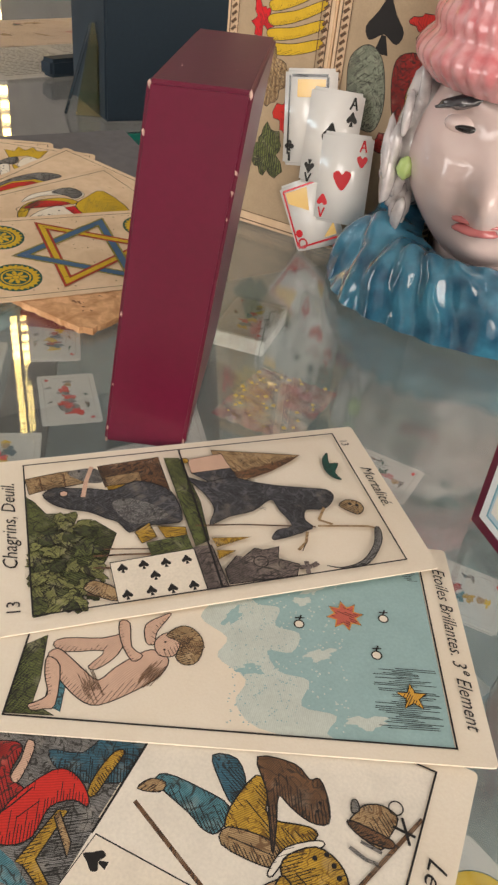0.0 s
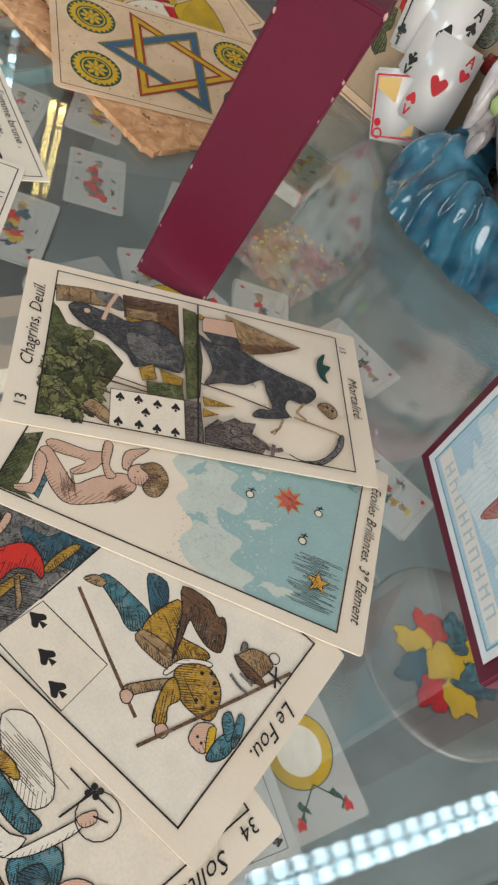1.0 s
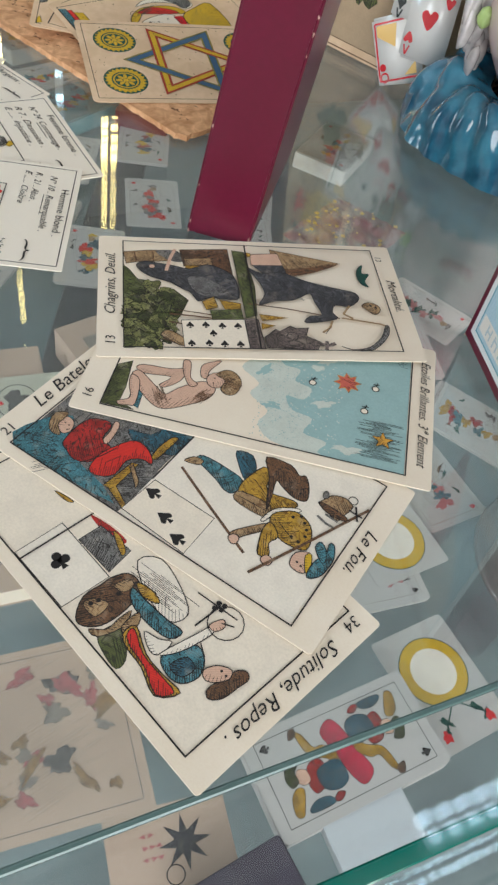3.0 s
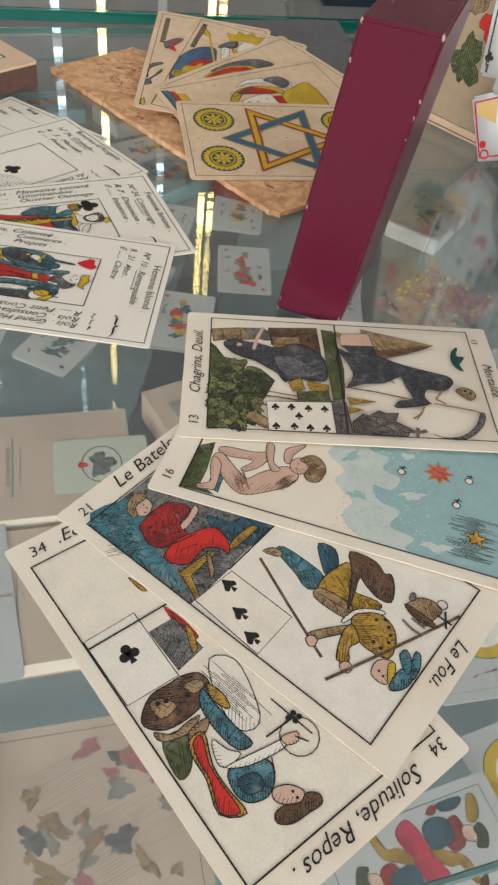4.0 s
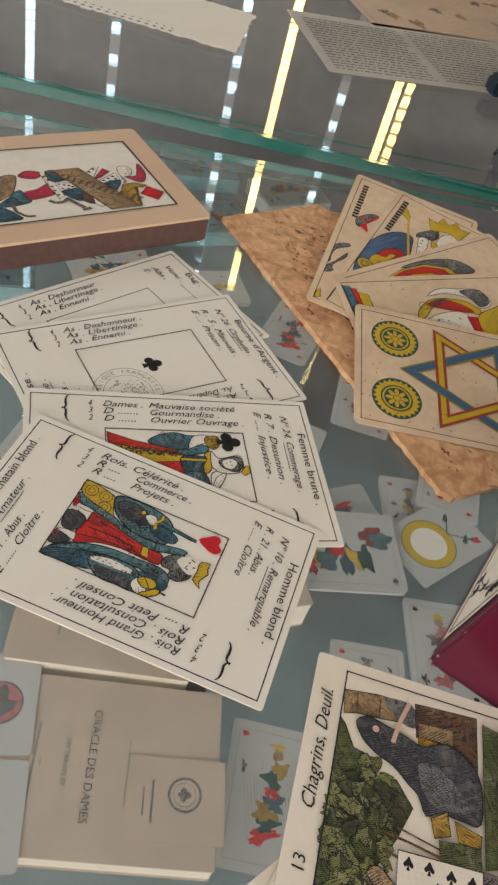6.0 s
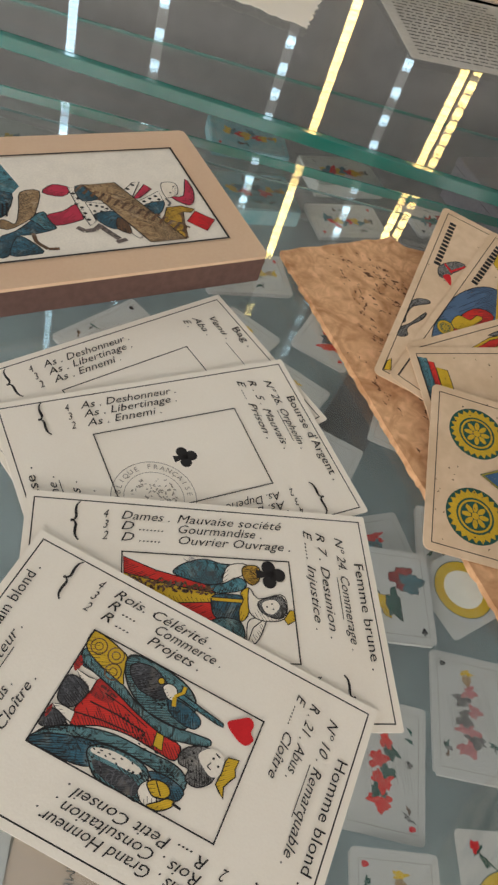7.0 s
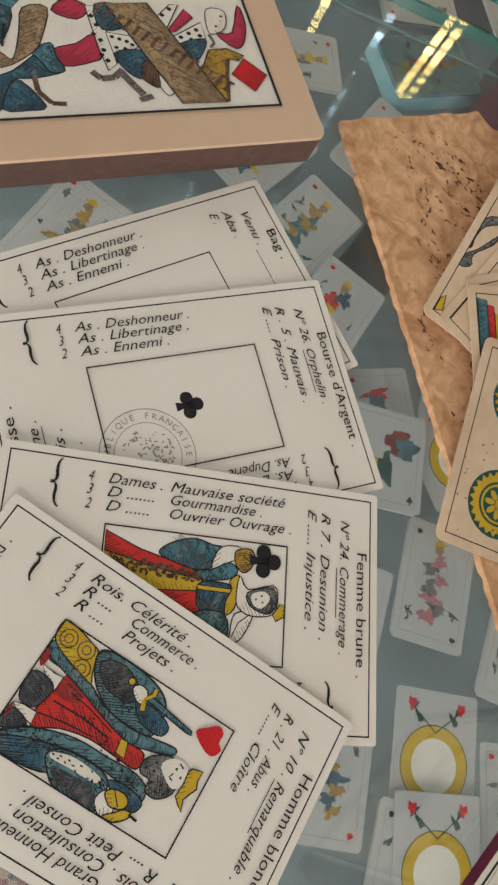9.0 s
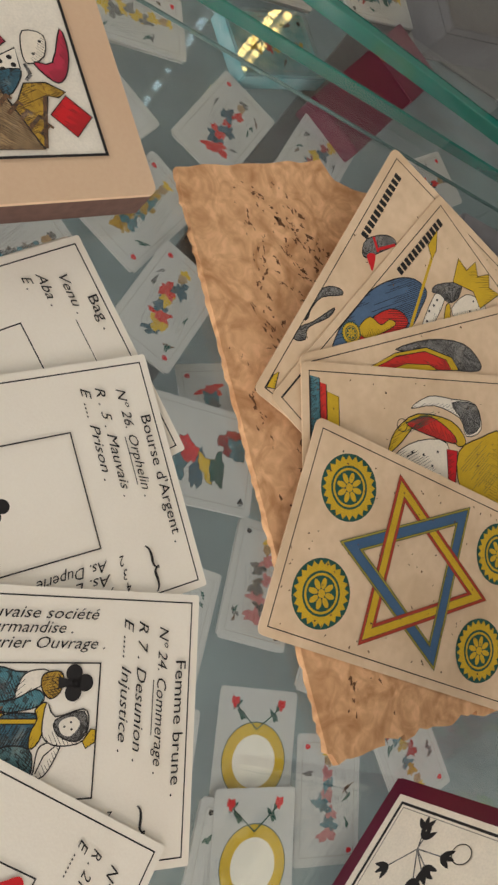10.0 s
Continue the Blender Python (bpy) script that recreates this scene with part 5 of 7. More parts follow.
def queen_picture(P, x0, y0, x1, y1):
    P.drawn(SCARLET, [(28.8, 49.8), (38.3, 45.9), (50.5, 42.9), (56.0, 41.3), (56.1, 39.4), (43.2, 40.6), (34.2, 42.4), (29.1, 44.3)], 0.35)
    P.drawn(SCARLET, [(39.1, 36.5), (54.0, 36.7), (56.1, 31.8), (52.5, 30.3), (43.7, 34.1)], 0.35)
    P.drawn(GOLD, [(29.0, 44.5), (37.1, 42.8), (46.1, 40.9), (55.6, 39.5), (54.4, 36.6), (43.5, 35.8), (37.6, 37.0), (29.1, 42.5)], 0.35)
    P.drawn(TEAL, smooth([(43.9, 46.6), (47.8, 49.1), (53.2, 50.4), (57.9, 49.2), (61.1, 48.8), (58.1, 45.4), (57.9, 43.1), (52.9, 42.2), (44.3, 44.7)], 3), 0.4)
    P.put(CLOTH, *hair_lines(51.9, 46.1, 14,6,14,74,-30))
    P.drawn(WHITEINK, smooth([(58.2, 44.3), (59.6, 47.9), (61.9, 49.4), (65.9, 49.4), (65.2, 46.3), (61.3, 44.3), (58.6, 42.7)], 3), 0.3)
    P.drawn(TEAL, smooth([(53.7, 41.7), (58.3, 42.7), (62.9, 44.9), (65.5, 43.2), (63.9, 40.8), (58.4, 39.7), (55.6, 39.8)], 3), 0.35)
    P.drawn(BLUE, smooth([(55.7, 39.1), (63.1, 39.2), (63.7, 37.4), (62.7, 31.4), (55.8, 31.6), (54.3, 36.0)], 3), 0.35)
    P.drawn(GOLD, [(54.5, 38.2), (64.8, 37.9), (64.8, 36.7), (54.7, 37.0)], 0.3)
    P.drawn(GOLD, smooth([(63.4, 40.0), (65.9, 41.8), (66.3, 38.0), (65.0, 32.7), (62.7, 31.0), (62.6, 34.6), (64.1, 37.8)], 3), 0.35)
    P.drawn(FUR, smooth([(53.2, 29.9), (57.3, 31.9), (62.7, 30.9), (63.8, 26.6), (62.5, 24.5), (57.5, 27.5)], 3), 0.35)
    P.drawn(WHITEINK, smooth([(64.2, 25.8), (64.8, 30.5), (66.6, 32.1), (70.5, 32.5), (69.4, 28.6), (66.8, 24.6), (63.8, 24.2)], 3), 0.35)
    P.drawn(WHITEINK, smooth([(66.2, 41.8), (68.7, 38.3), (75.9, 40.0), (77.5, 37.0), (76.3, 32.4), (71.3, 31.3), (67.4, 32.2), (65.5, 35.0)], 3), 0.35)
    P.drawn(GREYINK, smooth([(68.7, 37.5), (76.0, 39.4), (77.0, 34.7), (74.5, 32.2), (69.7, 33.9)], 3), 0.35)
    P.put(WHITEINK, smooth([(69.9, 37.1), (73.5, 38.2), (75.2, 36.3), (72.9, 33.6), (70.4, 34.4)], 3))
    P.put(BLACK, *[disc(x, y, 0.3, 9) for x, y in [(72.8, 36.9), (73.1, 35.2), (71.2, 35.9)]])
    P.put(BLACK, line(64.7, 25.3, 66.4, 29.2, 0.3), line(66.4, 29.2, 69.7, 31.8, 0.3))
    P.drawn(GOLD, [(76.1, 32.2), (78.2, 35.1), (79.5, 34.9), (79.5, 31.9), (77.1, 30.5)], 0.35)
    P.drawn(YELLOW, smooth([(64.4, 47.7), (65.9, 49.0), (69.2, 49.1), (70.1, 46.9), (69.3, 44.1), (67.0, 42.6), (64.8, 44.7)], 3), 0.35)
    P.put(BLACK, *hair_lines(67.3, 46.1, 5,5,8,21,10))
    P.put(BLACK, *[p for x, y in [(73.5, 46.4)] for p in club(x, y, 9.5,-90)])
    _e = random.Random(9)
    P.put(BROWN, *[blob(30 + 25 * q, 42.3 - 2.2 * q + _e.uniform(-2.0, 2.0) * (1 - 0.4 * q), 0.75, 0.4, _e.uniform(0, 180), 0.4, k, 8) for k, q in enumerate([n / 90 for n in range(90)])])


def ace_picture(P, x0, y0, x1, y1):
    P.put(BLACK, *club((x0 + x1) / 2 + 1, (y0 + y1) / 2 + 1, 8.5, -90))
    P.put(FAINT, *ring(disc(x0 + 11, y0 + 5, 13.5, 40), 0.25), *ring(disc(x0 + 11, y0 + 5, 9.5, 36), 0.2))
    rnd = random.Random(4)
    for k in range(90):
        a, r = rnd.uniform(0, 6.28), 7.5 * math.sqrt(rnd.random())
        P.put(FAINT, blob(x0 + 11 + r * math.cos(a), y0 + 5 + r * math.sin(a), rnd.uniform(0.2, 0.7), rnd.uniform(0.1, 0.3), rnd.uniform(0, 180), 0.3, k, 8))


AS = (((22.4, "4", 1.8), (27.6, "As . Deshonneur .", 34)), ((22.4, "3", 1.8), (27.6, "As . Libertinage .", 33)), ((22.4, "2", 1.8), (27.6, "As . Ennemi .", 26)))
oracle(kin, KKI, ((((22.4, "4", 1.8), (27.6, "Rois. Célérité .", 31)), ((22.4, "3", 1.8), (27.6, "R ....", 9), (42, "Commerce .", 21)), ((22.4, "2", 1.8), (27.6, "R ....", 9), (42, "Projets .", 16))),
                  (("Homme blond .", 32.5), ("Nº 10 . Remarquable .", 39), ("R . 21 . Abus .", 21.5), ("E ...... Cloître", 24))),
       ((((22.4, "4", 1.8), (27.6, "Rois . Grand Honneur .", 42)), ((22.4, "3", 1.8), (27.6, "Rois . Consultation .", 39)), ((22.4, "2", 1.8), (27.6, "R .... Petit Conseil .", 38))),
        (("Homme chatain blond .", 42), ("Nº 10 . Amateur .", 34), ("R . 21 . Abus .", 21.5), ("E ...... Cloître .", 26))), king_picture)
oracle(fem, KFE, ((((22.4, "4", 1.8), (27.6, "Dames .", 15), (44.5, "Mauvaise société", 34)), ((22.4, "3", 1.8), (27.6, "D .......", 13), (44.5, "Gourmandise .", 27)), ((22.4, "2", 1.8), (27.6, "D ......", 12), (44.5, "Ouvrier Ouvrage .", 36))),
                  (("Femme brune .", 35), ("Nº 24. Commerage .", 38), ("R 7 . Desunion .", 36), ("E ..... Injustice .", 34))),
       ((((22.4, "4", 1.8),), ((22.4, "3", 1.8),), ((22.4, "2", 1.8), (27.6, "D .", 4))), (("Femme . . . que .", 35),)), queen_picture)
oracle(bou, KBO, (AS, (("Bourse d'Argent .", 38), ("Nº 26. Orphelin .", 32), ("R . 5 . Mauvais .", 32), ("E .... Prison .", 27))),
       ((((22.4, "4", 1.8), (27.6, "As. L", 10)), ((22.4, "3", 1.8), (27.6, "As. L", 10)), ((22.4, "2", 1.8), (27.6, "As. Duperie", 20))), (("Noblesse .", 26), ("Nº 26. Bonne .", 30), ("R . Mauvais .", 28), ("E. Maison .", 24))), ace_picture)
oracle(des, KDE, (AS, (("Bag .", 11), ("Venu .", 13), ("Aba .", 10), ("E .", 4))), ((), (("Gain .", 14),)))
oracle(de2, KD2, (AS, ()), ((), ()))
# circular words of the stamp
for k, ch in enumerate("REPUBLIQUE FRANÇAISE"):
    a = radians(200 - 11 * k)
    lettering(bou, KBO, T, ch, 39.4 + 10.6 * math.cos(a), 23.7 + 10.6 * math.sin(a), 1.9, math.degrees(a) - 90, FAINT, 0.0, 'CENTER')

# ---- printing on the old coin suit cards ----


def wheel(P, x, y, r):
    P.put(DKGREEN, disc(x, y, r * 1.02, 40))
    P.put(GOLD, star(x, y, r * 0.97, r * 0.83, 24, 3))
    P.put(DKGREEN, disc(x, y, r * 0.66, 28))
    P.put(GOLD, disc(x, y, r * 0.59, 28))
    P.put(DKGREEN, disc(x, y, r * 0.52, 28))
    for k in range(8):
        P.put(GOLD, turned([disc(0.3 * r, 0, 0.17 * r, 10, 0.09 * r)], x, y, 45 * k)[0])
    P.put(GOLD, disc(x, y, r * 0.13, 10))


def woven(P, corners, k, inks, lo=None, hi=None):
    """One side of a woven triangle: nested stripes of the inks, mitred at the corners, or cut square from lo to hi."""
    a, b, c = (Vector(corners[(k + j) % 3]) for j in range(3))
    along = (b - a).normalized()
    inner = (c - a) - along * (c - a).dot(along)
    inner.normalize()
    for material, d0, d1 in inks:
        for e0, e1 in {(d0, d1), (5.0 - d1, 5.0 - d0)}:
            if lo is None:
                ends = [a + inner * e0 + along * e0 * 1.732, b + inner * e0 - along * e0 * 1.732,
                        b + inner * e1 - along * e1 * 1.732, a + inner * e1 + along * e1 * 1.732]
            else:
                p, q = a.lerp(b, lo), a.lerp(b, hi)
                ends = [p + inner * e0, q + inner * e0, q + inner * e1, p + inner * e1]
            P.put(material, [tuple(v) for v in ends])


def dots(P, w, h, n, seed):
    rnd = random.Random(seed)
    for k in range(n):
        P.put(BROWN, blob(rnd.uniform(3, w - 3), rnd.uniform(3, h - 3), rnd.uniform(0.15, 0.55), rnd.uniform(0.15, 0.4), rnd.uniform(0, 180), 0.4, seed + k, 8))


def triangle(cx, cy, r, a):
    return [(cx + r * math.cos(radians(a + 120 * k)), cy + r * math.sin(radians(a + 120 * k))) for k in range(3)]


P = Prints()
border(P, W3, H3, 3, 3, 3, 3, 0.35)
for x, y in ((18.5, 52.5), (18.5, 17.5), (88.5, 52.5), (88.5, 17.5)):
    wheel(P, x, y, 10.8)
EDGE_DARK, EDGE_OLIVE = ink("dark green outline ink", (0.05, 0.09, 0.07)), ink("olive outline ink", (0.34, 0.27, 0.04))
EDGE_RED = ink("brick red outline ink", (0.40, 0.05, 0.03))
STAR_BLUE = ((EDGE_DARK, 0.0, 5.0), (EDGE_OLIVE, 0.22, 0.75), (ink("slate blue star ink", (0.06, 0.13, 0.24), 0.12), 0.98, 4.02))
STAR_RED = ((BROWN, 0.0, 5.0), (EDGE_RED, 0.12, 1.05), (GOLD, 1.25, 3.75))
tb, tr = triangle(53.5, 35, 33.6, 180), triangle(53.5, 35, 33.6, 0)
for k in range(3):
    woven(P, tb, k, STAR_BLUE)
for k in range(3):
    woven(P, tr, k, STAR_RED)
for k in range(3):
    woven(P, tb, k, STAR_BLUE, 0.235, 0.455)
dots(P, W3, H3, 110, 500)
P.lay(coi, KCO, T)

P = Prints()
border(P, W3, H3, 3, 3, 3, 3, 0.35)
P.drawn(DKGREEN, [(3.3, 62.3), (3.3, 65.3), (3.3, 42.8), (3.3, 41.0)], 0.2)
P.drawn(TEAL, [(3.3, 65.5), (6.9, 64.8), (6.9, 43.8), (3.3, 41.9)], 0.3)
P.drawn(SCARLET, [(6.9, 63.5), (9.5, 62.8), (9.5, 44.3), (7.1, 43.2)], 0.3)
P.drawn(GOLD, [(9.7, 60.6), (14.4, 59.0), (14.4, 41.1), (9.5, 43.8)], 0.3)
P.drawn(WHITEINK, smooth([(44.9, 56.3), (53.4, 60.9), (64.0, 60.3), (75.6, 58.7), (78.1, 49.6), (70.6, 47.0), (67.9, 53.4), (55.9, 57.6)], 3), 0.35)
P.drawn(GREYINK, smooth([(64.0, 58.9), (75.6, 58.5), (77.5, 50.6), (71.2, 47.8), (68.7, 53.0)], 3), 0.3)
P.drawn(GOLD, smooth([(34.5, 40.8), (37.7, 48.4), (47.9, 54.5), (63.7, 52.3), (70.3, 45.4), (66.6, 43.3), (60.8, 47.7), (47.8, 50.6), (40.5, 44.7)], 3), 0.4)
P.drawn(SCARLET, smooth([(43.3, 51.2), (53.1, 53.8), (63.5, 48.3), (64.7, 44.3), (47.7, 48.6)], 3), 0.35)
P.drawn(CREAM, smooth([(37.4, 40.3), (47.6, 45.1), (61.2, 44.3), (61.2, 29.0), (42.3, 38.4)], 3), 0.35)
P.put(BLACK, *[disc(x, y, 0.5, 9) for x, y in [(44.9, 41.2), (50.0, 40.3), (53.8, 36.4), (56.6, 41.3)]])
P.put(BLACK, line(46.2, 41.2, 42.4, 39.7, 0.35))
P.drawn(PLAINRED, [(60.9, 42.3), (66.0, 41.7), (64.4, 28.4), (61.2, 29.8)], 0.3)
P.drawn(GOLD, smooth([(66.5, 41.3), (77.4, 46.5), (89.0, 47.7), (87.9, 22.8), (76.4, 25.1), (66.8, 28.4)], 3), 0.4)
P.put(DKGREEN, *hair_lines(76.9, 35.3, 18,16,16,47,40))
P.put(DKGREEN, *hair_lines(49.1, 52.0, 20,4,12,48,20))
P.put(BLACK, *ring(disc(40.7, 50.4, 2.2, 16), 0.3))
dots(P, W3, H3, 50, 600)
P.lay(ca4, KC4, T)

P = Prints()
border(P, W3, H3, 3, 3, 3, 3, 0.35)
P.drawn(GREYINK, smooth([(39.5, 63.8), (55.8, 64.2), (71.5, 59.6), (77.8, 51.4), (75.6, 48.5), (63.2, 52.0), (51.7, 60.1)], 3), 0.4)
P.drawn(GOLD, [(25.6, 60.1), (39.2, 62.7), (53.6, 61.8), (64.4, 55.9), (66.3, 50.7)], 0.35)
P.drawn(SCARLET, [(28.4, 59.5), (39.3, 61.5), (52.4, 60.6), (61.5, 55.6), (63.0, 51.4)], 0.3)
P.drawn(GOLD, [(35.0, 57.7), (43.0, 58.1), (53.1, 55.6), (56.4, 52.8)], 0.3)
dots(P, W3, H3, 40, 700)
P.lay(ca3, KC3, T)

P = Prints()
border(P, W3, H3, 3, 3, 3, 3, 0.35)
P.drawn(GOLD, [(3.3, 66.7), (7.5, 66.7), (16.1, 66.7), (10.8, 66.7), (3.3, 66.7)], 0.35)
P.put(BLACK, line(4.4, 66.7, 14.3, 66.7, 0.4))
P.put(BLACK, line(3.3, 66.7, 12.9, 66.7, 0.4))
P.drawn(NAVYINK, smooth([(27.2, 62.7), (35.4, 66.5), (44.5, 66.7), (55.9, 66.7), (67.1, 62.6), (73.9, 56.7), (74.9, 50.2), (68.3, 47.9), (59.2, 46.7), (53.0, 53.4), (39.6, 57.7)], 3), 0.4)
P.drawn(SCARLET, smooth([(30.0, 60.0), (46.4, 60.5), (57.2, 57.2), (60.8, 51.5), (57.6, 48.0), (40.0, 54.8)], 3), 0.35)
P.drawn(GOLD, smooth([(42.2, 61.6), (48.7, 61.0), (50.2, 55.9), (54.5, 54.7), (54.9, 51.7), (45.5, 54.9), (41.5, 57.8)], 3), 0.3)
P.put(GOLD, line(58.9, 46.4, 71.9, 51.4, 1.2), line(71.9, 51.4, 85.9, 56.8, 1.2))
P.drawn(GOLD, [(85.5, 56.3), (88.0, 61.1), (96.1, 62.2), (89.6, 57.2)], 0.35)
P.drawn(WHITEINK, smooth([(61.5, 42.5), (77.0, 47.1), (79.0, 42.7), (66.0, 40.1)], 3), 0.3)
P.put(BLACK, *[disc(x, y, 0.5, 9) for x, y in [(70.4, 44.8), (73.6, 44.7), (66.9, 43.1), (76.3, 45.0)]])
P.drawn(GREYINK, smooth([(76.7, 48.6), (80.8, 48.6), (89.7, 41.7), (85.1, 38.8), (79.9, 40.6), (79.1, 45.3)], 3), 0.3)
P.drawn(GOLD, smooth([(71.9, 36.8), (78.1, 40.8), (79.6, 39.5), (74.0, 34.9)], 3), 0.3)
P.drawn(CREAM, smooth([(79.5, 38.3), (88.7, 37.1), (92.7, 31.0), (92.0, 26.6), (85.7, 28.8), (78.5, 33.7)], 3), 0.3)
P.put(BLACK, *[disc(x, y, 0.4, 9) for x, y in [(89.7, 33.0), (90.6, 30.0), (85.5, 31.7)]])
P.drawn(GOLD, [(87.2, 44.4), (96.1, 48.5), (95.8, 42.9), (101.8, 42.1), (98.5, 37.7), (103.7, 34.5), (99.9, 31.1), (102.1, 25.9), (90.3, 28.9), (92.4, 35.4)], 0.35)
wheel(P, 38.5, 62.5, 3.9)
P.put(BLACK, *[rect(70 + 2.5 * k, 61.6, 71.8 + 2.5 * k, 64.6) for k in range(12)])
dots(P, W3, H3, 40, 800)
P.lay(ca2, KC2, T)

P = Prints()
border(P, W3, H3, 3, 3, 3, 3, 0.35)
P.drawn(GREYINK, smooth([(22.7, 66.7), (27.7, 66.7), (32.1, 63.8), (41.3, 59.7), (37.2, 59.8), (29.3, 64.3), (25.1, 63.2)], 3), 0.4)
P.drawn(GREYINK, smooth([(30.4, 66.7), (35.2, 66.7), (44.0, 66.7), (48.1, 61.8), (47.1, 59.5), (41.1, 65.5), (34.8, 66.7), (32.1, 66.1)], 3), 0.4)
P.drawn(GREYINK, smooth([(64.8, 60.6), (70.3, 61.7), (77.3, 55.9), (77.6, 51.0), (69.9, 55.1), (64.9, 57.8)], 3), 0.35)
P.put(PLAINRED, line(72.9, 59.9, 69.7, 55.6, 1.0))
P.put(PLAINRED, line(70.5, 56.1, 76.9, 51.2, 1.0))
P.put(PLAINRED, smooth([(65.6, 58.8), (68.1, 56.0), (62.6, 54.0), (63.1, 55.8)], 3))
P.drawn(GOLD, [(3.3, 66.7), (8.1, 66.7), (10.3, 65.5), (4.8, 63.9), (3.3, 66.7)], 0.35)
P.put(BLACK, *[rect(70 + 2.5 * k, 61.6, 71.8 + 2.5 * k, 64.6) for k in range(12)])
dots(P, W3, H3, 40, 900)
P.lay(ca1, KC1, T)

# ---- printing on the card block ----
P = Prints()
fx0, fy0, fx1, fy1 = 12, 14, 114.5, 81
P.put(WHITEINK, rect(fx0, fy0, fx1, fy1))
P.put(TEAL, [(fx0, 40), (30, 44), (44, 60), (40, 81), (fx0, 81)])
P.drawn(CRIMSON, smooth([(48.3, 39.6), (55.7, 41.8), (61.7, 45.3), (62.0, 37.0), (59.8, 34.7), (50.1, 33.1)], 3), 0.45)
P.drawn(CRIMSON, smooth([(51.3, 54.9), (58.1, 51.3), (62.8, 56.2), (56.8, 59.8)], 3), 0.45)
P.drawn(BLUE, smooth([(28.2, 28.4), (35.2, 31.9), (42.1, 37.4), (45.4, 39.7), (49.7, 31.6), (40.9, 28.9), (34.3, 28.2), (29.8, 18.6), (25.8, 17.7)], 3), 0.45)
P.drawn(TEAL, smooth([(42.1, 39.2), (48.2, 42.3), (48.6, 37.2), (50.0, 31.4), (45.9, 30.9), (44.0, 35.1)], 3), 0.45)
P.drawn(BLUE, smooth([(29.7, 17.9), (33.2, 26.4), (36.7, 28.1), (41.6, 18.3), (36.5, 17.1)], 3), 0.4)
P.drawn(TANINK, smooth([(36.3, 36.3), (40.2, 46.6), (43.2, 56.0), (50.4, 56.0), (46.2, 44.2), (42.4, 38.6), (32.4, 33.1), (28.2, 38.8), (33.0, 39.3)], 3), 0.4)
P.drawn(BLUE, smooth([(29.5, 55.8), (39.9, 55.9), (35.7, 44.3), (30.8, 40.3), (26.6, 42.1)], 3), 0.4)
P.put(BROWN, line(40.7, 29.6, 40.5, 24.0, 1.6), line(40.5, 24.0, 43.4, 19.3, 1.6), line(43.4, 19.3, 47.4, 18.8, 1.6))
P.drawn(WHITEINK, [(61.7, 56.7), (67.0, 56.8), (65.8, 44.1), (65.9, 33.4), (62.7, 30.7), (61.8, 40.6)], 0.4)
P.put(BLACK, *[disc(x, y, 0.8, 9) for x, y in [(62.7, 52.6), (63.5, 49.0), (61.7, 45.3), (63.2, 42.9), (63.2, 38.9), (63.4, 34.7), (62.1, 37.0), (64.7, 51.9)]])
P.drawn(BLUE, smooth([(64.9, 57.4), (74.5, 56.4), (74.3, 49.0), (64.8, 47.0)], 3), 0.4)
P.drawn(WHITEINK, [(65.5, 46.0), (73.5, 44.1), (75.2, 41.1), (71.7, 37.8), (65.8, 37.4)], 0.4)
P.put(BLACK, *[disc(x, y, 0.7, 9) for x, y in [(67.0, 44.1), (69.1, 43.1), (71.1, 42.1), (67.3, 39.8), (69.9, 39.2), (72.5, 40.7)]])
P.drawn(BLUE, smooth([(65.8, 37.4), (73.3, 38.8), (76.9, 35.6), (72.8, 27.3), (68.5, 29.8)], 3), 0.4)
P.put(STONEINK, line(57.5, 30.6, 59.7, 27.8, 2.2), line(59.7, 27.8, 63.8, 28.1, 2.2), line(63.8, 28.1, 67.0, 31.0, 2.2))
P.put(STONEINK, line(66.3, 29.9, 68.6, 25.1, 2.4), line(68.6, 25.1, 70.9, 20.8, 2.4))
P.put(STONEINK, line(69.2, 19.0, 73.6, 20.2, 2.0))
P.drawn(WHITEINK, smooth([(76.0, 29.1), (79.1, 27.1), (81.4, 22.7), (78.8, 20.0), (76.8, 23.6)], 3), 0.35)
P.drawn(BROWN, smooth([(74.8, 34.3), (77.4, 30.7), (76.8, 23.6), (73.9, 24.9), (72.2, 28.4)], 3), 0.35)
P.drawn(WHITEINK, [(82.4, 51.4), (88.7, 57.1), (91.6, 57.1), (84.5, 46.0)], 0.4)
P.drawn(WHITEINK, [(86.8, 44.0), (97.2, 49.6), (97.0, 42.7), (87.6, 40.2)], 0.4)
P.put(BLACK, *[disc(x, y, 0.8, 9) for x, y in [(88.9, 43.4), (91.9, 45.0), (94.8, 46.4), (95.4, 43.9), (92.1, 42.4), (85.2, 52.8), (88.2, 55.3)]])
P.drawn(CRIMSON, [(85.1, 46.0), (93.1, 55.3), (95.2, 51.6), (87.7, 45.8)], 0.4)
P.drawn(BLUE, smooth([(88.2, 41.0), (96.4, 42.7), (95.8, 38.9), (91.3, 33.6), (88.7, 36.6)], 3), 0.4)
P.drawn(CREAM, smooth([(100.9, 55.4), (106.6, 54.2), (104.9, 47.0), (99.5, 44.4), (98.9, 49.0)], 3), 0.35)
P.put(BLACK, *[disc(x, y, 0.5, 9) for x, y in [(104.9, 52.1), (102.0, 47.8)]])
P.put(GREYINK, line(98.5, 44.4, 99.4, 40.9, 1.0), line(99.4, 40.9, 97.6, 38.9, 1.0))
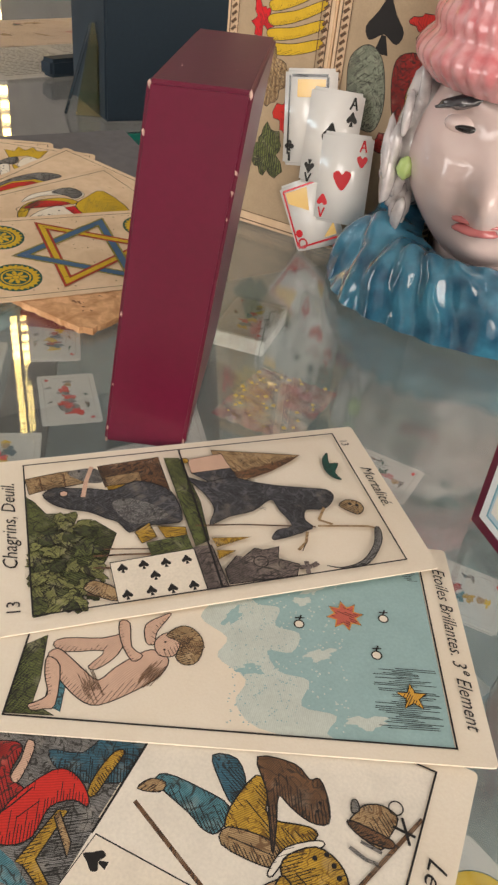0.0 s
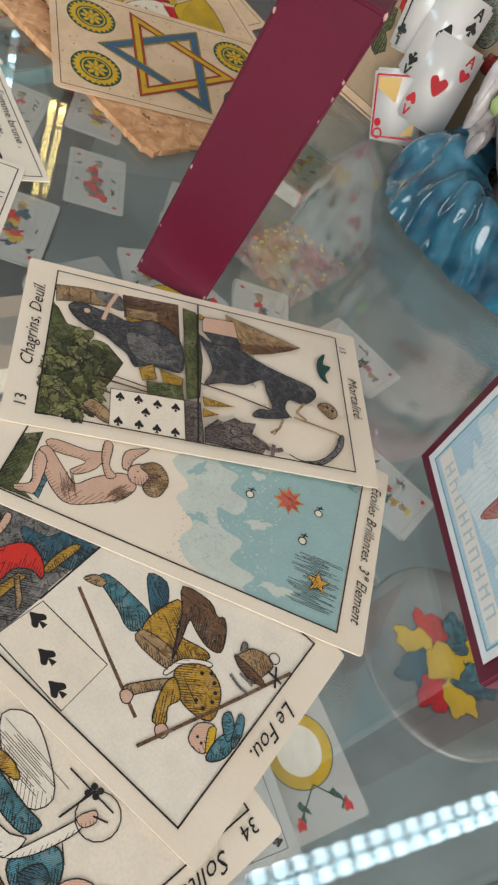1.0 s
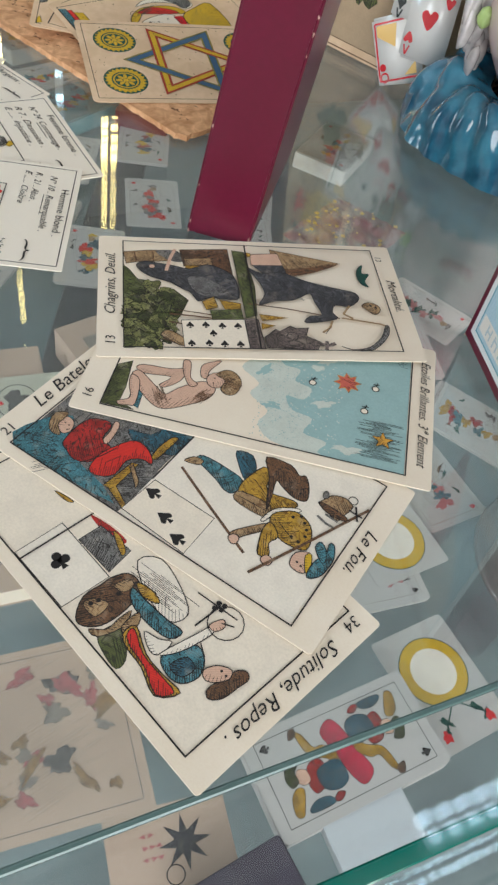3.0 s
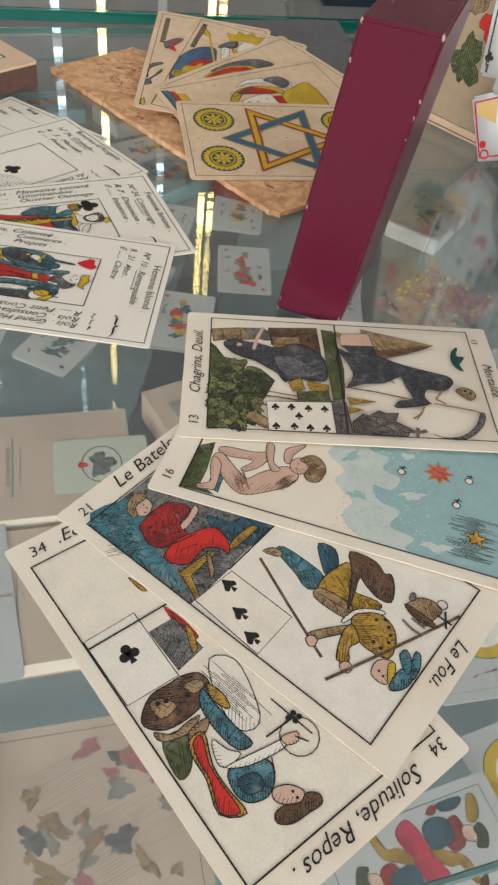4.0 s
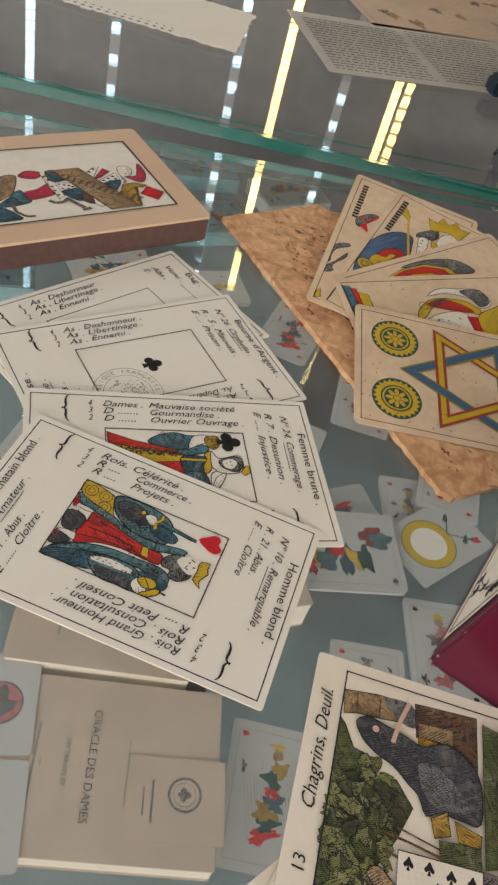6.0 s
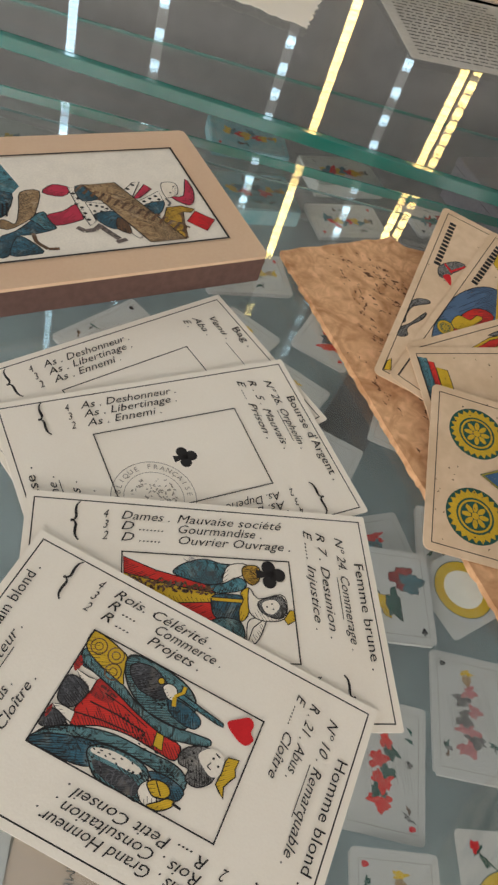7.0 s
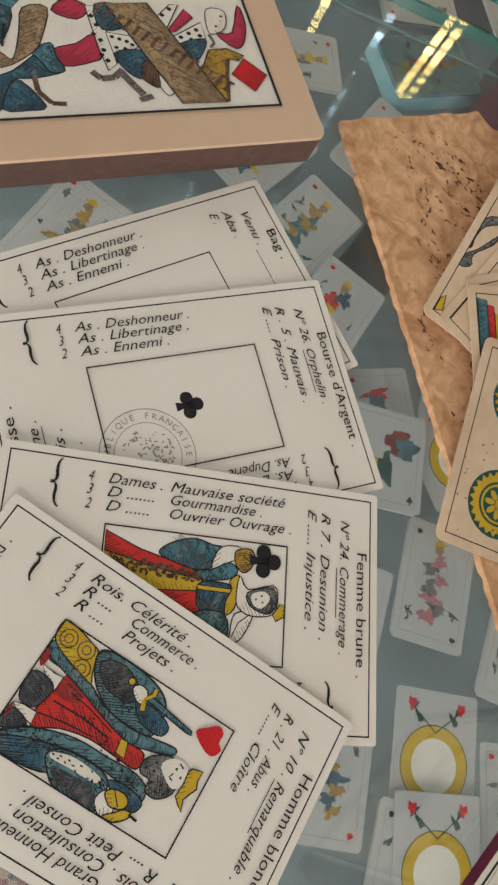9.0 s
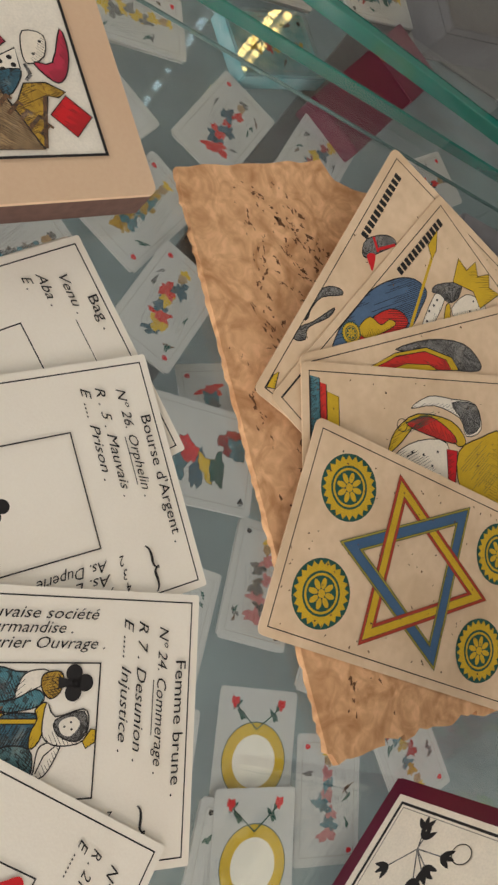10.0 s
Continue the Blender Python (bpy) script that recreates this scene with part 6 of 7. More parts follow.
P.drawn(CRIMSON, smooth([(112.1, 56.9), (112.6, 49.0), (110.0, 41.2), (106.6, 38.2), (103.1, 41.3), (101.5, 45.1), (106.8, 45.1)], 3), 0.45)
P.drawn(YELLOW, [(91.1, 27.9), (96.5, 37.9), (102.9, 38.3), (107.9, 35.1), (105.3, 33.2), (102.3, 33.8), (97.1, 16.7), (94.6, 16.3)], 0.45)
P.put(BROWN, line(101.5, 33.8, 97.3, 16.7, 1.2))
P.drawn(TANINK, [(68.1, 57.6), (81.3, 57.8), (96.9, 16.2), (82.1, 16.7)], 0.5)
P.drawn(PLAINRED, [(107.5, 33.9), (113.5, 26.7), (107.4, 20.1), (101.5, 27.6)], 0.4)
_r = random.Random(77)
for k in range(15):
    hh = _r.uniform(2.2, 3.0)
    P.put(BROWN, turned([rect(-0.9, -hh, 0.3, hh), rect(0.7, -hh, 1.2, hh)], 66 + 2.35 * k, 55.5 - 2.35 * k, -44)[0])
    P.put(BROWN, turned([rect(-0.9, hh - 0.9, 1.2, hh)], 66 + 2.35 * k, 55.5 - 2.35 * k, -44)[0])
P.put(BLACK, *turned([rect(-5, k * 1.5 - 2, 4 - (k % 2), k * 1.5 - 1.3) for k in range(3)], 34, 46, 75))
P.put(BLACK, frame_lines(fx0, fy0, fx1, fy1, 0.9))
P.lay(deck, KDK, 1.4)

# ---- picture labels of the burgundy boxes ----


def side_pose(lean, w, d, h, face):
    """A pose whose plane is a broad side of a box: x along its depth, y up."""
    x = Matrix(((0, lean[0] / h, -1, -0.0003), (-1, lean[1] / h, 0, d), (0, 1, 0, 0), (0, 0, 0, 1)))
    return x


P = Prints()
P.put(CREAM, rect(6, 6, 77, 104))
P.put(BLACK, frame_lines(8.5, 8.5, 74.5, 101.5, 0.9))
P.put(FAINT, frame_lines(9.8, 9.8, 73.2, 100.2, 0.3))
_r = random.Random(12)
for x, y, dx in ((20, 22, 1), (63, 22, -1), (20, 86, 1), (63, 86, -1)):
    for k in range(7):
        bx, by = x + dx * _r.uniform(-6, 14), y + _r.uniform(-9, 12)
        P.put(GREYINK, line(x, y, bx, by, 0.4))
        for s in (-35, 0, 35):
            P.put(BLACK, turned([smooth([(0, 0), (2, 0.9), (4.6, 0), (2, -0.9)], 3)], bx, by, math.degrees(math.atan2(by - y, bx - x)) + s)[0])
P.put(BLACK, *ring(disc(17, 36, 3, 20), 0.3), *ring(disc(66, 36, 3, 20), 0.3), blob(41, 54, 14, 10, 0, 0.5, 6), *ring(disc(41, 54, 19, 30), 0.5))
P.lay(tall, side_pose((0.0125, 0.0005), 0.0265, 0.083, 0.112, 0), 0.1, "label_print")

P = Prints()
PB = ink("pale blue label ink", (0.42, 0.58, 0.66), 0.25, 20, 0.8, dark=(0.25, 0.42, 0.55))
P.put(ink("pale label", (0.70, 0.74, 0.74)), rect(5, 6, 78, 104))
P.put(PB, rect(8, 9, 75, 101))
P.put(ink("ivory label panel", (0.70, 0.68, 0.62)), rect(9, 11, 74, 18))
P.put(ink("pale blue lettering ink", (0.42, 0.52, 0.56)), *[p for k in range(9) for p in (rect(14 + 6.2 * k, 12.2, 14.9 + 6.2 * k, 17.0), rect(17.0 + 6.2 * k, 12.2, 17.8 + 6.2 * k, 17.0), rect(14.9 + 6.2 * k, 14.2 + (k % 3), 17.0 + 6.2 * k, 15.0 + (k % 3)))])
P.put(ink("ivory label sky", (0.66, 0.62, 0.54)), smooth([(12, 40), (30, 56), (46, 50), (66, 64), (74, 98), (12, 98)]))
P.drawn(CLOUD, blob(40, 28, 24, 9, 10, 0.25, 4), 0.2, PB)
P.drawn(CLOUD, blob(22, 38, 11, 8, 20, 0.25, 6), 0.2, PB)
P.drawn(CLOUD, blob(62, 30, 10, 8, 0, 0.25, 8), 0.2, PB)
P.drawn(PINKINK, smooth([(38, 22), (36, 40), (30, 54), (36, 70), (48, 74), (54, 60), (50, 44), (44, 32)]), 0.3, BROWN)
P.drawn(TANINK, smooth([(16, 48), (26, 46), (32, 54), (34, 66), (26, 76), (22, 62)]), 0.3, BROWN)
P.put(ink("blue rule ink", (0.16, 0.36, 0.44)), frame_lines(8, 9, 75, 101, 0.7))
P.lay(gbox, Matrix(((0, 0, 1, 0.0263), (1, 0, 0, 0.0), (0, 1, 0, 0), (0, 0, 0, 1))), 0.1, "label_print")

# ---- the porcelain head jug ----


def lump(bm, index, c, r, turn=(0, 0, 0), wob=0.0, seed=0, sub=3):
    o = bmesh.new()
    bmesh.ops.create_icosphere(o, subdivisions=sub, radius=1)
    if wob:
        for v in o.verts:
            v.co *= 1 + wob * noise.noise(v.co * 2.3 + Vector((seed, 0, 0)))
    m = pose(*[k * MM for k in c], *turn) @ Matrix.Diagonal((r[0] * MM, r[1] * MM, r[2] * MM, 1))
    add_bm(bm, o, m, index)


def flat_on(bm, index, polys, m):
    for p in polys:
        vs = [bm.verts.new(m @ Vector((x * MM, 0, y * MM))) for x, y in p]
        f = bm.faces.new(vs)
        f.material_index = index


jug_mats = [SKIN, HAIR, HATRED, SCARF, PORCELAIN, EARGREEN, LIPRED, DARKGLAZE, GLAZEBLACK, GLAZERED, GLAZEYEL]
bm = bmesh.new()


def head_shape():
    """One smooth rounded form with raised and sunken places."""
    o = bmesh.new()
    bmesh.ops.create_icosphere(o, subdivisions=5, radius=1)
    bumps = ((0, 60, 7, 12, 9), (0, 58, 8, 7, 5), (-19, 60, 13, 12, 4.5), (19, 60, 13, 12, 4.5), (0, 34, 13, 9, 6), (-17, 80, 9, 6, -4), (17, 80, 9, 6, -4),
             (-16, 89, 12, 5, 3), (16, 89, 12, 5, 3), (-2, 50, 12, 3.2, 3.4), (-2, 45.5, 10, 3, 3.0), (-13, 53, 2.5, 8, -1.8), (13, 53, 2.5, 8, -1.8), (0, 41, 9, 2.5, -1.6))
    for v in o.verts:
        p = v.co.copy()
        z = 64 + 46 * p.z
        wide = 41 - 10 * max(0, (58 - z) / 40)
        x, y = wide * p.x, (38 - 6 * max(0, (50 - z) / 40)) * p.y
        if p.y < 0:
            push = sum(h * math.exp(-((x - bx) / sx) ** 2 - ((z - bz) / sz) ** 2) for bx, bz, sx, sz, h in bumps)
            y -= push * min(1, -p.y * 1.6)
        v.co = Vector((x, y, z)) * MM
    return o


add_bm(bm, head_shape())
lump(bm, 0, (0, 2, 20), (22, 22, 22))
lump(bm, 6, (-2, -40.6, 49.6), (10.5, 3.2, 1.5), (0, 0, 0), 0.15, 2)
lump(bm, 6, (-2, -40.8, 46.4), (9.0, 3.9, 2.3), (0, 0, 0), 0.1, 6)
for s in (-1, 1):
    lump(bm, 0, (16.5 * s, -25.5, 80), (8.5, 5.5, 4.2))
    lump(bm, 8, (15.5 * s, -30.4, 79.4), (4.6, 1.6, 1.5))
    lump(bm, 7, (17.0 * s, -29.8, 89.0), (11.5, 4.0, 2.3), (0, 12 * s, -24 * s), 0.35, 3)
    lump(bm, 1, (s * 33, 4, 68), (14, 22, 32), wob=0.25, seed=4)
    for k in range(46):
        rr = random.Random(40 + k + (s > 0) * 30)
        zz = rr.uniform(36, 94)
        lump(bm, 1, (s * (40 + 4.5 * math.sin(zz * 0.11 + 1) + rr.uniform(-2, 2)), rr.uniform(-19, 20), zz), (rr.uniform(2.2, 3.4), rr.uniform(3.0, 4.6), rr.uniform(8, 13)), (rr.uniform(-28, 28), rr.uniform(-14, 14), rr.uniform(-20, 20)), 0.3, k, 2)
    lump(bm, 5, (s * 37, -20, 58), (3.4, 3.4, 4.6), (0, 0, 0), 0.2, 5)
# knitted cap and draped scarf, as folded surfaces of revolution


def revolve(index, n, rows, shape):
    grid = [[bm.verts.new([q * MM for q in shape(math.tau * k / n, r)]) for k in range(n)] for r in rows]
    for p, q in zip(grid, grid[1:]):
        for k in range(n):
            f = bm.faces.new((p[k], p[(k + 1) % n], q[(k + 1) % n], q[k]))
            f.material_index = index


def cap(a, r):
    if r < 0.3:
        q = r / 0.3
        rad, z = 38 + 6.5 * math.sin(math.pi * q), 94 + 17 * q
    else:
        q = (r - 0.3) / 0.7
        rad, z = 39 * math.cos(q * 1.45) ** 0.8, 111 + 30 * math.sin(q * 1.5)
    knit = 1 + 0.028 * abs(math.sin(22 * a + (z - 94) * 0.13)) + 0.03 * abs(math.sin((z - 111) * 0.33)) * (r > 0.3)
    return rad * knit * math.cos(a), rad * 1.04 * knit * math.sin(a), z + 2.5 * math.sin(a)


def scarf(a, r):
    rad = 26 + 34 * r ** 0.75
    z = 33 - 5 * r - 26 * r ** 2.2 + 7 * math.sin(math.pi * r)
    front = max(0.0, -math.sin(a))
    fold = 2.6 * math.sin(7 * a + 4.5 * r + 1.5 * math.sin(2 * a)) + 3.4 * abs(math.sin(8.5 * a - 5 * r + 2 * math.sin(3 * a))) + 0.5 * math.sin(27 * a + 9 * r) + 3.0 * noise.noise(Vector((3 * math.cos(a), 3 * math.sin(a), 3 * r)))
    z = max(0.4, z - 9 * front * (1 - r) + fold * (0.35 + r * (1 - r) * 2.2) * (1 - 0.75 * r))
    rad += fold * 0.7
    return (rad + 5 * max(0, -math.cos(a)) * r) * math.cos(a), rad * 0.90 * math.sin(a), z


revolve(2, 176, [k / 40 for k in range(41)], cap)
revolve(3, 150, [k / 26 for k in range(27)], scarf)
lump(bm, 2, (0, 0, 106), (34, 35, 28))
lump(bm, 3, (0, 0, 8), (54, 48, 7.6))
# playing cards moulded on the side
for cx, cy, cz, w, h, tilt, deco in ((-92, 20, 60, 26, 42, -9, 0), (-79, 15, 54, 26, 42, -2, 1), (-69, 10, 39, 25, 40, -5, 2), (-82, 12, 19, 27, 34, -30, 3)):
    m = pose(cx * MM, cy * MM, cz * MM, -8, tilt, -6)
    add_bm(bm, box_bm(-w / 2 * MM, -1.6 * MM, -h / 2 * MM, w / 2 * MM, 1.6 * MM, h / 2 * MM, 1.5 * MM, 3), m, 4)
    f = m @ pose(0, -1.75 * MM, 0)
    if deco == 0:
        flat_on(bm, 8, [line(-9, 18, 9, 18, 1.2), line(-10, 18, -10, -16, 0.8), rect(8.5, 13, 9.6, 17.5), rect(6.5, 12.5, 9.6, 13.5)], f)
        flat_on(bm, 10, [rect(-6, 9, 8, 16.5)], f)
        flat_on(bm, 8, club(-9, -12, 5) + [rect(-9.6, -19, -8.4, -15)], f)
    elif deco == 1:
        flat_on(bm, 8, spade(0, 2, 10) + spade(9, 10, 6) + spade(-8, -13, 6, 180), f)
        flat_on(bm, 8, [line(7.4, 14, 9, 19, 0.9), line(10.6, 14, 9, 19, 0.9), line(8, 16, 10, 16, 0.7), line(-9.5, -16, -8, -20, 0.9), line(-6.5, -16, -8, -20, 0.9)], f)
    elif deco == 2:
        flat_on(bm, 9, heart(0, 0, 9.5, 5) + heart(8.5, 9, 5.5) + heart(-8.5, -10, 5.5, 180), f)
        flat_on(bm, 9, [line(7, 13, 8.5, 18, 0.8), line(10, 13, 8.5, 18, 0.8), line(7.6, 15, 9.4, 15, 0.6), line(-10, -13.5, -8.5, -18, 0.8), line(-7, -13.5, -8.5, -18, 0.8)], f)
    else:
        flat_on(bm, 9, [line(-11, 14, 11, 14, 0.9), line(-11, 14, -11, -13, 0.9), line(-11, -13.5, 11, -13.5, 0.9), disc(-8.5, -7, 1.9, 12)], f)
        flat_on(bm, 10, [[(-10, 13), (2, 13), (0, 2), (-10, 8)], [(4, -12), (11, -12), (11, -6)]], f)
        flat_on(bm, 9, ring(disc(-8, -12, 2.2, 14), 0.9), f)
for v in bm.verts:
    if v.co.z < 0.0003:
        v.co.z = 0.0003
for f in bm.faces:
    f.smooth = True
jug = new("head_jug", mesh_of("head_jug", bm, jug_mats))
jug.matrix_world = pose(0.2430, 0.0240, 0, 0, 0, -53.1) @ Matrix.Diagonal((1.04, 1.04, 1.04, 1))
tagged(jug, "glazed porcelain head jug with pink cap and blue scarf", "porcelain jug")

# ---- large picture boards behind the jug ----


OLDTAN = ink("browned paper tone", (0.42, 0.31, 0.20))


def board(m, w, h, label, art):
    ob = thing("picture_board", m, label, "picture board", "picture boards behind the jug")
    bm = box_bm(0, 0, 0.0002, w * MM, 0.012, h * MM, 0.0008, 2)
    part("board", bm, PAPER_OLD, ob)
    face = Matrix(((1, 0, 0, 0), (0, 0, -1, -0.0002), (0, 1, 0, 0), (0, 0, 0, 1)))
    P = Prints()
    art(P)
    P.lay(ob, face, 0.05)
    return ob


def rope_border(P, w, h):
    for k in range(int(h / 3.2)):
        for x in (4.5, w - 4.5):
            P.put(BROWN, turned([rect(-1.6, -0.7, 1.6, 0.7)], x, 4 + 3.2 * k, 40)[0])
    P.put(BROWN, frame_lines(2.5, 2.5, w - 2.5, h - 2.5, 0.6), frame_lines(7, 7, w - 7, h - 7, 0.4))


def art_a(P):
    P.put(OLDTAN, rect(7, 7, 53, 133))
    P.drawn(PLAINRED, blob(20, 100, 5, 7, 0, 0.5, 3), 0.3)
    for k in range(5):
        P.drawn(GOLD, smooth([(24, 90 + 6 * k), (38, 92 + 7 * k), (52, 96 + 8 * k), (52, 92 + 8 * k), (38, 87 + 7 * k), (26, 86 + 6 * k)]), 0.3)
    P.drawn(TANINK, blob(26, 76, 10, 14, 0, 0.2, 4), 0.3)
    P.drawn(GREEN, blob(30, 40, 9, 12, 0, 0.3, 5), 0.3)
    P.drawn(SCARLET, blob(40, 60, 7, 9, 0, 0.3, 6), 0.3)
    P.put(BLACK, blob(24, 124, 6, 6, 0, 0.6, 7))
    rope_border(P, 58, 140)


def art_b(P):
    P.put(OLDTAN, rect(7, 7, 61, 133))
    P.put(BLACK, *spade(24, 106, 22))
    P.drawn(ink("sage ink", (0.34, 0.38, 0.28), 0.6), smooth([(10, 92), (18, 98), (26, 92), (30, 74), (26, 62), (14, 66), (10, 80)]), 0.35)
    P.drawn(RED, smooth([(32, 94), (44, 98), (56, 88), (54, 70), (42, 62), (34, 74)]), 0.35)
    P.drawn(YELLOW, smooth([(36, 66), (50, 62), (56, 48), (48, 40), (36, 48)]), 0.35)
    P.drawn(YELLOW, smooth([(40, 84), (48, 86), (46, 70), (41, 72)]), 0.3)
    P.drawn(TANINK, blob(46, 104, 6, 6, 0, 0.1, 5), 0.3)
    P.drawn(SCARLET, blob(44, 110, 8, 4, 0, 0.2, 6), 0.3)
    P.drawn(GREEN, blob(58, 106, 3, 6, -30, 0.3, 8), 0.3)
    P.drawn(RED, blob(34, 58, 6, 5, 0, 0.2, 9), 0.3)
    P.drawn(BROWN, blob(48, 30, 9, 12, 0, 0.2, 10), 0.3)
    P.drawn(GREEN, blob(20, 24, 10, 6, 0, 0.3, 11), 0.3)
    rope_border(P, 68, 140)


board(pose(0.1815, 0.1630, 0, 0, 0, -63.0), 58, 140, "old picture board with gold plumes and red crest", art_a)
board(pose(0.2085, 0.1110, 0, 0, 0, -63.0), 68, 140, "old picture board with black spade and red jacket", art_b)

# ---- on the shelf behind ----
nav = thing("presentation_box", pose(0.262, 0.392, -0.0027, 0, 0, -4), "navy blue presentation box with small gilt label", "presentation box")
part("body", box_bm(-0.062, -0.04, 0, 0.062, 0.04, 0.17, 0.0015), NAVY, nav)
part("lid", box_bm(-0.0635, -0.0415, 0.135, 0.0635, 0.0415, 0.172, 0.0015), NAVY, nav)
part("label_plate", box_bm(-0.024, -0.0422, 0.122, 0.012, -0.0416, 0.16, 0.0002, 1), GREYBOARD, nav, "dark gilt edged label")
for a in ((-0.025, 0.1215, 0.013, 0.1228), (-0.025, 0.1592, 0.013, 0.1605), (-0.025, 0.1228, -0.0238, 0.1592), (0.0118, 0.1228, 0.013, 0.1592)):
    part("label_edge", box_bm(a[0], -0.0426, a[1], a[2], -0.0421, a[3]), GOLDFOIL, nav)


def acrylic_stand(m, w, h, label):
    ob = thing("acrylic_stand", m, label, "display stand", "acrylic display stands")
    for s in (-1, 1):
        bm = box_bm(0, -0.0011, 0, w, 0.0011, h, 0.0003, 1)
        bmesh.ops.transform(bm, matrix=pose(0, s * h * 0.33, 0, 18 * s), verts=bm.verts)
        q = part("leaf", bm, ACRYLIC, ob)
        q.visible_shadow = False
    # triangle added for the gold LED reflection; the stand itself is clear
    bm = box_bm(-0.0008, -0.014, 0.0, 0.0008, 0.014, h * 0.95)
    for v in bm.verts:
        if v.co.z > 0.01:
            v.co.y = v.co.y * 0.06 + 0.0
    q = part("gold_reflection", bm, GOLD_REFLECTION, ob, "triangular piece tinted as a gold reflection")
    return ob


acrylic_stand(pose(0.195, 0.372, -0.0025, 0, 0, 62), 0.06, 0.066, "clear folded acrylic stand with a painted gold reflection")

slab = thing("pen_case", pose(0.285, 0.520, -0.0025, 0, 0, 18), "long navy pen case lying on papers", "pen case")
_bm = box_bm(-0.09, -0.014, 0.0015, 0.09, 0.014, 0.016, 0.003, 3)
for v in _bm.verts:
    if v.co.x < -0.06:
        v.co.y *= 0.55
part("case_body", _bm, NAVY, slab)
part("clasp", box_bm(0.05, -0.0145, 0.006, 0.056, -0.0139, 0.012), METAL, slab)


def paper(name, x, y, z, deg, w, h, material, label, art=None, t=0.3, group="", ragged=0.0):
    ob = thing(name, pose(x, y, z, 0, 0, deg), label, "paper", group)
    K = pose(-w / 2 * MM, -h / 2 * MM, 0)
    bm = sheet_bm(w, h, t, 1.0, ragged=ragged)
    bmesh.ops.transform(bm, matrix=K, verts=bm.verts)
    part("sheet", bm, material, ob)
    if art:
        P = Prints()
        art(P)
        P.lay(ob, K, t)
    return ob


def text_rows(w, h, seed, cols=1):
    def draw(P):
        r = random.Random(seed)
        for c in range(cols):
            x0, x1 = 8 + c * (w - 10) / cols, 2 + (c + 1) * (w - 10) / cols
            for k in range(int((h - 16) / 5)):
                x = x0
                while x < x1 - 4:
                    q = r.uniform(2, 9)
                    P.put(GREYINK, rect(x, 8 + 5 * k, min(x + q, x1), 9.6 + 5 * k))
                    x += q + 1.6
    return draw


def faded_scene(w, h, seed, colours):
    def draw(P):
        r = random.Random(seed)
        P.put(GREYINK, frame_lines(6, 6, w - 6, h - 6, 0.5))
        for k in range(26):
            P.drawn(r.choice(colours), blob(r.uniform(14, w - 14), r.uniform(12, h - 12), r.uniform(3, 11), r.uniform(2, 7), r.uniform(0, 180), 0.35, seed + k), 0.25, GREYINK)
        P.put(GREYINK, *hair_lines(w / 2, h / 2, w * 0.7, h * 0.7, 40, seed, 20))
    return draw


PAPER_GREY = mat("greyed paper", (0.50, 0.47, 0.42), 0.8, grain=0.2, scale=300, blot=0.3, blot_scale=14)
paper("text_sheet", 0.20, 0.560, -0.0026, 12, 300, 120, PAPER_GREY, "greyish printed text sheet on the rear shelf", text_rows(300, 120, 4, 3))
paper("engraving", 0.24, 0.695, -0.0026, 14, 280, 130, PAPER_BROWN, "faded engraving on buff paper", faded_scene(280, 130, 21, [TANINK, GREYINK, PINKINK]))
paper("lace_doily", -0.110, 0.535, -0.0026, -12, 230, 90, PAPER_WHITE, "scalloped white lace paper doily", lambda P: P.put(FAINT, *[disc(6 + 6 * k, 4, 1.6, 10) for k in range(30)], *[disc(6 + 6 * k, 10, 1.0, 10) for k in range(30)]), ragged=1.6)
paper("backing_card", -0.33, 0.50, -0.0026, 5, 150, 170, PAPER_GREY, "plain grey backing card on the rear shelf")

# ---- things on the lower shelf ----
LOWER = "cards on the lower shelf"


def low_card(x, y, deg, art, label, w=88, h=57, z=0.0, t=0.4, material=PAPER_COOL, r=3.0, name="playing_card", thick=0.0):
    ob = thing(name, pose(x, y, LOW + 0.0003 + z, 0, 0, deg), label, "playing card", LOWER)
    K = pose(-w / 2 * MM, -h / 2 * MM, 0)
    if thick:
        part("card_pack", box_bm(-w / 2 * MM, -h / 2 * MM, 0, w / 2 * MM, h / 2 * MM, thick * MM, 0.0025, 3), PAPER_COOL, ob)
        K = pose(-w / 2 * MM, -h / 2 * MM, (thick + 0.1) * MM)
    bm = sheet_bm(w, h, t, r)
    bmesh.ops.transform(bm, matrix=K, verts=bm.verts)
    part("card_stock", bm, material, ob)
    P = Prints()
    art(P, w, h)
    P.lay(ob, K, t)
    return ob


def ring_art(P, w, h):
    P.drawn(GOLD, disc(w * 0.40, h / 2, h * 0.40, 36), 0.4)
    P.put(WHITEINK, disc(w * 0.40, h / 2, h * 0.27, 32))
    P.put(DKGREEN, *ring(disc(w * 0.40, h / 2, h * 0.40, 36), 0.7))
    for y in (h * 0.2, h * 0.8):
        P.put(DKGREEN, line(w * 0.66, h / 2, w * 0.86, y, 1.0), blob(w * 0.78, y * 0.7 + h * 0.15, 5, 2, 40, 0.3, 3), blob(w * 0.86, y * 0.9 + h * 0.05, 4, 2, -40, 0.3, 5))
        P.put(PLAINRED, blob(w * 0.88, y, 3.6, 3.2, 0, 0.3, 6))


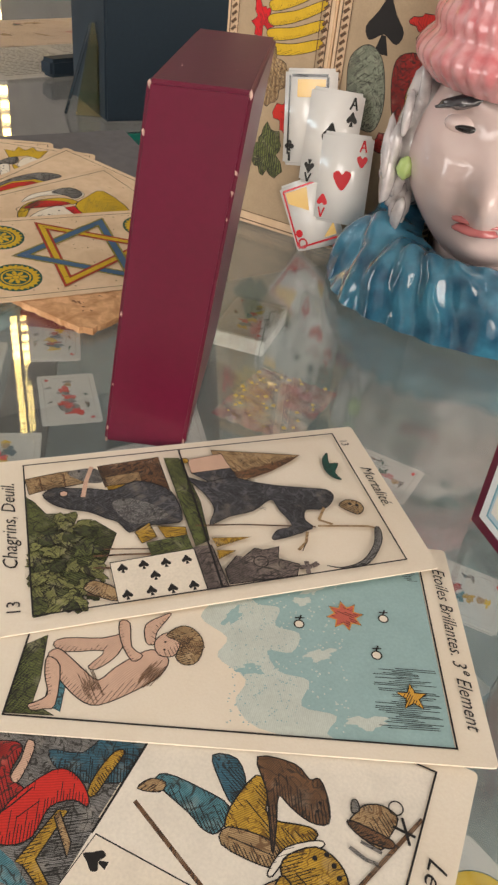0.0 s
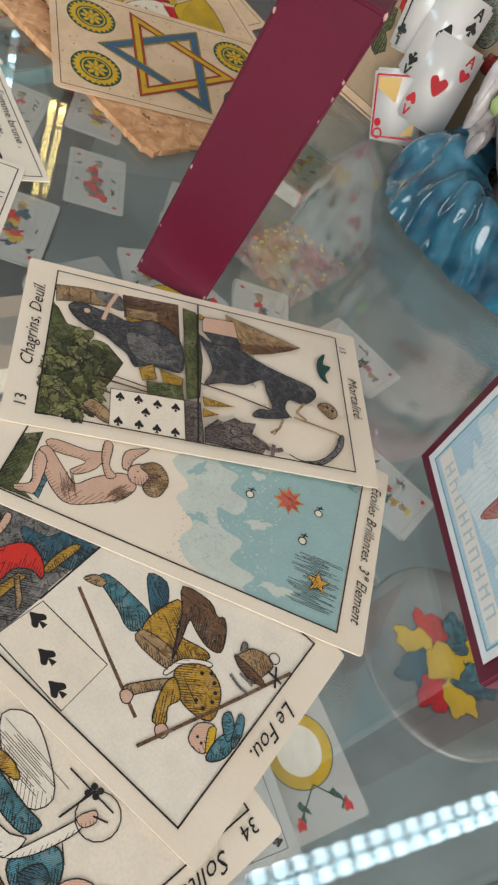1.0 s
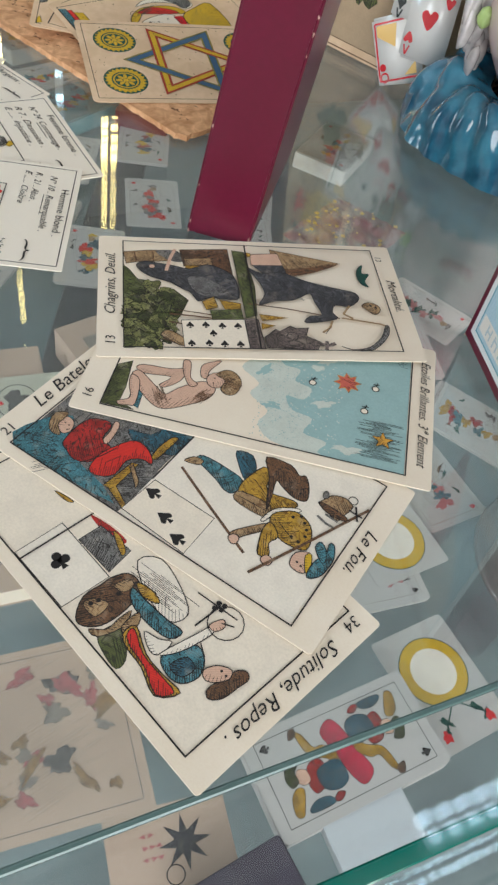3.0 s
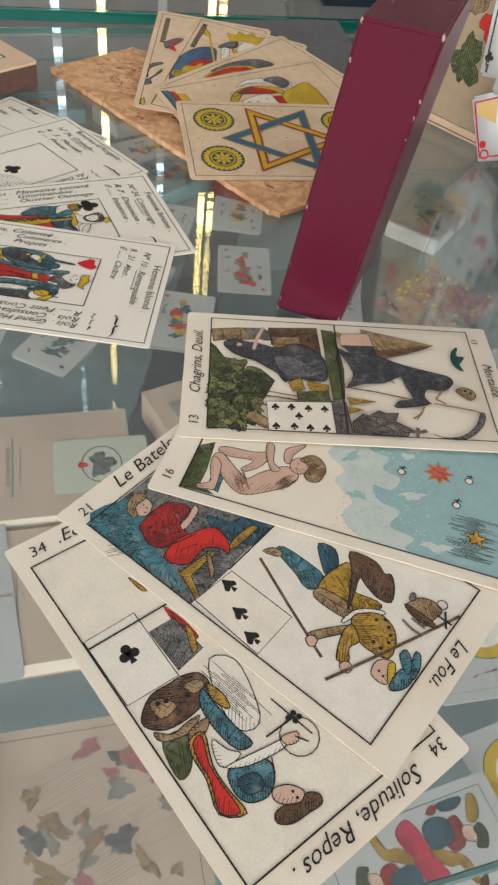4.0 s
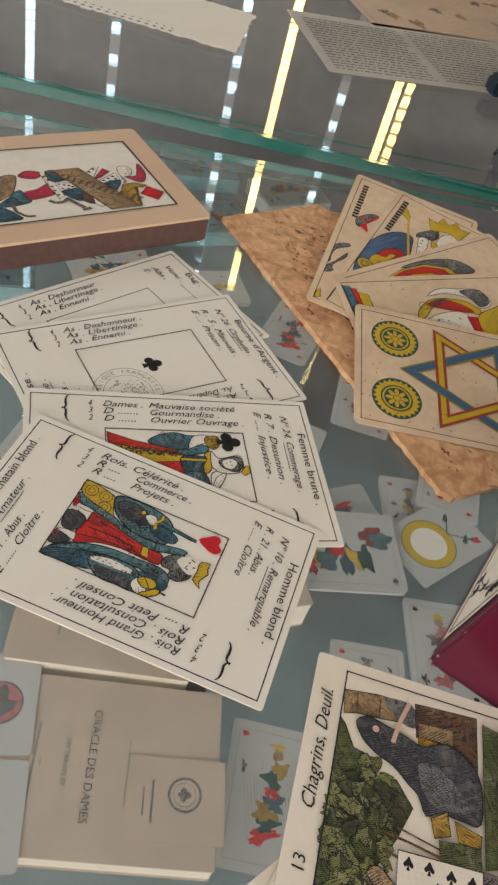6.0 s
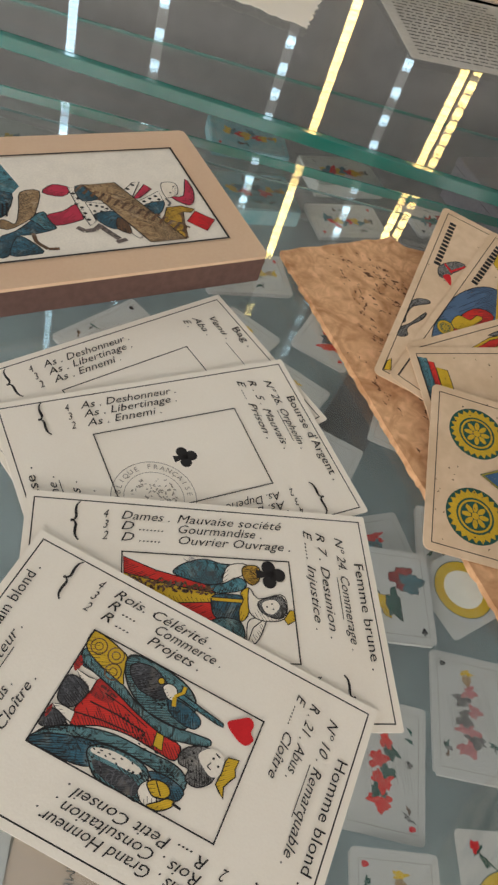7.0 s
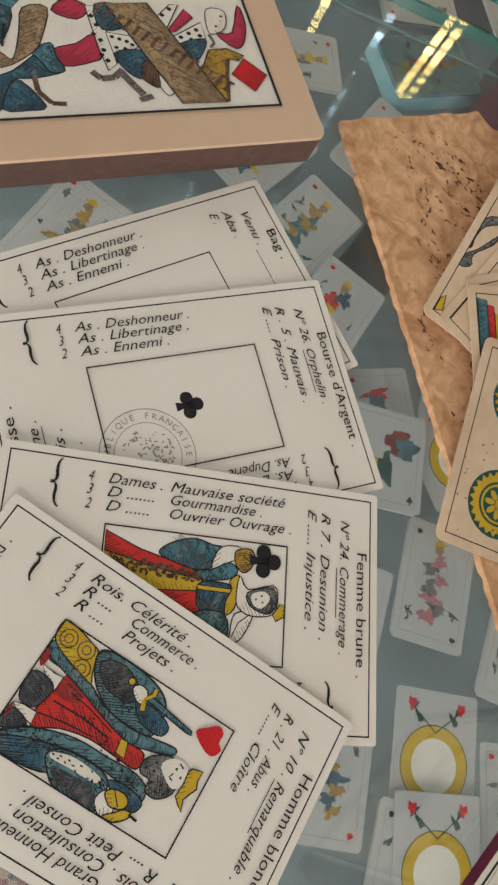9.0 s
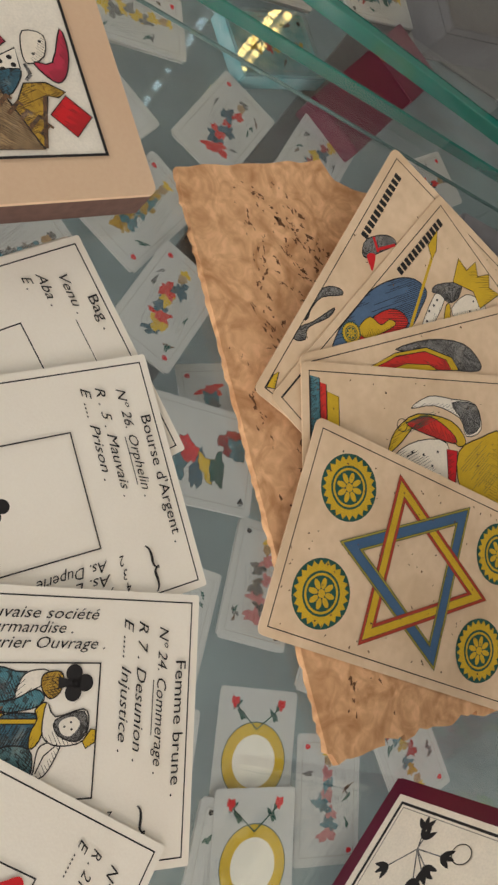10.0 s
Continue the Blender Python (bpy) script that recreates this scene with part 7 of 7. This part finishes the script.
def court_art(seed):
    def draw(P, w, h):
        r = random.Random(seed)
        P.put(FAINT, frame_lines(5, 5, w - 5, h - 5, 0.4))
        for k in range(9):
            c = (SCARLET, GOLD, TEAL, PLAINRED, BLUE, GOLD, DKGREEN, RED, TEAL)[k]
            x, y = w * (0.16 + 0.085 * k), h * r.uniform(0.3, 0.7)
            P.drawn(c, blob(x, y, r.uniform(5, 9), r.uniform(8, 14), r.uniform(-40, 40), 0.3, seed + k), 0.4)
        P.put(BLACK, *spade(w - 9, 9, 6), *spade(9, h - 9, 6, 180))
    return draw


def small_art(seed, pair):
    def draw(P, w, h):
        r = random.Random(seed)
        P.put(FAINT, frame_lines(6, 5, w - 6, h - 5, 0.35))
        cy = h / 2 + r.uniform(-3, 3)
        for k in range(7):
            x = w * (0.24 + 0.075 * k)
            P.put(pair[k % len(pair)], blob(x, cy + r.uniform(-5, 5), r.uniform(3.5, 6.5), r.uniform(5, 10) * (1.1 - 0.08 * k), r.uniform(-35, 35), 0.4, seed + k))
        P.put(TANINK, blob(w * 0.79, cy, 4, 3.6, 0, 0.2, seed))
        P.put(GOLD if seed % 2 else GREYINK, blob(w * 0.85, cy, 2.2, 4.6, 0, 0.4, seed + 3))
        for k in range(5):
            P.put((DKGREEN, GREYINK, BROWN)[k % 3], blob(w * r.uniform(0.15, 0.8), h * r.choice((0.2, 0.82)), r.uniform(2, 5), r.uniform(0.8, 2), r.uniform(0, 180), 0.4, seed + 20 + k))
        P.put(GREYINK, *hair_lines(w / 2, h / 2, w * 0.6, h * 0.6, 18, seed, 10))
        P.put(PLAINRED if seed % 3 else BLACK, blob(9, 9, 1.9, 2.4, 0, 0.2, 2, 10), blob(w - 9, h - 9, 1.9, 2.4, 0, 0.2, 2, 10))
    return draw


def leaf_art(P, w, h):
    P.put(CLOTH, star(w * 0.62, h * 0.5, 15, 6, 8))
    P.put(PINKINK, *[blob(w * 0.3 + 4 * (k % 3), h * 0.4 + 6 * (k // 3), 1.5, 1, 0, 0.4, k) for k in range(8)])
    P.put(BLACK, *ring(disc(w * 0.5, h * 0.16, 5, 16), 0.7))


def king_small(P, w, h):
    P.put(PINKINK, disc(w / 2, h / 2, h * 0.3, 28))
    P.put(GREYINK, *ring(disc(w / 2, h / 2, h * 0.3, 28), 1.2), blob(w / 2, h / 2, h * 0.2, h * 0.18, 0, 0.4, 3))
    P.put(PLAINRED, [(w - 8, h - 4), (w - 4, h - 9), (w - 8, h - 14), (w - 12, h - 9)])


def spade_small(P, w, h):
    P.put(BLUE, *spade(w * 0.5, h * 0.5, 14, 90))


low_card(0.205, -0.142, -84, ring_art, "white playing card with a gold ring and roses", 84, 60)


def leaping_pair(P, w, h):
    """Two mirrored leaping courtiers back to back in crimson cloaks, with a spade in two corners."""
    P.put(BLACK, frame_lines(7, 6, w - 7, h - 6, 0.4))
    half = ((CRIMSON, [(57, 52), (48, 47), (50, 36), (54, 26), (60, 20), (64, 30), (62, 44)]),
            (YELLOW, [(52, 33), (46, 40), (40, 41), (37, 50), (33, 53), (33, 46), (36, 37), (45, 32), (50, 26)]),
            (BROWN, [(34, 55), (30, 55), (28, 50), (33, 51)]),
            (RED, [(40, 34), (32, 33), (28, 24), (30, 17), (37, 19), (42, 27)]),
            (BLUE, [(51, 29), (42, 30), (35, 27), (36, 17), (45, 14), (52, 18)]),
            (FLESH, [(30, 31), (25, 33), (22, 28), (25, 24), (30, 25)]),
            (DARKOLIVE, [(26, 36), (20, 38), (16, 31), (18, 25), (23, 27), (23, 32)]),
            (YELLOW, [(20, 24), (15, 20), (13, 11), (17, 9), (21, 15), (24, 22)]),
            (BLUE, [(36, 13), (28, 14), (22, 11), (23, 8.5), (33, 8), (38, 9)]),
            (RED, [(42, 13), (38, 10), (41, 8), (46, 11)]))
    for deg in (0, 180):
        for material, pts in half:
            P.drawn(material, turned([[(x - 58, y - 31) for x, y in smooth(pts, 4)]], w / 2, h / 2, deg)[0], 0.3)
        for q in spade(-46, 20, 6.5, 90):
            P.put(BLACK, turned([q], w / 2, h / 2, deg)[0])


low_card(0.118, -0.164, 4, leaping_pair, "thick pack of white cards with crimson and yellow courtiers", 116, 62, thick=14)
wb = thing("white_box", pose(0.115, -0.214, LOW + 0.0003, 0, 0, 2), "small flat white cardboard box", "box")
part("tray", box_bm(-0.026, -0.018, 0, 0.026, 0.024, 0.009, 0.0008), WHITEBOX, wb)
part("lid", box_bm(-0.027, -0.019, 0.0092, 0.027, 0.025, 0.0125, 0.0008), WHITEBOX, wb)
low_card(0.005, -0.174, -6, leaf_art, "pale card with a black leaf star", 70, 44, material=PAPER_BROWN, r=1)
low_card(-0.015, -0.240, 24, small_art(9, (BLUE, PINKINK, NAVYINK)), "blue striped printed card", 80, 40, material=mat("blue printed card", (0.08, 0.16, 0.34), 0.5, grain=0.3, scale=200))
dk = thing("dark_box", pose(0.035, -0.232, LOW + 0.0003, 0, 0, 8), "flat dark brown box with a worn lid", "box")
_viol = mat("dark violet grey board", (0.07, 0.06, 0.085), 0.6, grain=0.3, scale=200, blot=0.4, blot_scale=30)
part("base", box_bm(-0.03, -0.035, 0, 0.03, 0.035, 0.014, 0.001), _viol, dk)
part("lid", box_bm(-0.031, -0.036, 0.0142, 0.031, 0.036, 0.018, 0.001), _viol, dk)

dish = thing("painted_dish", pose(0.338, -0.101, LOW + 0.0003), "round painted dish with yellow, blue and red motifs", "dish")
_bm = bmesh.new()
_prof = ((0.03, 0.0), (0.055, 0.004), (0.070, 0.016), (0.073, 0.017), (0.071, 0.0195), (0.054, 0.0075), (0.0005, 0.0055))
_rows = [[_bm.verts.new((r * math.cos(math.tau * k / 48), r * math.sin(math.tau * k / 48), z)) for k in range(48)] for r, z in _prof]
for a, b in zip(_rows, _rows[1:]):
    for k in range(48):
        f = _bm.faces.new((a[k], a[(k + 1) % 48], b[(k + 1) % 48], b[k]))
        f.smooth = True
_bm.faces.new(_rows[0][::-1])
bmesh.ops.recalc_face_normals(_bm, faces=_bm.faces[:])
part("bowl", _bm, mat("glazed grey brown stoneware", (0.20, 0.20, 0.19), 0.15, blot=0.5, blot_scale=30, coat=0.4), dish)
P = Prints()
for k, c in enumerate((GOLD, TEAL, SCARLET, GOLD, BLUE, PLAINRED, GOLD, TEAL)):
    a = math.tau * k / 8
    P.drawn(c, blob(25 * math.cos(a), 25 * math.sin(a), 17, 13, math.degrees(a), 0.25, k), 0.5)
P.drawn(GOLD, blob(0, 0, 17, 14, 0, 0.2, 30), 0.5)
P.lay(dish, pose(0, 0, 0), 7.4, "painted_motif")

for k, (x, y, d, pair, word) in enumerate(((0.392, 0.200, -62, (PINKINK, DKGREEN), "red flower"), (0.352, 0.052, -58, (YELLOW, RED, TEAL), "yellow and red figure"),
                                           (0.205, -0.040, 85, (PINKINK, GREYINK), "faded rose"), (0.150, 0.262, -70, (SCARLET, TEAL, GREYINK), "red and teal figure"),
                                           (0.205, 0.275, 88, (GREYINK, YELLOW), "grey and ochre figure"), (0.205, 0.150, 86, (PINKINK, GREYINK), "pale rose ring"),
                                           (0.140, 0.110, 84, (SCARLET, DKGREEN), "red and green flower"), (0.140, 0.015, 90, (YELLOW, BLUE), "ochre and blue figure"),
                                           (0.280, 0.120, 80, (SCARLET, TEAL, GOLD), "red and teal figure"), (0.285, 0.010, 95, (PINKINK, TEAL), "pink and teal figure"),
                                           (0.300, 0.240, 70, (SCARLET, BLUE), "red and blue figure"), (0.270, 0.380, 65, (GOLD, TEAL), "gold and teal figure"),
                                           (0.180, 0.420, 75, (SCARLET, GREYINK), "red and grey figure"), (0.060, 0.400, 60, (YELLOW, TEAL), "yellow and teal figure"),
                                           (-0.020, 0.330, 50, (TEAL, GREYINK), "teal figure"), (-0.110, 0.330, 70, (YELLOW, GREYINK), "yellow figure"),
                                           (0.130, 0.690, 20, (TEAL, SCARLET, GOLD), "teal and red figure"), (0.250, 0.745, 24, (TEAL, RED, DKGREEN), "green and red figure"),
                                           (0.330, 0.560, 40, (SCARLET, GREYINK), "red and grey figure"), (0.020, 0.560, 15, (GOLD, GREYINK), "gold figure"))):
    low_card(x, y, d, small_art(100 + 7 * k, pair), "white playing card printed with a " + word, thick=(0, 6, 3)[k % 3])
low_card(0.218, 0.038, 92, ring_art, "white playing card with a yellow ring and roses", 80, 64)
low_card(0.224, -0.026, 95, ring_art, "white playing card with a pink centred ring", 80, 64, z=0.0034 + 0.001)
low_card(0.216, 0.250, 34, ring_art, "white playing card with an ochre ring", 88, 60, z=0.011)
low_card(0.132, 0.228, 2, court_art(31), "white card with red and blue court figure", 92, 74, z=0.008, thick=8)
low_card(0.064, 0.042, 80, small_art(55, (PLAINRED, DKGREEN, YELLOW, BLUE)), "white card with a red rose and shield", 92, 60)

for k, (x, y, d, pair, word) in enumerate(((0.335, 0.150, 78, (SCARLET, TEAL, GOLD), "red, teal and gold figure"), (0.090, 0.330, 68, (BLUE, GOLD, SCARLET), "blue and gold figure"),
                                           (0.245, 0.320, 72, (SCARLET, DKGREEN), "red and green figure"), (0.010, 0.450, 58, (TEAL, GOLD), "teal and gold figure"),
                                           (0.110, 0.500, 66, (SCARLET, BLUE), "red and blue figure"), (0.200, 0.520, 70, (GOLD, BLUE, RED), "gold, blue and red figure"),
                                           (-0.090, 0.430, 48, (TEAL, SCARLET), "teal and scarlet figure"), (-0.080, 0.560, 20, (YELLOW, BLUE), "ochre and blue figure"))):
    low_card(x, y, d, small_art(300 + 11 * k, pair), "white playing card printed with a " + word, z=0.0075, thick=4)


def wrapped_pack(x, y, deg, material, word):
    """A boxed pack of cards in glossy cellophane."""
    ob = thing("card_pack", pose(x, y, LOW + 0.0003, 0, 0, deg), word + " boxed card pack in glossy cellophane", "card pack", "cellophane wrapped card packs")
    part("box", box_bm(-0.046, -0.032, 0, 0.046, 0.032, 0.020, 0.0012, 2), material, ob)
    P = Prints()
    small_art(int(abs(x) * 1000) + 7, (GOLD, TEAL, SCARLET))(P, 92, 64)
    P.lay(ob, pose(-0.046, -0.032, 0.020), 0.05)
    bm = box_bm(-0.048, -0.034, 0.0208, 0.048, 0.034, 0.0212)
    part("wrapper", bm, ACRYLIC, ob, "clear cellophane")
    return ob


_teal = mat("turquoise printed board", (0.10, 0.34, 0.36), 0.3, grain=0.4, scale=120, blot=0.5, blot_scale=40, tint=(0.5, 0.6, 0.6), coat=0.7)
_ivory = mat("glossy ivory board", (0.55, 0.55, 0.50), 0.3, grain=0.3, scale=120, blot=0.4, blot_scale=40, coat=0.7)
for x, y, d, m, word in ((0.020, 0.680, 18, _teal, "turquoise"), (0.125, 0.775, 22, _ivory, "ivory"), (-0.090, 0.690, 12, _ivory, "ivory"), (0.140, 0.600, 30, _teal, "turquoise"),
                         (-0.200, 0.520, 8, _teal, "turquoise"), (-0.210, 0.660, -4, _ivory, "ivory"), (0.010, 0.800, 10, _teal, "turquoise"), (0.420, 0.470, 40, _ivory, "ivory")):
    wrapped_pack(x, y, d, m, word)

foil = thing("foil_packet", pose(0.365, 0.325, LOW + 0.0003, 0, 0, 30), "crumpled clear packet with gold flecks", "packet")
_bm = bmesh.new()
_n = 14
_g = [[_bm.verts.new(((i / _n - 0.5) * 0.11, (j / _n - 0.5) * 0.09, 0.004 + 0.006 * abs(noise.noise(Vector((i * 0.7, j * 0.7, 3)))))) for j in range(_n + 1)] for i in range(_n + 1)]
for i in range(_n):
    for j in range(_n):
        _bm.faces.new((_g[i][j], _g[i + 1][j], _g[i + 1][j + 1], _g[i][j + 1]))
part("film", _bm, mat("crinkled printed film", (0.34, 0.36, 0.34), 0.15, grain=0.5, scale=60, blot=0.9, blot_scale=45, tint=(0.30, 0.10, 0.12), coat=0.8), foil)
_bm = bmesh.new()
_r = random.Random(3)
for k in range(40):
    _c = bmesh.new()
    bmesh.ops.create_icosphere(_c, subdivisions=1, radius=_r.uniform(0.0008, 0.003))
    add_bm(_bm, _c, pose(_r.uniform(-.05, .05), _r.uniform(-.04, .04), 0.010) @ Matrix.Diagonal((1, 1, 0.3, 1)))
tagged(part("flecks", _bm, GOLDFOIL, foil), kind="stuff")

paper("etching", -0.052, -0.092, LOW + 0.0003, -4, 120, 112, PAPER_BROWN, "faded etching of small rose and grey shapes", faded_scene(120, 112, 61, [PINKINK, GREYINK, FAINT, TANINK]))


def booklet(x, y, deg, w, d, h, label, art=None, words=()):
    ob = thing("booklet", pose(x, y, LOW + 0.0003, 0, 0, deg), label, "booklet", "buff booklets on the lower shelf")
    part("pages", box_bm(-w / 2 + 0.001, -d / 2 + 0.001, 0.0008, w / 2 - 0.001, d / 2 - 0.001, h - 0.0008), PAPER, ob)
    for z in (0, h - 0.0008):
        part("cover", box_bm(-w / 2, -d / 2, z, w / 2, d / 2, z + 0.0008, 0.0003, 1), PAPER_BROWN, ob)
    part("spine", box_bm(-w / 2 - 0.0006, -d / 2, 0, -w / 2, d / 2, h, 0.0002, 1), PAPER_BROWN, ob)
    K = pose(-w / 2, -d / 2, h)
    if art:
        P = Prints()
        art(P)
        P.lay(ob, K, 0.05)
    for text, x, y, s, rot in words:
        lettering(ob, K, 0.05, text, x, y, s, rot, GREYINK, 0.0, 'CENTER')
    return ob


booklet(-0.038, 0.050, -3, 0.132, 0.106, 0.018, "buff paper booklet with a printed title",
        lambda P: P.put(FAINT, rect(24, 50, 25, 54), rect(20, 20, 21.4, 76), rect(76, 30, 77, 70)), (("ORACLE DES DAMES", 52, 53, 5.4, -90), ("LES TAROTS ET", 38, 53, 3.0, -90)))
tk = thing("ticket", pose(0.002, 0.032, LOW + 0.0187, 0, 0, -2), "buff folded ticket with a ringed club", "ticket")
_bm = sheet_bm(58, 48, 0.6, 1)
bmesh.ops.transform(_bm, matrix=pose(-0.029, -0.024, 0), verts=_bm.verts)
part("sheet", _bm, PAPER_BROWN, tk)
P = Prints()
P.put(GREYINK, *ring(disc(34, 27, 9.5, 30), 1.6), *ring(disc(34, 27, 6.8, 26), 0.4), *club(34, 27, 8.5, -90), rect(14, 10, 15.4, 34), rect(9, 14, 10, 30))
P.lay(tk, pose(-0.029, -0.024, 0), 0.6)
low_card(-0.108, 0.085, 92, king_small, "small playing card with a rose medallion and diamond", 64, 44, z=0.0187)
low_card(-0.108, 0.020, 92, spade_small, "small playing card with one blue spade", 60, 48, z=0.0187)
booklet(-0.048, 0.160, -4, 0.120, 0.104, 0.024, "worn buff booklet with brown stains", lambda P: P.put(FAINT, rect(30, 20, 31.6, 80), rect(36, 30, 37, 70)), (("BONNE AVENTURE", 26, 50, 3.4, -90),))
low_card(-0.012, 0.150, -5, lambda P, w, h: (P.put(GREYINK, *ring(disc(w / 2, h / 2, 15, 26, 18), 1.0), blob(w / 2, h / 2, 9, 12, 0, 0.3, 4)), P.put(PLAINRED, blob(w * 0.3, h / 2, 4, 3, 0, 0.2, 3)), P.put(BLACK, *club(w - 10, 12, 8))), "pale card with a grey oval medallion", 72, 54, z=0.0247, material=mat("pale green grey card", (0.52, 0.52, 0.42), 0.6, grain=0.2, scale=300))
booklet(0.064, 0.192, 14, 0.050, 0.066, 0.030, "small upright buff booklet box", lambda P: P.put(FAINT, rect(14, 20, 36, 46)))
booklet(-0.175, 0.060, 4, 0.090, 0.120, 0.016, "plain buff booklet at the shelf end")
booklet(-0.165, -0.080, -6, 0.090, 0.110, 0.014, "faded buff booklet with worn cover")
bb = thing("card_box", pose(0.245, 0.610, LOW + 0.0003, 0, 0, 58), "burgundy card box lying on the lower shelf", "card box", "burgundy card boxes")
part("body", box_bm(-0.08, -0.03, 0, 0.08, 0.03, 0.03, 0.001), BURGUNDY, bb)
part("lid", box_bm(0.03, -0.031, -0.0001, 0.081, 0.031, 0.031, 0.001), BURGUNDY_DK, bb)
gb = thing("dark_box", pose(0.370, 0.800, LOW + 0.0003, 0, 0, 24), "large dark grey box with a flat lid", "box")
part("base", box_bm(-0.09, -0.06, 0, 0.09, 0.06, 0.04, 0.001), GREYBOARD, gb)
part("lid", box_bm(-0.091, -0.061, 0.0402, 0.091, 0.061, 0.05, 0.001), GREYBOARD, gb)
